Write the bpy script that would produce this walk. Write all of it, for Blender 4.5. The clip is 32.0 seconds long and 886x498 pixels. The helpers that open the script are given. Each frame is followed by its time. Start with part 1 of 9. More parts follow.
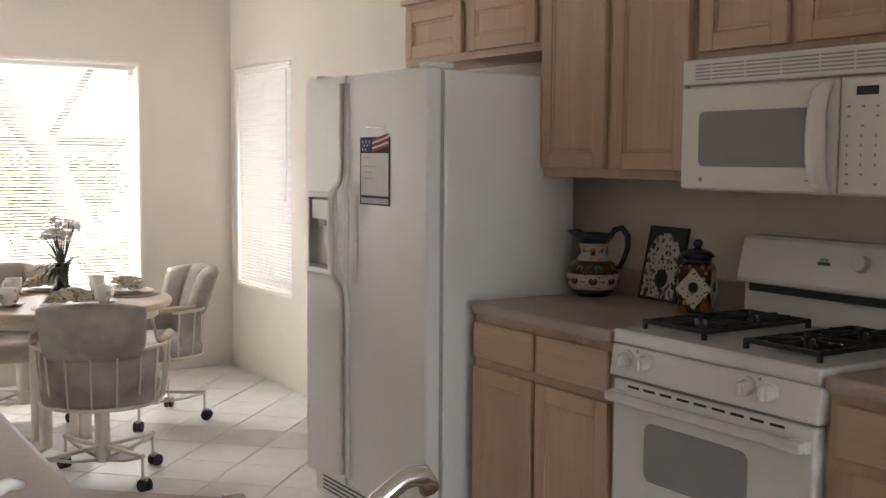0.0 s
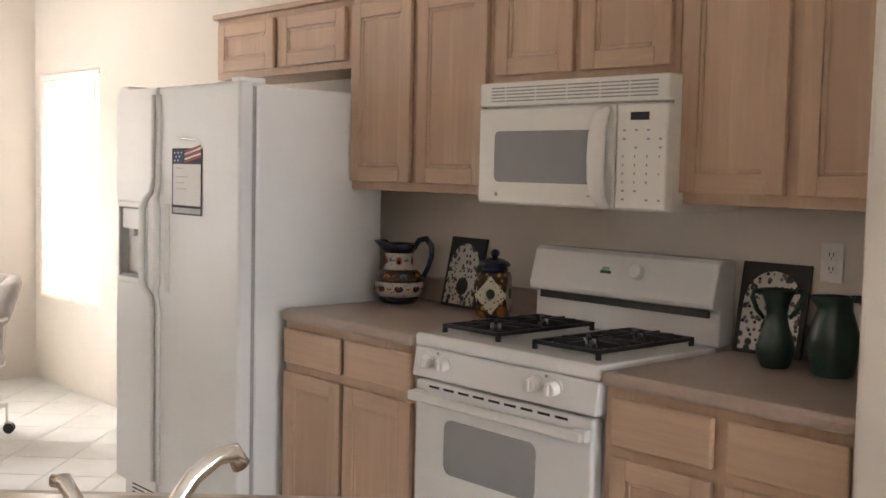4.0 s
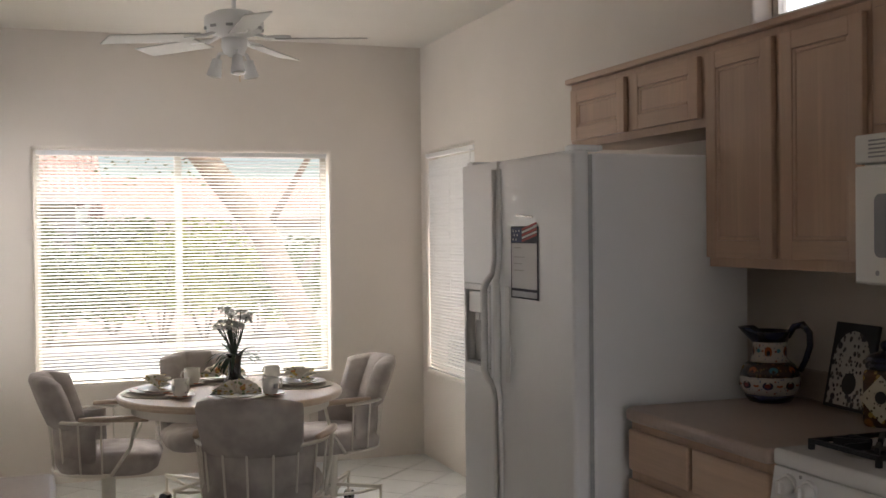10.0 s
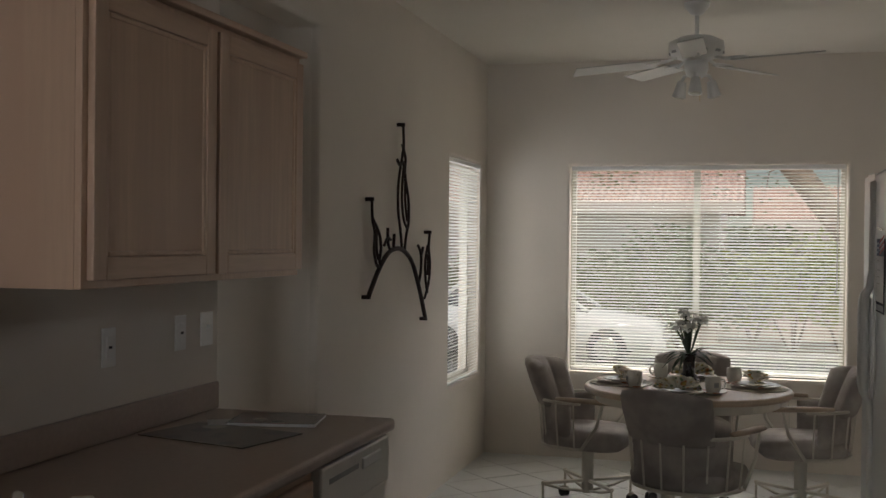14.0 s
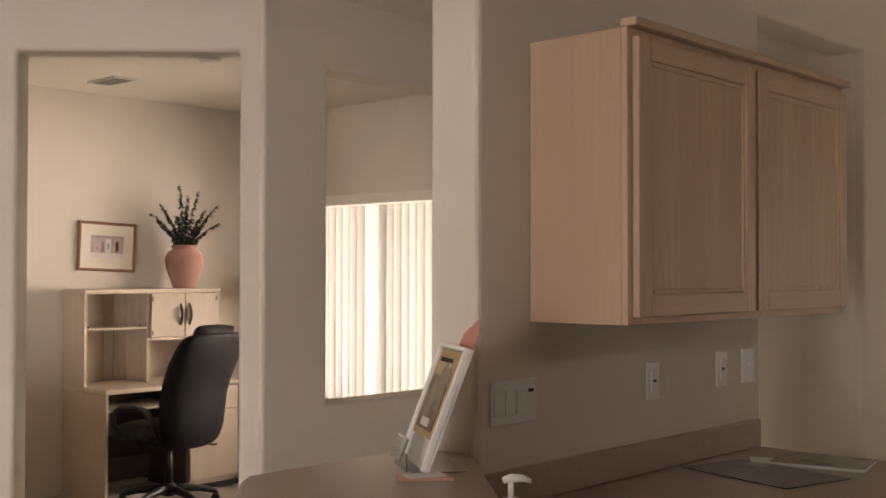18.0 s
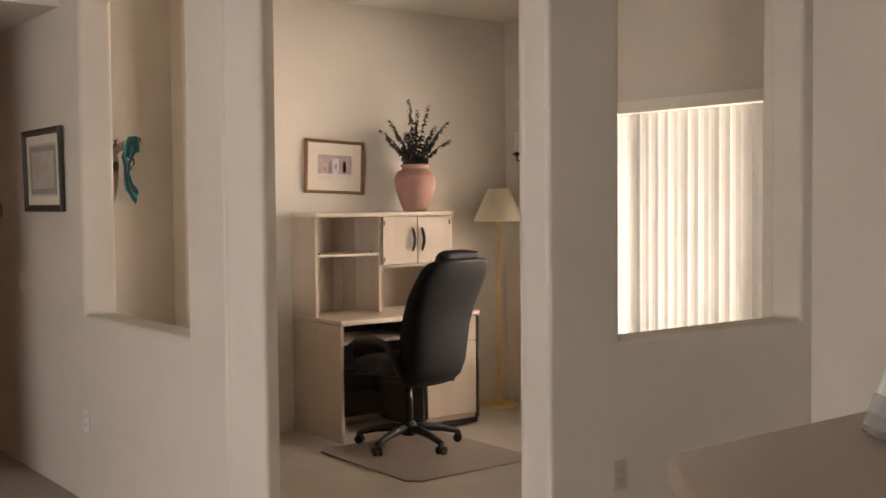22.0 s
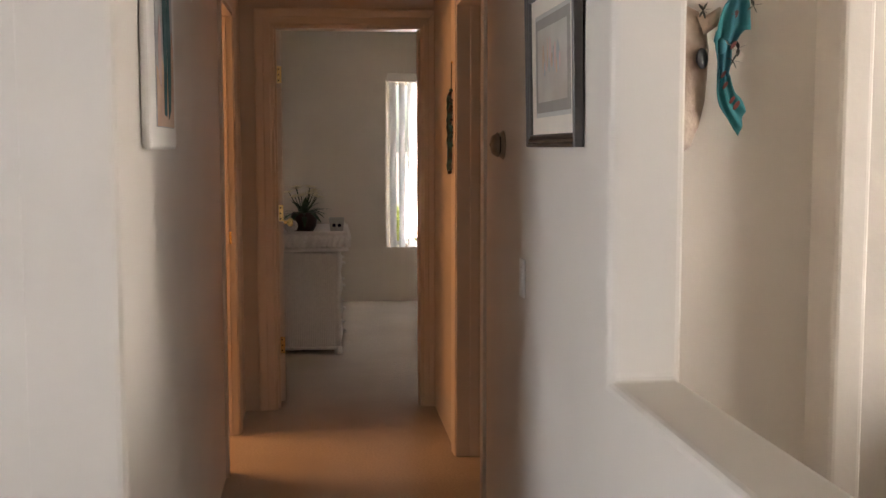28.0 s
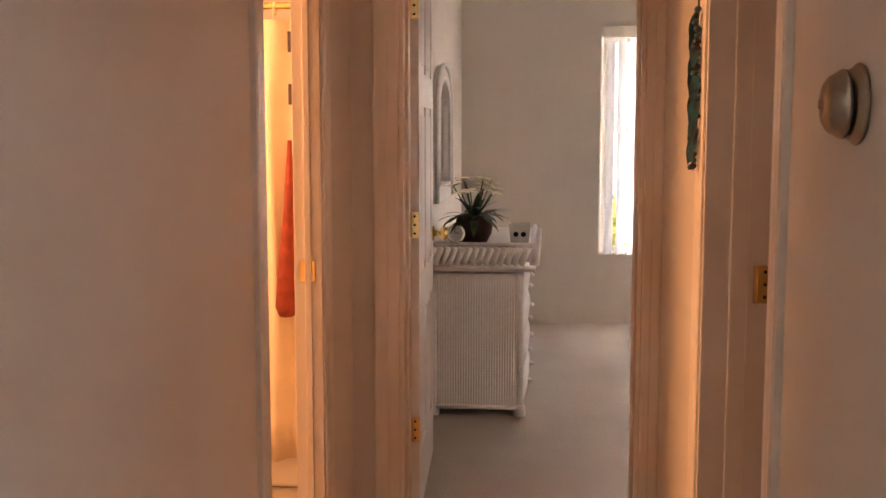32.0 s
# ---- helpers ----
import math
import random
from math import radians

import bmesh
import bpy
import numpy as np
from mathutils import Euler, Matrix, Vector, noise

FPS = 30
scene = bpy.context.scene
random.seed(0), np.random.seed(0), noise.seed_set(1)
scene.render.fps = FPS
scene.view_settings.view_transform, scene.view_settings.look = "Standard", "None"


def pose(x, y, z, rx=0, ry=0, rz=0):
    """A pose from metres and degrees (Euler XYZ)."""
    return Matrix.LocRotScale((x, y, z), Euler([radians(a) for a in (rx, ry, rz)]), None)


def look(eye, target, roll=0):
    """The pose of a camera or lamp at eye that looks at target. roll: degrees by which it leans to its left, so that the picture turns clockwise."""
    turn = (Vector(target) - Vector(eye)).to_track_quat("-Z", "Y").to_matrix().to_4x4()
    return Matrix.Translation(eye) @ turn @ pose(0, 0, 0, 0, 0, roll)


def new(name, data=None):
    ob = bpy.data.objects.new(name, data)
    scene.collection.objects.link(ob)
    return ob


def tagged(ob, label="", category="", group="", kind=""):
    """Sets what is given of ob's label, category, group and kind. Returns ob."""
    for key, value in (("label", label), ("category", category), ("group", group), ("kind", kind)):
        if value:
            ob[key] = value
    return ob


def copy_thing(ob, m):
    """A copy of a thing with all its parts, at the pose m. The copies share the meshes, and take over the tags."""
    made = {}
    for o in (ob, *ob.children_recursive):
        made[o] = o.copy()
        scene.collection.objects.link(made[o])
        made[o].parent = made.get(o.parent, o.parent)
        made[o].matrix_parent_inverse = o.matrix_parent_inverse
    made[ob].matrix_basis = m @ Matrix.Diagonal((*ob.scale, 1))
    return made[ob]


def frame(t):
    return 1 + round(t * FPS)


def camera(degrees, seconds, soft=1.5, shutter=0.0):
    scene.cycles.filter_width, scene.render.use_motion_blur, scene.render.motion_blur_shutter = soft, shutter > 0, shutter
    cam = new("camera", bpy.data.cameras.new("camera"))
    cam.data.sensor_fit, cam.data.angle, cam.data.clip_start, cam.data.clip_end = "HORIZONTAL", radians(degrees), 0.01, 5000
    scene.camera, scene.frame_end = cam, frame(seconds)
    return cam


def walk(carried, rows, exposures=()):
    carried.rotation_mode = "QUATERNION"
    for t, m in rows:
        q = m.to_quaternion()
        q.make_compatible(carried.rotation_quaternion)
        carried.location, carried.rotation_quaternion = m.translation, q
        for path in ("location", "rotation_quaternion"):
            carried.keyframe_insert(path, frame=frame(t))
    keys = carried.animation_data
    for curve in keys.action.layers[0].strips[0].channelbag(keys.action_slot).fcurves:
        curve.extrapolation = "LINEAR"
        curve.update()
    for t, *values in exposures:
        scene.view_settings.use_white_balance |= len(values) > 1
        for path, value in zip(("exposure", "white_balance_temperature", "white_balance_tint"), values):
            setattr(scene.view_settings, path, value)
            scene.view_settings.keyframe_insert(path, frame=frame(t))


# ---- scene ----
cam = camera(44.1, 32.0)
METRES, EYE, TILT, LEAN, TURN = 8.0, 1.5, 0.0, 0.0, -36.8
PATH = [
    (0, (0.232, 0.221, 1.448), (1.303, 1.901, 1.28), 0.4),
    (0.5, (0.208, 0.133, 1.473), (1.222, 1.845, 1.277), -0.9),
    (1, (0.102, 0.087, 1.494), (1.173, 1.763, 1.285), -1.3),
    (1.5, (0.078, 0.086, 1.469), (1.196, 1.728, 1.24), -0.8),
    (2, (0.064, 0.075, 1.46), (1.215, 1.686, 1.174), -0.6),
    (2.5, (0.063, 0.065, 1.456), (1.254, 1.642, 1.144), -0.3),
    (3, (0.111, 0.063, 1.449), (1.345, 1.608, 1.153), -0.5),
    (3.5, (0.114, 0.073, 1.443), (1.415, 1.575, 1.21), 0.4),
    (4, (0.134, 0.062, 1.455), (1.476, 1.538, 1.313), 1.3),
    (4.5, (0.14, 0.058, 1.461), (1.497, 1.524, 1.37), 1.1),
    (6.5, (0.102, 0.039, 1.498), (1.458, 1.506, 1.579), 0.7),
    (7, (0.112, 0.048, 1.493), (1.453, 1.531, 1.563), 0.4),
    (7.5, (0.122, 0.067, 1.489), (1.418, 1.59, 1.527), 0.1),
    (8, (0.187, 0.096, 1.49), (1.388, 1.695, 1.516), -0.1),
    (8.5, (0.25, 0.126, 1.481), (1.327, 1.811, 1.49), 0.1),
    (9, (0.351, 0.238, 1.458), (1.32, 1.987, 1.441), 0.1),
    (9.5, (0.479, 0.306, 1.479), (1.339, 2.112, 1.455), -1.0),
    (10, (0.66, 0.336, 1.502), (1.341, 2.216, 1.471), -0.6),
    (10.5, (0.781, 0.251, 1.505), (1.25, 2.195, 1.478), -0.6),
    (11, (0.914, 0.181, 1.47), (1.281, 2.147, 1.459), -0.1),
    (11.5, (1.042, 0.051, 1.484), (1.288, 2.036, 1.455), 0.5),
    (12, (1.213, -0.017, 1.496), (1.347, 1.978, 1.453), -1.7),
    (12.5, (1.432, -0.049, 1.486), (1.396, 1.949, 1.431), 0.5),
    (13, (1.557, -0.09, 1.481), (1.344, 1.898, 1.429), -1.4),
    (13.5, (1.674, -0.153, 1.484), (1.316, 1.814, 1.467), 0.1),
    (14, (1.792, -0.206, 1.497), (1.254, 1.72, 1.482), 0.6),
    (14.5, (1.834, -0.136, 1.476), (1.115, 1.73, 1.478), 1.6),
    (15, (1.848, -0.144, 1.48), (0.958, 1.648, 1.499), -0.1),
    (15.5, (1.885, -0.189, 1.503), (0.893, 1.547, 1.541), -0.8),
    (17.5, (1.849, -0.246, 1.525), (0.575, 1.295, 1.57), -0.6),
    (18, (1.814, -0.265, 1.507), (0.445, 1.193, 1.548), 0.1),
    (18.5, (1.78, -0.252, 1.492), (0.35, 1.146, 1.522), 0.7),
    (19, (1.749, -0.287, 1.496), (0.296, 1.088, 1.504), 1.1),
    (19.5, (1.69, -0.333, 1.486), (0.197, 0.998, 1.489), 1.4),
    (20, (1.636, -0.359, 1.479), (0.114, 0.938, 1.473), 1.2),
    (20.5, (1.564, -0.354, 1.475), (0.023, 0.921, 1.448), 1.2),
    (21, (1.402, -0.204, 1.466), (-0.185, 1.011, 1.418), -0.1),
    (21.5, (1.188, -0.077, 1.434), (-0.427, 1.1, 1.366), 1.3),
    (22, (0.931, -0.069, 1.439), (-0.655, 1.147, 1.354), -0.5),
    (22.5, (0.739, -0.062, 1.431), (-0.819, 1.184, 1.288), -0.4),
    (23, (0.626, 0.039, 1.425), (-0.929, 1.279, 1.207), 0.7),
    (23.5, (0.525, 0.135, 1.421), (-1.033, 1.366, 1.18), 1.0),
    (24, (0.315, 0.199, 1.414), (-1.271, 1.396, 1.185), 1.1),
    (24.5, (0.045, 0.325, 1.388), (-1.628, 1.403, 1.196), -0.2),
    (25, (-0.222, 0.558, 1.381), (-2.029, 1.395, 1.197), 1.0),
    (25.5, (-0.492, 0.674, 1.371), (-2.37, 1.336, 1.182), 0.3),
    (26, (-0.791, 0.746, 1.406), (-2.714, 1.268, 1.238), -0.1),
    (26.5, (-1.074, 0.856, 1.389), (-3.023, 1.276, 1.229), 0.0),
    (28.5, (-2.447, 1.214, 1.414), (-4.433, 1.383, 1.255), -0.2),
    (29, (-2.809, 1.229, 1.408), (-4.8, 1.378, 1.297), -0.3),
    (29.5, (-3.062, 1.213, 1.41), (-5.039, 1.445, 1.217), -0.6),
    (30, (-3.384, 1.326, 1.397), (-5.37, 1.489, 1.23), -0.6),
    (30.5, (-3.641, 1.374, 1.39), (-5.628, 1.459, 1.181), -0.1),
    (31, (-3.937, 1.363, 1.404), (-5.929, 1.42, 1.23), -1.1),
    (31.5, (-4.114, 1.354, 1.398), (-6.099, 1.328, 1.158), -1.2),
    (32, (-4.341, 1.401, 1.391), (-6.319, 1.206, 1.168), 0.0),
]
# seconds, stops, white balance: the camera opens up in the kitchen and closes towards the bright window
EXPOSURES = [
    (0.0, 0.93, 6500, 15), (2.0, 1.25, 6500, 16), (4.0, 1.70, 6550, 17), (8.0, 1.08, 6500, 18), (9.0, 0.68, 6450, 17), (10.0, 0.11, 6450, 17), (11.0, -0.64, 6450, 14), (12.0, -1.07, 6500, 13), (13.0, -1.19, 6500, 13), (14.0, -1.06, 6500, 13), (15.0, -0.18, 6700, 14),
    (18.0, 0.02, 7800, 20), (20.0, -0.15, 7800, 20), (22.0, 0.00, 7700, 20), (24.5, 0.43, 7000, 17), (26.0, 0.19, 6950, 15), (29.0, 1.02, 6350, 15), (31.0, 1.54, 6800, 23), (32.0, 1.76, 6700, 23)]
walk(cam, [(t, look(eye, target, roll)) for t, eye, target, roll in PATH], EXPOSURES)

# ---- world, sun, daylight lamps ----
world = bpy.data.worlds.new("sky")
scene.world = world
world.use_nodes = True
wn = world.node_tree
sky = wn.nodes.new("ShaderNodeTexSky")
sky.sky_type, sky.sun_disc = "NISHITA", False
sky.sun_elevation, sky.sun_rotation = radians(62), radians(150)
sky.air_density, sky.dust_density = 1.0, 1.5
wn.links.new(sky.outputs[0], wn.nodes["Background"].inputs[0])
wn.nodes["Background"].inputs[1].default_value = 0.15
sun = new("sun", bpy.data.lights.new("sun", "SUN"))
sun.data.energy, sun.data.angle, sun.data.color = 5.0, radians(0.5), (1.0, 0.93, 0.82)
sun.matrix_world = look((0, 0, 0), (-math.sin(radians(150)) * math.cos(radians(62)), -math.cos(radians(150)) * math.cos(radians(62)), -math.sin(radians(62))))


def window_light(name, eye, target, sx, sy, watts, color=(1.0, 0.98, 0.95)):
    """An area lamp that stands in for the daylight at one window opening."""
    ob = new(name, bpy.data.lights.new(name, "AREA"))
    ob.data.shape, ob.data.size, ob.data.size_y, ob.data.energy, ob.data.color = "RECTANGLE", sx, sy, watts, color
    ob.matrix_world = look(eye, target)
    return ob


window_light("daylight_dining_right", (3.33, 6.83, 1.32), (0, 6.83, 1.3), 0.9, 1.45, 2.8)
window_light("daylight_dining_left", (-0.34, 6.77, 1.32), (3, 6.77, 1.3), 0.85, 1.45, 14, (0.93, 0.97, 1.0))
window_light("daylight_clerestory", (3.33, 2.89, 2.44), (0, 2.89, 2.2), 2.1, 0.5, 3.8)
window_light("daylight_dining_front", (1.5, 9.6, 3.9), (1.5, 6.0, 0.6), 4.0, 2.2, 760)
window_light("daylight_office", (-2.75, 6.85, 1.2), (-4.45, 3.1, 1.3), 2.3, 1.7, 172, (1.0, 0.945, 0.86))
# lamp at the unseen living room window, placed by how it lights hall and kitchen
living_light = window_light("daylight_living", (0.95, -5.1, 1.35), (-4.3, 1.4, 1.0), 2.4, 1.75, 62, (0.88, 0.94, 1.0))
living_light.data.spread = radians(108)
bedroom_light = window_light("daylight_bedroom", (-12.52, 2.2, 1.27), (-9.24, 4.49, 1.0), 0.6, 1.45, 155, (1.0, 0.91, 0.83))
bedroom_light.data.spread = radians(94)
# no window: unseen warm lamp, width and aim made up for the hall's orange spill
window_light("bathroom_warm_lamp", (-7.45, -0.85, 1.95), (-6.7, 1.7, 1.0), 1.6, 0.25, 29, (1.0, 0.47, 0.19))

# ---- materials ----


def material(name, color, rough=0.6, metal=0.0, var=0.06, scale=6.0, bump=0.0, bump_scale=120.0, coat=0.0, spec=0.5, stretch=(1, 1, 1), transmission=0.0, emission=0.0, rand=0.0, second=None, second_scale=1.2):
    """A surface with broad tone changes, fine grain and relief."""
    m = bpy.data.materials.new(name)
    m.use_nodes = True
    t = m.node_tree
    b = t.nodes["Principled BSDF"]
    b.inputs["Roughness"].default_value, b.inputs["Metallic"].default_value = rough, metal
    b.inputs["Coat Weight"].default_value, b.inputs["Specular IOR Level"].default_value = coat, spec
    b.inputs["Transmission Weight"].default_value = transmission
    co = t.nodes.new("ShaderNodeTexCoord")
    mp = t.nodes.new("ShaderNodeMapping")
    mp.inputs["Scale"].default_value = stretch
    t.links.new(co.outputs["Object"], mp.inputs[0])
    n1 = t.nodes.new("ShaderNodeTexNoise")
    n1.inputs["Scale"].default_value, n1.inputs["Detail"].default_value = scale, 6.0
    t.links.new(mp.outputs[0], n1.inputs["Vector"])
    ramp = t.nodes.new("ShaderNodeValToRGB")
    lo = [max(0.0, c * (1 - var)) for c in color]
    hi = [min(1.0, c * (1 + var)) for c in color]
    ramp.color_ramp.elements[0].position, ramp.color_ramp.elements[1].position = 0.3, 0.7
    ramp.color_ramp.elements[0].color, ramp.color_ramp.elements[1].color = (*lo, 1), (*hi, 1)
    t.links.new(n1.outputs["Fac"], ramp.inputs[0])
    out = ramp.outputs[0]
    if second:
        n3 = t.nodes.new("ShaderNodeTexNoise")
        n3.inputs["Scale"].default_value, n3.inputs["Detail"].default_value = second_scale, 3.0
        t.links.new(mp.outputs[0], n3.inputs["Vector"])
        r3 = t.nodes.new("ShaderNodeValToRGB")
        r3.color_ramp.elements[0].position, r3.color_ramp.elements[1].position = 0.42, 0.62
        t.links.new(n3.outputs["Fac"], r3.inputs[0])
        mx = t.nodes.new("ShaderNodeMix")
        mx.data_type = "RGBA"
        t.links.new(r3.outputs[0], mx.inputs["Factor"])
        t.links.new(out, mx.inputs["A"])
        mx.inputs["B"].default_value = (*second, 1)
        out = mx.outputs["Result"]
    if rand:
        oi = t.nodes.new("ShaderNodeObjectInfo")
        hs = t.nodes.new("ShaderNodeHueSaturation")
        mr = t.nodes.new("ShaderNodeMapRange")
        mr.inputs["To Min"].default_value, mr.inputs["To Max"].default_value = 1 - rand, 1 + rand
        t.links.new(oi.outputs["Random"], mr.inputs["Value"])
        t.links.new(mr.outputs[0], hs.inputs["Value"])
        t.links.new(out, hs.inputs["Color"])
        out = hs.outputs[0]
    t.links.new(out, b.inputs["Base Color"])
    if bump:
        n2 = t.nodes.new("ShaderNodeTexNoise")
        n2.inputs["Scale"].default_value, n2.inputs["Detail"].default_value = bump_scale, 4.0
        t.links.new(mp.outputs[0], n2.inputs["Vector"])
        bp = t.nodes.new("ShaderNodeBump")
        bp.inputs["Strength"].default_value, bp.inputs["Distance"].default_value = bump, 0.01
        t.links.new(n2.outputs["Fac"], bp.inputs["Height"])
        t.links.new(bp.outputs[0], b.inputs["Normal"])
    if emission:
        t.links.new(out, b.inputs["Emission Color"])
        b.inputs["Emission Strength"].default_value = emission
    return m


def translucent(name, color, amount, rough=0.7):
    """Thin sheet that lets part of the light through, scattered."""
    m = bpy.data.materials.new(name)
    m.use_nodes = True
    t = m.node_tree
    b = t.nodes["Principled BSDF"]
    b.inputs["Base Color"].default_value, b.inputs["Roughness"].default_value = (*color, 1), rough
    tr = t.nodes.new("ShaderNodeBsdfTranslucent")
    tr.inputs[0].default_value = (*color, 1)
    mix = t.nodes.new("ShaderNodeMixShader")
    mix.inputs[0].default_value = amount
    t.links.new(b.outputs[0], mix.inputs[1])
    t.links.new(tr.outputs[0], mix.inputs[2])
    t.links.new(mix.outputs[0], t.nodes["Material Output"].inputs[0])
    return m


def glass(name, color=(1, 1, 1), rough=0.0, ior=1.45):
    m = bpy.data.materials.new(name)
    m.use_nodes = True
    b = m.node_tree.nodes["Principled BSDF"]
    b.inputs["Base Color"].default_value, b.inputs["Roughness"].default_value = (*color, 1), rough
    b.inputs["Transmission Weight"].default_value, b.inputs["IOR"].default_value = 1.0, ior
    return m


M_WALL = material("wall_paint", (0.70, 0.64, 0.565), 0.75, var=0.025, scale=2.5, bump=0.05, bump_scale=45)
M_CEIL = material("ceiling_paint", (0.74, 0.70, 0.63), 0.85, var=0.02, scale=2, bump=0.2, bump_scale=45)
M_TRIM = material("trim_paint", (0.80, 0.76, 0.69), 0.45, var=0.02, scale=4)
M_TILE = material("floor_tile", (0.64, 0.635, 0.605), 0.32, var=0.05, scale=5, bump=0.05, bump_scale=30, rand=0.035)
M_GROUT = material("tile_grout", (0.62, 0.615, 0.585), 0.6, var=0.04, scale=20)
M_CARPET = material("carpet", (0.56, 0.495, 0.42), 0.95, var=0.10, scale=90, bump=0.8, bump_scale=420, second=(0.515, 0.45, 0.38), second_scale=1.6, spec=0.1)
M_WOOD = material("pickled_oak", (0.56, 0.385, 0.265), 0.42, var=0.10, scale=9, bump=0.06, bump_scale=60, stretch=(6, 6, 0.4), second=(0.51, 0.34, 0.235), second_scale=1.1, rand=0.05)
M_WOODH = material("pickled_oak_rail", (0.56, 0.385, 0.265), 0.42, var=0.075, scale=11, bump=0.05, bump_scale=60, stretch=(0.35, 7, 7), second=(0.52, 0.35, 0.245), second_scale=1.3)
M_WOODR = material("pickled_oak_cross_rail", (0.56, 0.385, 0.265), 0.42, var=0.075, scale=11, bump=0.05, bump_scale=60, stretch=(0.6, 0.6, 7), second=(0.52, 0.35, 0.245), second_scale=1.3)
M_COUNTER = material("laminate_counter", (0.40, 0.31, 0.255), 0.33, var=0.05, scale=60, bump=0.02, bump_scale=300, coat=0.15)
M_APPL = material("appliance_enamel", (0.80, 0.78, 0.72), 0.28, var=0.012, scale=3, coat=0.3)
M_STOVE = material("stove_enamel", (0.80, 0.80, 0.79), 0.26, var=0.012, scale=3, coat=0.3)
M_FRIDGE = material("fridge_enamel", (0.755, 0.755, 0.735), 0.36, var=0.02, scale=3, bump=0.05, bump_scale=350, coat=0.2)
M_SEAM = material("rubber_gasket", (0.36, 0.36, 0.35), 0.7, var=0.1, scale=30)
M_DARK = material("black_cast_iron", (0.012, 0.012, 0.013), 0.5, var=0.3, scale=40, bump=0.2)
M_BLACK = material("black_plastic", (0.015, 0.015, 0.016), 0.4, var=0.2, scale=20)
M_OVENGLASS = material("oven_window", (0.30, 0.30, 0.31), 0.16, var=0.05, scale=4, coat=0.6)
M_CHROME = material("chrome", (0.75, 0.74, 0.71), 0.16, 1.0, var=0.05, scale=8)
M_NICKEL = material("aged_nickel", (0.46, 0.42, 0.36), 0.3, 1.0, var=0.08, scale=10)
M_BRASS = material("polished_brass", (0.83, 0.60, 0.25), 0.2, 1.0, var=0.06, scale=10)
M_BRASSL = material("satin_brass", (0.80, 0.60, 0.28), 0.36, 1.0, var=0.04, scale=10)
M_WHITE = material("white_plastic", (0.80, 0.79, 0.76), 0.4, var=0.015, scale=4)
M_SLAT = translucent("blind_slat", (0.92, 0.92, 0.89), 0.75)
M_SLATC = translucent("closed_blind_slat", (0.86, 0.85, 0.82), 0.3)
M_VANEB = translucent("white_vane", (0.88, 0.88, 0.87), 0.55)
M_VANE = translucent("fabric_vane", (0.64, 0.63, 0.60), 0.14)
M_GLASS = glass("clear_glass", ior=1.12)

# ---- building blocks ----


def mesh_ob(name, bm, mat, parent=None, label="", smooth=False, bevel=0.0, segs=2):
    me = bpy.data.meshes.new(name)
    bmesh.ops.recalc_face_normals(bm, faces=bm.faces)
    bm.to_mesh(me)
    bm.free()
    for mm in (mat if isinstance(mat, (list, tuple)) else [mat]):
        me.materials.append(mm)
    if smooth:
        for p in me.polygons:
            p.use_smooth = True
    ob = new(name, me)
    if parent is not None:
        ob.parent = parent
    if label:
        ob["label"] = label
    if bevel:
        md = ob.modifiers.new("edge", "BEVEL")
        md.width, md.segments, md.limit_method, md.angle_limit = bevel, segs, "ANGLE", radians(40)
        md.harden_normals = False
    return ob


def part(name, bm, mat, parent, label="", smooth=False, bevel=0.0, segs=2):
    return mesh_ob(name, bm, mat, parent, label, smooth, bevel, segs)


def thing(name, label, category, m=None, group=""):
    ob = new(name)
    ob.empty_display_size = 0.05
    if m is not None:
        ob.matrix_basis = m
    return tagged(ob, label, category, group)


def add_box(bm, x0, x1, y0, y1, z0, z1, m=None, mi=0):
    vs = [bm.verts.new(Vector(p) if m is None else m @ Vector(p)) for p in ((x0, y0, z0), (x1, y0, z0), (x1, y1, z0), (x0, y1, z0), (x0, y0, z1), (x1, y0, z1), (x1, y1, z1), (x0, y1, z1))]
    for f in ((3, 2, 1, 0), (4, 5, 6, 7), (0, 1, 5, 4), (1, 2, 6, 5), (2, 3, 7, 6), (3, 0, 4, 7)):
        bm.faces.new([vs[i] for i in f]).material_index = mi
    return vs


def box(x0, x1, y0, y1, z0, z1, m=None):
    bm = bmesh.new()
    add_box(bm, x0, x1, y0, y1, z0, z1, m)
    return bm


def add_cyl(bm, p0, p1, r0, r1=None, n=16, caps=True):
    """A straight round bar, tapered when r1 is given."""
    p0, p1 = Vector(p0), Vector(p1)
    r1 = r0 if r1 is None else r1
    q = (p1 - p0).to_track_quat("Z", "Y")
    rings = []
    for p, r in ((p0, r0), (p1, r1)):
        rings.append([bm.verts.new(p + q @ Vector((r * math.cos(2 * math.pi * i / n), r * math.sin(2 * math.pi * i / n), 0))) for i in range(n)])
    for i in range(n):
        bm.faces.new((rings[0][i], rings[0][(i + 1) % n], rings[1][(i + 1) % n], rings[1][i]))
    if caps:
        bm.faces.new(rings[0][::-1])
        bm.faces.new(rings[1])


def cyl(p0, p1, r0, r1=None, n=16):
    bm = bmesh.new()
    add_cyl(bm, p0, p1, r0, r1, n)
    return bm


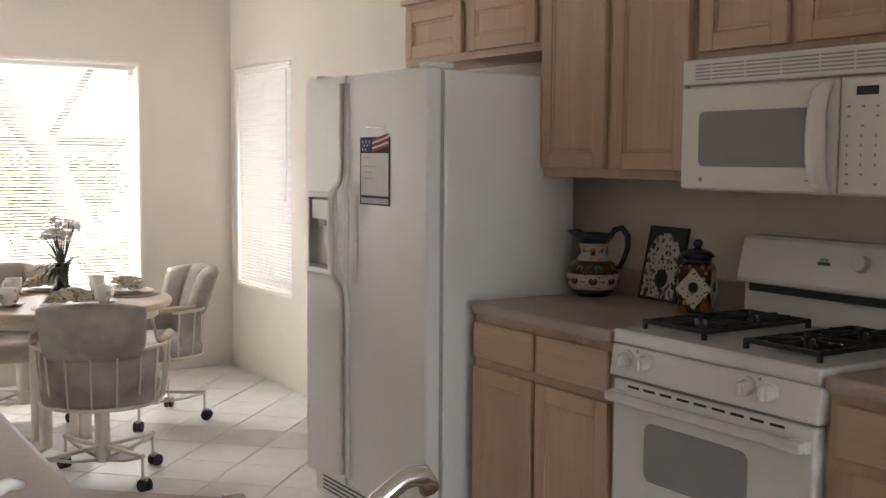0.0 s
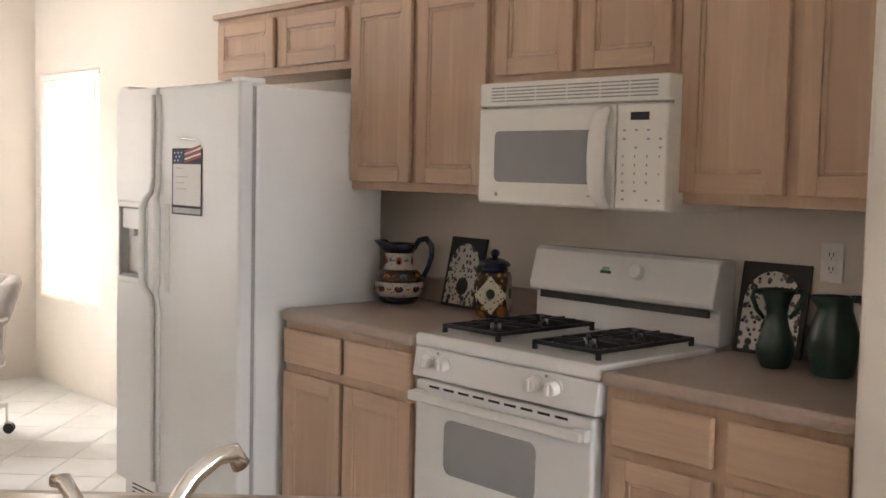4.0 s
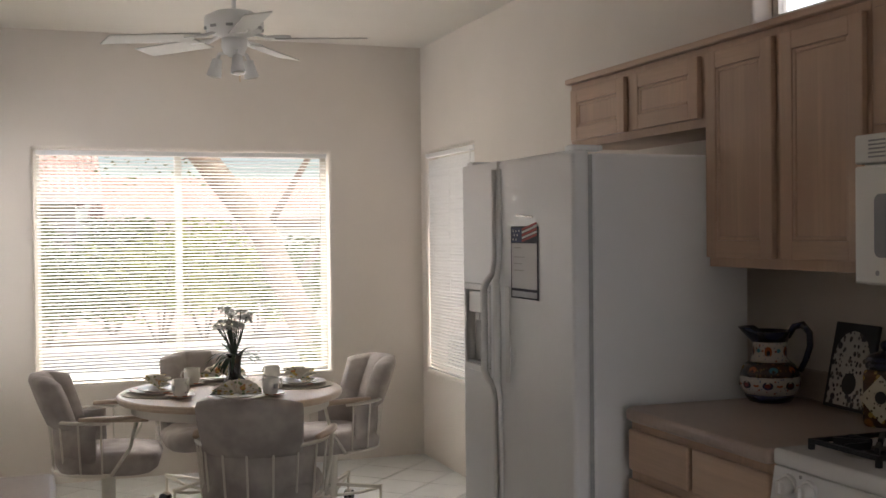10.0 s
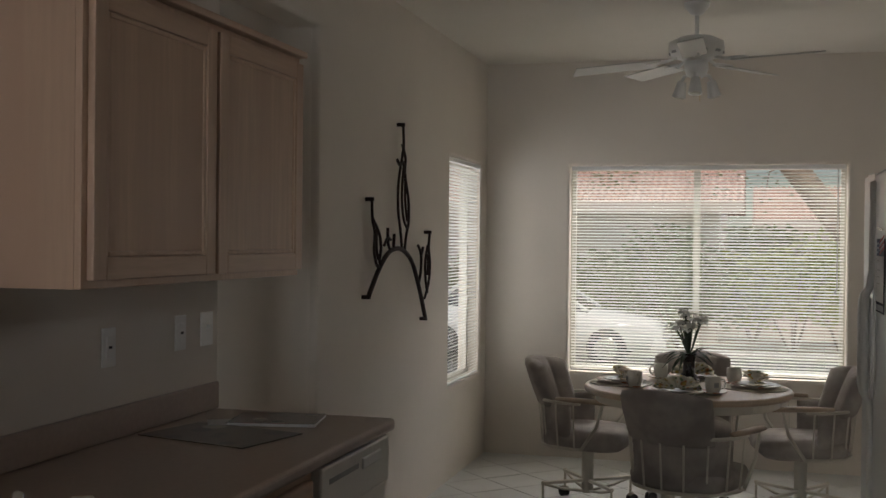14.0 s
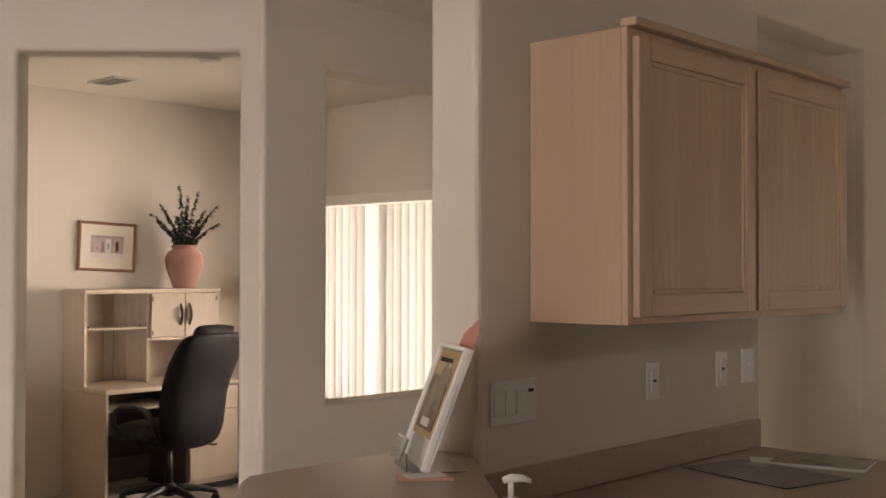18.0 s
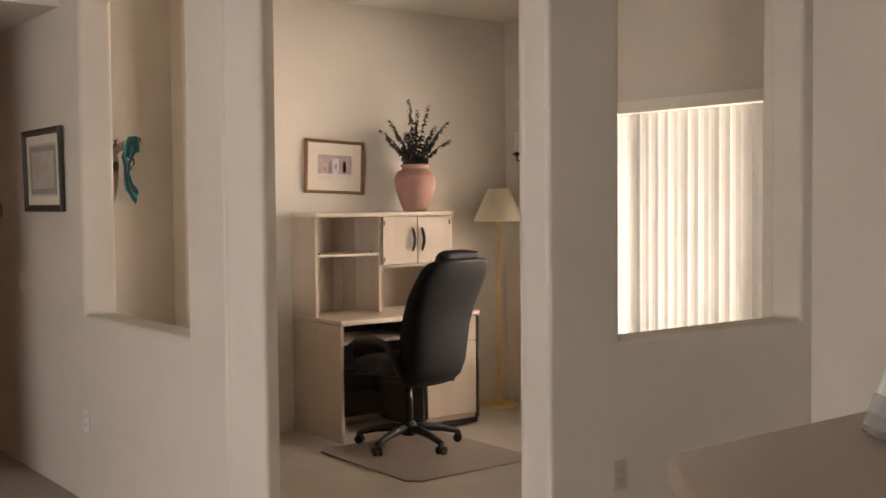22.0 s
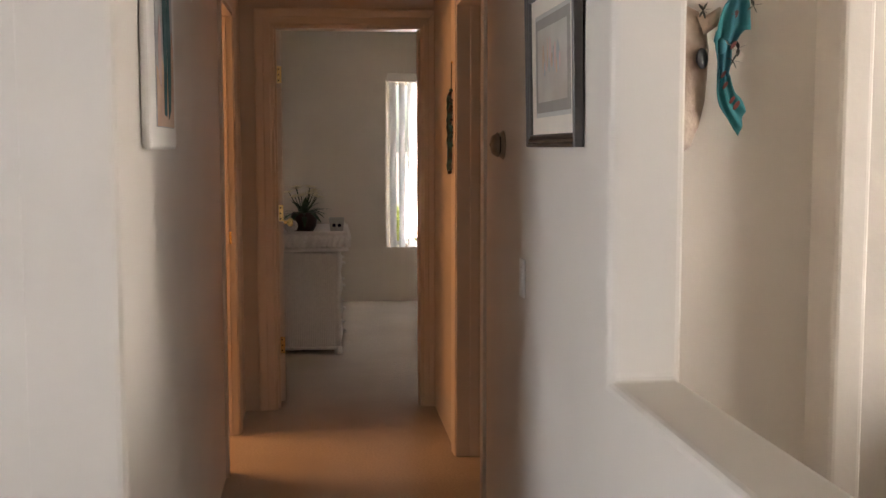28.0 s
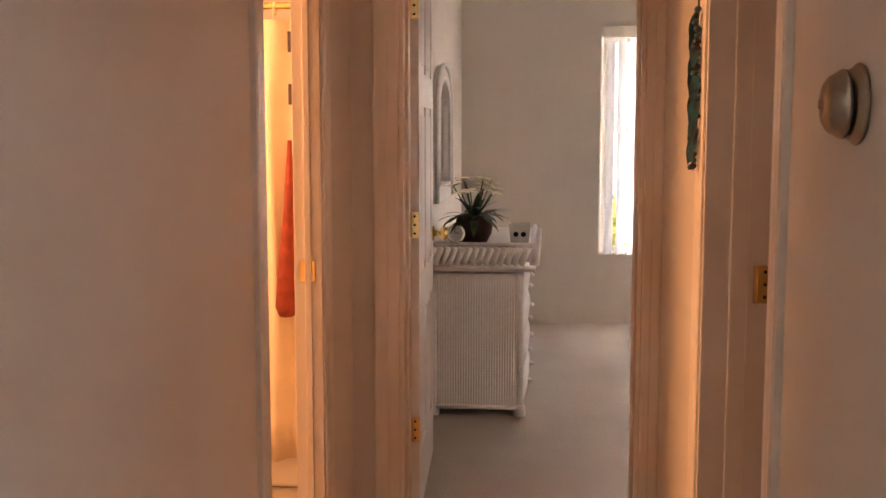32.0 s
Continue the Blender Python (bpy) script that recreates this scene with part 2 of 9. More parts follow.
def add_lathe(bm, prof, n=24, c=(0, 0, 0)):
    """A turned body from (radius, height) pairs."""
    rings = []
    for r, z in prof:
        rings.append([bm.verts.new((c[0] + r * math.cos(2 * math.pi * i / n), c[1] + r * math.sin(2 * math.pi * i / n), c[2] + z)) for i in range(n)])
    for a, b in zip(rings, rings[1:]):
        for i in range(n):
            bm.faces.new((a[i], a[(i + 1) % n], b[(i + 1) % n], b[i]))
    bm.faces.new(rings[0][::-1])
    bm.faces.new(rings[-1])


def lathe(prof, n=24, c=(0, 0, 0)):
    bm = bmesh.new()
    add_lathe(bm, prof, n, c)
    return bm


def add_tube(bm, pts, r, n=10):
    """A round bar bent along a line of points; r may be one radius or one for each point."""
    pts = [Vector(p) for p in pts]
    rs = r if isinstance(r, (list, tuple)) else [r] * len(pts)
    rings, up = [], None
    for i, p in enumerate(pts):
        d = (pts[min(i + 1, len(pts) - 1)] - pts[max(i - 1, 0)]).normalized()
        if up is None:
            up = d.orthogonal().normalized()
        up = (up - d * up.dot(d)).normalized()
        side = d.cross(up)
        rings.append([bm.verts.new(p + rs[i] * (math.cos(2 * math.pi * k / n) * up + math.sin(2 * math.pi * k / n) * side)) for k in range(n)])
    for a, b in zip(rings, rings[1:]):
        for k in range(n):
            bm.faces.new((a[k], a[(k + 1) % n], b[(k + 1) % n], b[k]))
    bm.faces.new(rings[0][::-1])
    bm.faces.new(rings[-1])


def tube(pts, r, n=10):
    bm = bmesh.new()
    add_tube(bm, pts, r, n)
    return bm


def add_poly(bm, pts, z0, z1, m=None):
    """An upright slab over a plan outline."""
    f = (lambda p: Vector(p)) if m is None else (lambda p: m @ Vector(p))
    lo = [bm.verts.new(f((x, y, z0))) for x, y in pts]
    hi = [bm.verts.new(f((x, y, z1))) for x, y in pts]
    k = len(pts)
    bm.faces.new(lo[::-1])
    bm.faces.new(hi)
    for i in range(k):
        bm.faces.new((lo[i], lo[(i + 1) % k], hi[(i + 1) % k], hi[i]))


def slab(pts, z0, z1, m=None):
    bm = bmesh.new()
    add_poly(bm, pts, z0, z1, m)
    return bm


def wall(name, label, m, length, thick, z0, z1, holes=(), mat=None, bevel=0.018):
    """A wall from the origin of m along its x, thick along its y, with openings (a0, a1, z0, z1) cut right through."""
    us = sorted({0.0, length, *[v for h in holes for v in h[:2]]})
    ws = sorted({z0, z1, *[v for h in holes for v in h[2:]]})
    open_at = lambda i, k: any(h[0] - 1e-6 <= us[i] and us[i + 1] <= h[1] + 1e-6 and h[2] - 1e-6 <= ws[k] and ws[k + 1] <= h[3] + 1e-6 for h in holes)
    filled = lambda i, k: 0 <= i < len(us) - 1 and 0 <= k < len(ws) - 1 and not open_at(i, k)
    bm = bmesh.new()
    cache = {}

    def v(i, j, k):
        if (i, j, k) not in cache:
            cache[i, j, k] = bm.verts.new(m @ Vector((us[i], j * thick, ws[k])))
        return cache[i, j, k]
    for i in range(len(us) - 1):
        for k in range(len(ws) - 1):
            if not filled(i, k):
                continue
            bm.faces.new((v(i, 0, k), v(i + 1, 0, k), v(i + 1, 0, k + 1), v(i, 0, k + 1)))
            bm.faces.new((v(i, 1, k), v(i, 1, k + 1), v(i + 1, 1, k + 1), v(i + 1, 1, k)))
            if not filled(i - 1, k):
                bm.faces.new((v(i, 0, k), v(i, 0, k + 1), v(i, 1, k + 1), v(i, 1, k)))
            if not filled(i + 1, k):
                bm.faces.new((v(i + 1, 0, k), v(i + 1, 1, k), v(i + 1, 1, k + 1), v(i + 1, 0, k + 1)))
            if not filled(i, k - 1):
                bm.faces.new((v(i, 0, k), v(i, 1, k), v(i + 1, 1, k), v(i + 1, 0, k)))
            if not filled(i, k + 1):
                bm.faces.new((v(i, 0, k + 1), v(i + 1, 0, k + 1), v(i + 1, 1, k + 1), v(i, 1, k + 1)))
    ob = mesh_ob(name, bm, mat or M_WALL, bevel=bevel, segs=3)
    return tagged(ob, label, "wall", "", "structure")


H_CEIL = 2.745
Z0, Z1 = -0.06, H_CEIL + 0.06
# walls of the kitchen and dining end
wall("wall_stove", "cream painted wall with a side window and a high window", pose(3.05, -4.4, 0, 0, 0, 90), 11.8, -0.16, Z0, Z1,
     [(4.4 + 6.385, 4.4 + 7.275, 0.58, 2.03), (4.4 + 2.12, 4.4 + 3.66, 2.235, 2.61)])
wall("wall_dining", "cream painted end wall with one wide window", pose(-0.16, 7.35, 0), 3.37, 0.16, Z0, Z1, [(0.16 + 0.59, 0.16 + 2.41, 0.60, 2.03)])
wall("wall_kitchen", "cream painted wall with a tall opening and a side window", pose(0, 1.79, 0, 0, 0, 90), 5.65, 0.165, Z0, Z1,
     [(3.29 - 1.79, 4.20 - 1.79, Z0, 2.42), (6.355 - 1.79, 7.19 - 1.79, 0.58, 2.03)])
wall("wall_stub", "short cream wall closing the end of the stove run", pose(2.36, 1.02, 0), 0.75, 0.165, Z0, Z1)
# office walls
wall("wall_nook", "cream painted wall at the back of the nook", pose(-2.2, 4.195, 0), 2.17, 0.15, Z0, Z1)
wall("wall_office_inner", "cream wall with an opening into the office", pose(-1.93, 2.60, 0, 0, 0, 90), 1.68, 0.165, Z0, Z1, [(2.965 - 2.60, 4.115 - 2.60, 0.91, 2.415)])
DIAG_A, DIAG_B = Vector((-2.80, 1.765, 0)), Vector((-1.93, 2.62, 0))
DIAG = Matrix.Translation(DIAG_A) @ Matrix.Rotation(math.atan2(DIAG_B.y - DIAG_A.y, DIAG_B.x - DIAG_A.x), 4, "Z")
D_LEN = (DIAG_B - DIAG_A).length
wall("wall_office_door", "cream angled wall with the office doorway", DIAG, D_LEN, 0.15, Z0, Z1, [(0.16, 1.105, Z0, 2.445)])
wall("wall_hall_right", "cream hall wall with an opening into the office", pose(-8.0, 1.765, 0), 8.0 - 2.80, 0.165, Z0, Z1,
     [(8.0 - 4.325, 8.0 - 3.13, 0.908, 2.43), (8.0 - 6.97, 8.0 - 6.155, Z0, 2.05)])
wall("wall_office_back", "cream painted office wall behind the desk", pose(-5.165, 1.85, 0, 0, 0, 90), 3.5, 0.15, Z0, Z1)
wall("wall_office_window", "cream office wall with a wide window", pose(-5.3, 5.19, 0), 3.6, 0.16, Z0, Z1, [(5.3 - 4.60, 5.3 - 2.80, 0.56, 2.04)])
wall("wall_office_side", "cream painted office wall", pose(-2.0, 4.27, 0, 0, 0, 90), 1.0, 0.15, Z0, Z1)
# hall and bedroom
wall("wall_hall_left", "cream hall wall with a framed picture", pose(-4.90, 0.775, 0), 0.681, -0.2, Z0, Z1)
wall("wall_hall_left_far", "cream hall wall with the bathroom doorway", pose(-8.0, 0.735, 0), 3.11, -0.075, Z0, Z1, [(8.0 - 7.47, 8.0 - 6.83, Z0, 2.05)])
wall("wall_living", "cream living room wall with a woven hanging", pose(-4.22, 0.72, 0, 0, 0, -90), 5.1, -0.15, Z0, Z1)
# this window opening is unseen; its place and width were set by the light
wall("wall_living_back", "cream living room wall with a wide window", pose(-4.5, -4.2, 0), 7.7, -0.16, Z0, Z1, [(4.2, 6.6, 0.35, 2.2)])
wall("wall_bedroom_door", "cream wall with the bedroom doorway", pose(-7.965, 0.62, 0, 0, 0, 90), 1.25, 0.13, Z0, Z1, [(0.90 - 0.62, 1.70 - 0.62, Z0, 2.05)])
wall("wall_bedroom_far", "cream bedroom wall with a tall window", pose(-12.13, -0.5, 0, 0, 0, 90), 5.5, 0.16, Z0, Z1, [(0.5 + 1.755, 0.5 + 2.75, 0.50, 2.01), (0.5 + 1.85, 0.5 + 2.75, 2.44, 2.52)])
wall("wall_bedroom_left", "cream bedroom wall beside the chest", pose(-12.2, 0.765, 0), 4.2, -0.13, Z0, Z1)
wall("wall_bedroom_right", "plain cream bedroom wall", pose(-12.2, 4.8, 0), 4.3, 0.13, Z0, Z1)
wall("wall_bedroom_side", "plain cream bedroom wall", pose(-7.965, 1.85, 0, 0, 0, 90), 3.0, 0.13, Z0, Z1)
wall("wall_bathroom_far", "warm lit bathroom wall", pose(-9.25, -1.0, 0), 4.2, -0.13, Z0, Z1)
wall("wall_bathroom_side", "warm lit bathroom wall", pose(-9.10, -1.05, 0, 0, 0, 90), 1.7, 0.13, Z0, Z1)
wall("wall_bathroom_near", "warm lit bathroom wall", pose(-5.3, -1.05, 0, 0, 0, 90), 1.7, 0.13, Z0, Z1)
wall("wall_closet_back", "plain wall behind the hall door", pose(-8.0, 2.6, 0), 3.0, 0.1, Z0, Z1)
# ceilings
for nm, lab, b in (("ceiling_main", "white textured ceiling", (-4.6, 3.3, -4.5, 7.6, H_CEIL, H_CEIL + 0.12)),
                   ("ceiling_office_part", "white textured office ceiling", (-5.4, -4.58, 1.85, 5.4, H_CEIL, H_CEIL + 0.12)),
                   ("ceiling_hall", "lowered hall ceiling", (-8.0, -4.59, 0.6, 1.85, 2.43, H_CEIL + 0.02)),
                   ("ceiling_bedroom", "white textured bedroom ceiling", (-12.4, -7.9, -0.6, 4.95, H_CEIL, H_CEIL + 0.12)),
                   ("ceiling_closet", "plain ceiling behind the hall door", (-8.1, -5.2, 1.851, 2.72, 2.43, H_CEIL)),
                   ("ceiling_bathroom", "bathroom ceiling", (-9.25, -5.2, -1.2, 0.63, 2.43, 2.56))):
    tagged(mesh_ob(nm, box(*b), M_CEIL), lab, "ceiling", "", "structure")
# floors
tagged(mesh_ob("floor_carpet", box(-12.4, 3.2, -4.5, 7.5, -0.2, -0.012), M_CARPET), "beige cut pile carpet", "floor", "", "structure")


# ---- floor tiles ----
tagged(mesh_ob("floor_bed", box(-0.1, 3.06, 0.2, 7.36, -0.15, -0.004), M_GROUT), "pale grout bed under the tiles", "floor", "", "structure")
TILE_ROOT = tagged(new("floor"), "pale square ceramic tiles laid diagonally with grey grout", "floor", "", "structure")
T = 0.305
tile_me = bpy.data.meshes.new("tile")
bm = bmesh.new()
add_box(bm, -T / 2 + 0.003, T / 2 - 0.003, -T / 2 + 0.003, T / 2 - 0.003, -0.006, 0.0)
bmesh.ops.bevel(bm, geom=[e for e in bm.edges if all(v.co.z > -0.001 for v in e.verts)], offset=0.002, segments=1, affect="EDGES")
bmesh.ops.recalc_face_normals(bm, faces=bm.faces)
bm.to_mesh(tile_me)
bm.free()
tile_me.materials.append(M_TILE)
k45 = math.sqrt(0.5)
rest = bmesh.new()
near_tiles = 0
for i in range(-40, 40):
    for j in range(-40, 40):
        x, y = (i - j) * T * k45 + 1.5, (i + j) * T * k45 + 5.0
        h = T * k45
        if x < -h or x > 3.05 + h or y < 0.4 or y > 7.35 + h:
            continue
        inside = h < x < 3.05 - h and y < 7.35 - h
        if inside and 3.3 < y and near_tiles < 300:
            t_ob = new("tile", tile_me)
            t_ob.parent = TILE_ROOT
            t_ob.matrix_basis = pose(x, y, 0.0, 0, 0, 45)
            near_tiles += 1
        elif inside:
            add_box(rest, -T / 2 + 0.003, T / 2 - 0.003, -T / 2 + 0.003, T / 2 - 0.003, -0.006, 0.0, pose(x, y, 0, 0, 0, 45))
        else:
            # a tile cut along the walls
            r = h - 0.004
            cut = [(x + r, y), (x, y + r), (x - r, y), (x, y - r)]
            for ax, lim, sg in ((0, 0.002, 1), (0, 3.048, -1), (1, 7.348, -1)):
                kept = []
                for p, q in zip(cut, cut[1:] + cut[:1]):
                    dp, dq = (p[ax] - lim) * sg, (q[ax] - lim) * sg
                    if dp >= 0:
                        kept.append(p)
                    if dp * dq < 0:
                        u = dp / (dp - dq)
                        kept.append((p[0] + (q[0] - p[0]) * u, p[1] + (q[1] - p[1]) * u))
                cut = kept
            if len(cut) > 2:
                add_poly(rest, cut, -0.006, 0.0)
tagged(mesh_ob("tiles_beyond", rest, M_TILE), "pale ceramic floor tiles", "floor", "", "stuff")


def baseboard(x0, y0, x1, y1, h=0.085):
    """A low board along the foot of a wall; the wall lies to the right of the way from first to second point."""
    d = Vector((x1 - x0, y1 - y0, 0))
    m = Matrix.Translation((x0, y0, 0)) @ Matrix.Rotation(math.atan2(d.y, d.x), 4, "Z")
    ob = mesh_ob("baseboard", box(0, d.length, 0.001, 0.014, -0.01, h, m), M_TRIM, bevel=0.004)
    return tagged(ob, "low painted baseboard along the wall", "baseboard", "", "structure")


for q in ((3.05, 7.35, 0.0, 7.35), (3.05, 4.6, 3.05, 7.35), (0.0, 7.35, 0.0, 4.2), (-5.165, 5.19, -5.165, 1.93), (-2.0, 5.19, -5.165, 5.19),
          (-3.0, 1.765, -6.2, 1.765), (-7.2, 1.765, -7.96, 1.765), (-12.13, 4.8, -12.13, 0.765), (-12.13, 0.765, -8.1, 0.765)):
    baseboard(q[2], q[3], q[0], q[1])

# ---- kitchen cabinets ----


def door_panel(parent, name, m, w, h, th=0.02, fr=0.055, label=""):
    """A recessed panel door in its own x (width) and z (height); front towards -y."""
    bm = bmesh.new()
    add_box(bm, fr - 0.001, w - fr + 0.001, 0.009, th, fr - 0.001, h - fr + 0.001, m)
    d = part(name, bm, M_WOOD, parent, label)
    for nm, b, mt in (("stile", (0, fr, 0, h), M_WOOD), ("stile", (w - fr, w, 0, h), M_WOOD), ("rail", (fr, w - fr, 0, fr), M_WOODR), ("rail", (fr, w - fr, h - fr, h), M_WOODR)):
        bm = bmesh.new()
        add_box(bm, b[0], b[1], 0, th, b[2], b[3], m)
        part(nm, bm, mt, d, bevel=0.003, segs=2)
    g = 0.014
    for b in ((fr, fr + g, fr, h - fr), (w - fr - g, w - fr, fr, h - fr), (fr + g, w - fr - g, fr, fr + g), (fr + g, w - fr - g, h - fr - g, h - fr)):
        bm = bmesh.new()
        add_box(bm, b[0], b[1], 0.004, 0.012, b[2], b[3], m)
        part("moulding", bm, M_WOOD, d, bevel=0.004, segs=2)
    return d


def drawer_front(parent, m, w, h, th=0.02):
    bm = bmesh.new()
    add_box(bm, 0, w, 0, th, 0, h, m)
    return part("drawer_front", bm, M_WOODH, parent, bevel=0.007, segs=3)


def cabinet(name, label, m, width, depth, z0, z1, doors, drawers=(), toe=0.0, group="kitchen cabinets", cornice=False):
    """A cabinet: back against the wall at y = depth of its own frame, front frame at y = 0. doors, drawers: (x0, x1, z0, z1)."""
    t = thing(name, label, "cabinet", m, group)
    bm = bmesh.new()
    add_box(bm, 0, width, 0.019, depth, z0 + toe, z1)
    if toe:
        add_box(bm, 0.0, width, 0.07, depth, 0, z0 + toe)
    part("body", bm, M_WOOD, t)
    spans = list(doors) + list(drawers)
    bm = bmesh.new()
    xs = sorted({0.0, width, *[v for s in spans for v in s[:2]]})
    zs = sorted({z0 + toe, z1, *[v for s in spans for v in s[2:]]})
    add_box(bm, 0, width, 0, 0.0188, z0 + toe, z1)
    part("face_frame", bm, M_WOOD, t, bevel=0.002)
    for a, b, c, d in doors:
        door_panel(t, "door", Matrix.Translation((a, -0.021, c)), b - a, d - c)
    for a, b, c, d in drawers:
        drawer_front(t, Matrix.Translation((a, -0.021, c)), b - a, d - c)
    if cornice:
        part("top_trim", box(-0.004, width + 0.004, -0.03, 0.02, z1, z1 + 0.022), M_WOODH, t, bevel=0.005)
    return t


# run on the stove wall: own x runs towards -y of the room
def on_stove_wall(y, xf):
    return pose(xf, y, 0, 0, 0, -90)


UF, UT = 2.745, 2.112
cabinet("wall_cabinet", "pale pickled oak wall cabinet over the fridge", on_stove_wall(4.485, UF), 1.01, 0.30, 1.845, UT, [(0.03, 0.475, 1.875, 2.085), (0.525, 0.975, 1.875, 2.085)], cornice=True)
cabinet("wall_cabinet", "tall pale pickled oak wall cabinet beside the fridge", on_stove_wall(3.473, UF), 0.768, 0.30, 1.378, UT, [(0.012, 0.362, 1.41, 2.085), (0.402, 0.755, 1.41, 2.085)], cornice=True)
cabinet("wall_cabinet", "short pale pickled oak wall cabinet over the microwave", on_stove_wall(2.703, UF), 0.758, 0.30, 1.745, UT, [(0.03, 0.365, 1.775, 2.085), (0.40, 0.735, 1.775, 2.085)], cornice=True)
cabinet("wall_cabinet", "pale pickled oak wall cabinet over the green jugs", on_stove_wall(1.943, UF), 0.753, 0.30, 1.378, UT, [(0.02, 0.35, 1.41, 2.085), (0.392, 0.73, 1.41, 2.085)], cornice=True)
BF = 2.42
cabinet("base_cabinet", "pale pickled oak base cabinet between fridge and stove", on_stove_wall(3.43, BF), 0.75, 0.60, 0.0, 0.894, [(0.012, 0.355, 0.13, 0.708), (0.378, 0.735, 0.13, 0.708)], [(0.012, 0.355, 0.738, 0.868), (0.378, 0.735, 0.738, 0.868)], toe=0.09)
cabinet("base_cabinet", "pale pickled oak base cabinet beside the stove", on_stove_wall(1.908, BF), 0.72, 0.60, 0.0, 0.894, [(0.03, 0.345, 0.13, 0.708), (0.385, 0.70, 0.13, 0.708)], [(0.03, 0.345, 0.738, 0.868), (0.385, 0.70, 0.738, 0.868)], toe=0.09)


wt = thing("worktop", "mottled tan laminate worktop between fridge and stove", "worktop")
part("top", slab([(2.385, 2.682), (3.046, 2.682), (3.046, 3.447), (2.42, 3.447), (2.385, 3.41)], 0.895, 0.935), M_COUNTER, wt, bevel=0.014, segs=4)
part("backsplash", box(3.028, 3.047, 2.682, 3.447, 0.9355, 1.035), M_COUNTER, wt, bevel=0.006)
wt = thing("worktop", "mottled tan laminate worktop beside the stove", "worktop")
part("top", slab([(2.385, 1.187), (3.046, 1.187), (3.046, 1.906), (2.385, 1.906)], 0.895, 0.935), M_COUNTER, wt, bevel=0.014, segs=4)
part("backsplash", box(3.028, 3.047, 1.187, 1.906, 0.9355, 1.035), M_COUNTER, wt, bevel=0.006)

# left run: own x runs towards +y
def on_left_wall(y, xf):
    return pose(xf, y, 0, 0, 0, 90)


cabinet("wall_cabinet", "pale pickled oak wall cabinet over the long worktop", on_left_wall(2.0, 0.308), 1.262, 0.304, 1.375, 2.112, [(0.02, 0.625, 1.395, 2.09), (0.645, 1.25, 1.395, 2.09)], cornice=True)
cabinet("base_cabinet", "pale pickled oak base cabinet under the long worktop", on_left_wall(2.05, 0.625), 0.58, 0.60, 0.0, 0.866, [(0.03, 0.28, 0.13, 0.635), (0.30, 0.55, 0.13, 0.635)], [(0.03, 0.55, 0.67, 0.835)], toe=0.09)

# dishwasher at the end of the left run
dw = thing("dishwasher", "white dishwasher under the end of the worktop", "dishwasher", pose(0.63, 2.64, 0, 0, 0, 90))
part("body", box(0, 0.60, 0.02, 0.58, 0.10, 0.862), M_APPL, dw)
part("door", box(0.005, 0.595, -0.01, 0.019, 0.12, 0.70), M_APPL, dw, bevel=0.006)
part("control_panel", box(0.005, 0.595, -0.022, 0.019, 0.705, 0.855), M_APPL, dw, bevel=0.008)
part("vent_slot", box(0.06, 0.30, -0.0235, -0.015, 0.80, 0.815), M_SEAM, dw)
part("kickplate", box(0.01, 0.59, 0.06, 0.08, 0.0, 0.10), M_BLACK, dw)
part("latch_handle", box(0.33, 0.50, -0.03, -0.02, 0.79, 0.825), M_WHITE, dw, bevel=0.006)

# diagonal sink corner and bar
D42 = math.radians(-42)
DD, NN = Vector((math.cos(D42), math.sin(D42), 0)), Vector((-math.sin(D42), math.cos(D42), 0))


def dn(d, n):
    p = DD * d + NN * n
    return (p.x, p.y)


DIAGM = Matrix.Rotation(D42, 4, "Z")
SINK = (-0.74, 0.125, 1.44, 1.875)
lw = thing("worktop", "long mottled tan laminate worktop that turns the corner to the sink", "worktop")
inner = [dn(0.62, 1.285), (1.495, 1.02), (1.482, 1.285), (0.672, 2.015), (0.672, 3.24), (0.655, 3.258), (0.004, 3.258), (0.004, 1.795), dn(-1.15, 1.285)]


def with_sink(poly):
    bm = bmesh.new()
    outer = [bm.verts.new((x, y, 0.906)) for x, y in poly]
    hole = [bm.verts.new((*dn(d, n), 0.906)) for d, n in ((SINK[0], SINK[2]), (SINK[1], SINK[2]), (SINK[1], SINK[3]), (SINK[0], SINK[3]))]
    es = [bm.edges.new((r[i], r[(i + 1) % len(r)])) for r in (outer, hole) for i in range(len(r))]
    bmesh.ops.triangle_fill(bm, use_beauty=True, use_dissolve=False, edges=es)
    bad = [f for f in bm.faces if SINK[0] < f.calc_center_median().dot(DD) < SINK[1] and SINK[2] < f.calc_center_median().dot(NN) < SINK[3]]
    bmesh.ops.delete(bm, geom=bad, context="FACES_ONLY")
    got = bmesh.ops.extrude_face_region(bm, geom=bm.faces[:])
    for v in got["geom"]:
        if isinstance(v, bmesh.types.BMVert):
            v.co.z = 0.868
    return bm


part("top", with_sink(inner), M_COUNTER, lw, bevel=0.012, segs=3)
part("backsplash", box(0.002, 0.021, 1.80, 3.257, 0.9065, 1.0), M_COUNTER, lw, bevel=0.006)
cabinet("base_cabinet", "pale pickled oak base cabinet under the corner sink", DIAGM @ pose(0.20, 1.91, 0, 0, 0, 180), 0.95, 0.60, 0.0, 0.866, [(0.05, 0.46, 0.13, 0.62), (0.49, 0.90, 0.13, 0.62)], [(0.05, 0.90, 0.66, 0.83)], toe=0.09)
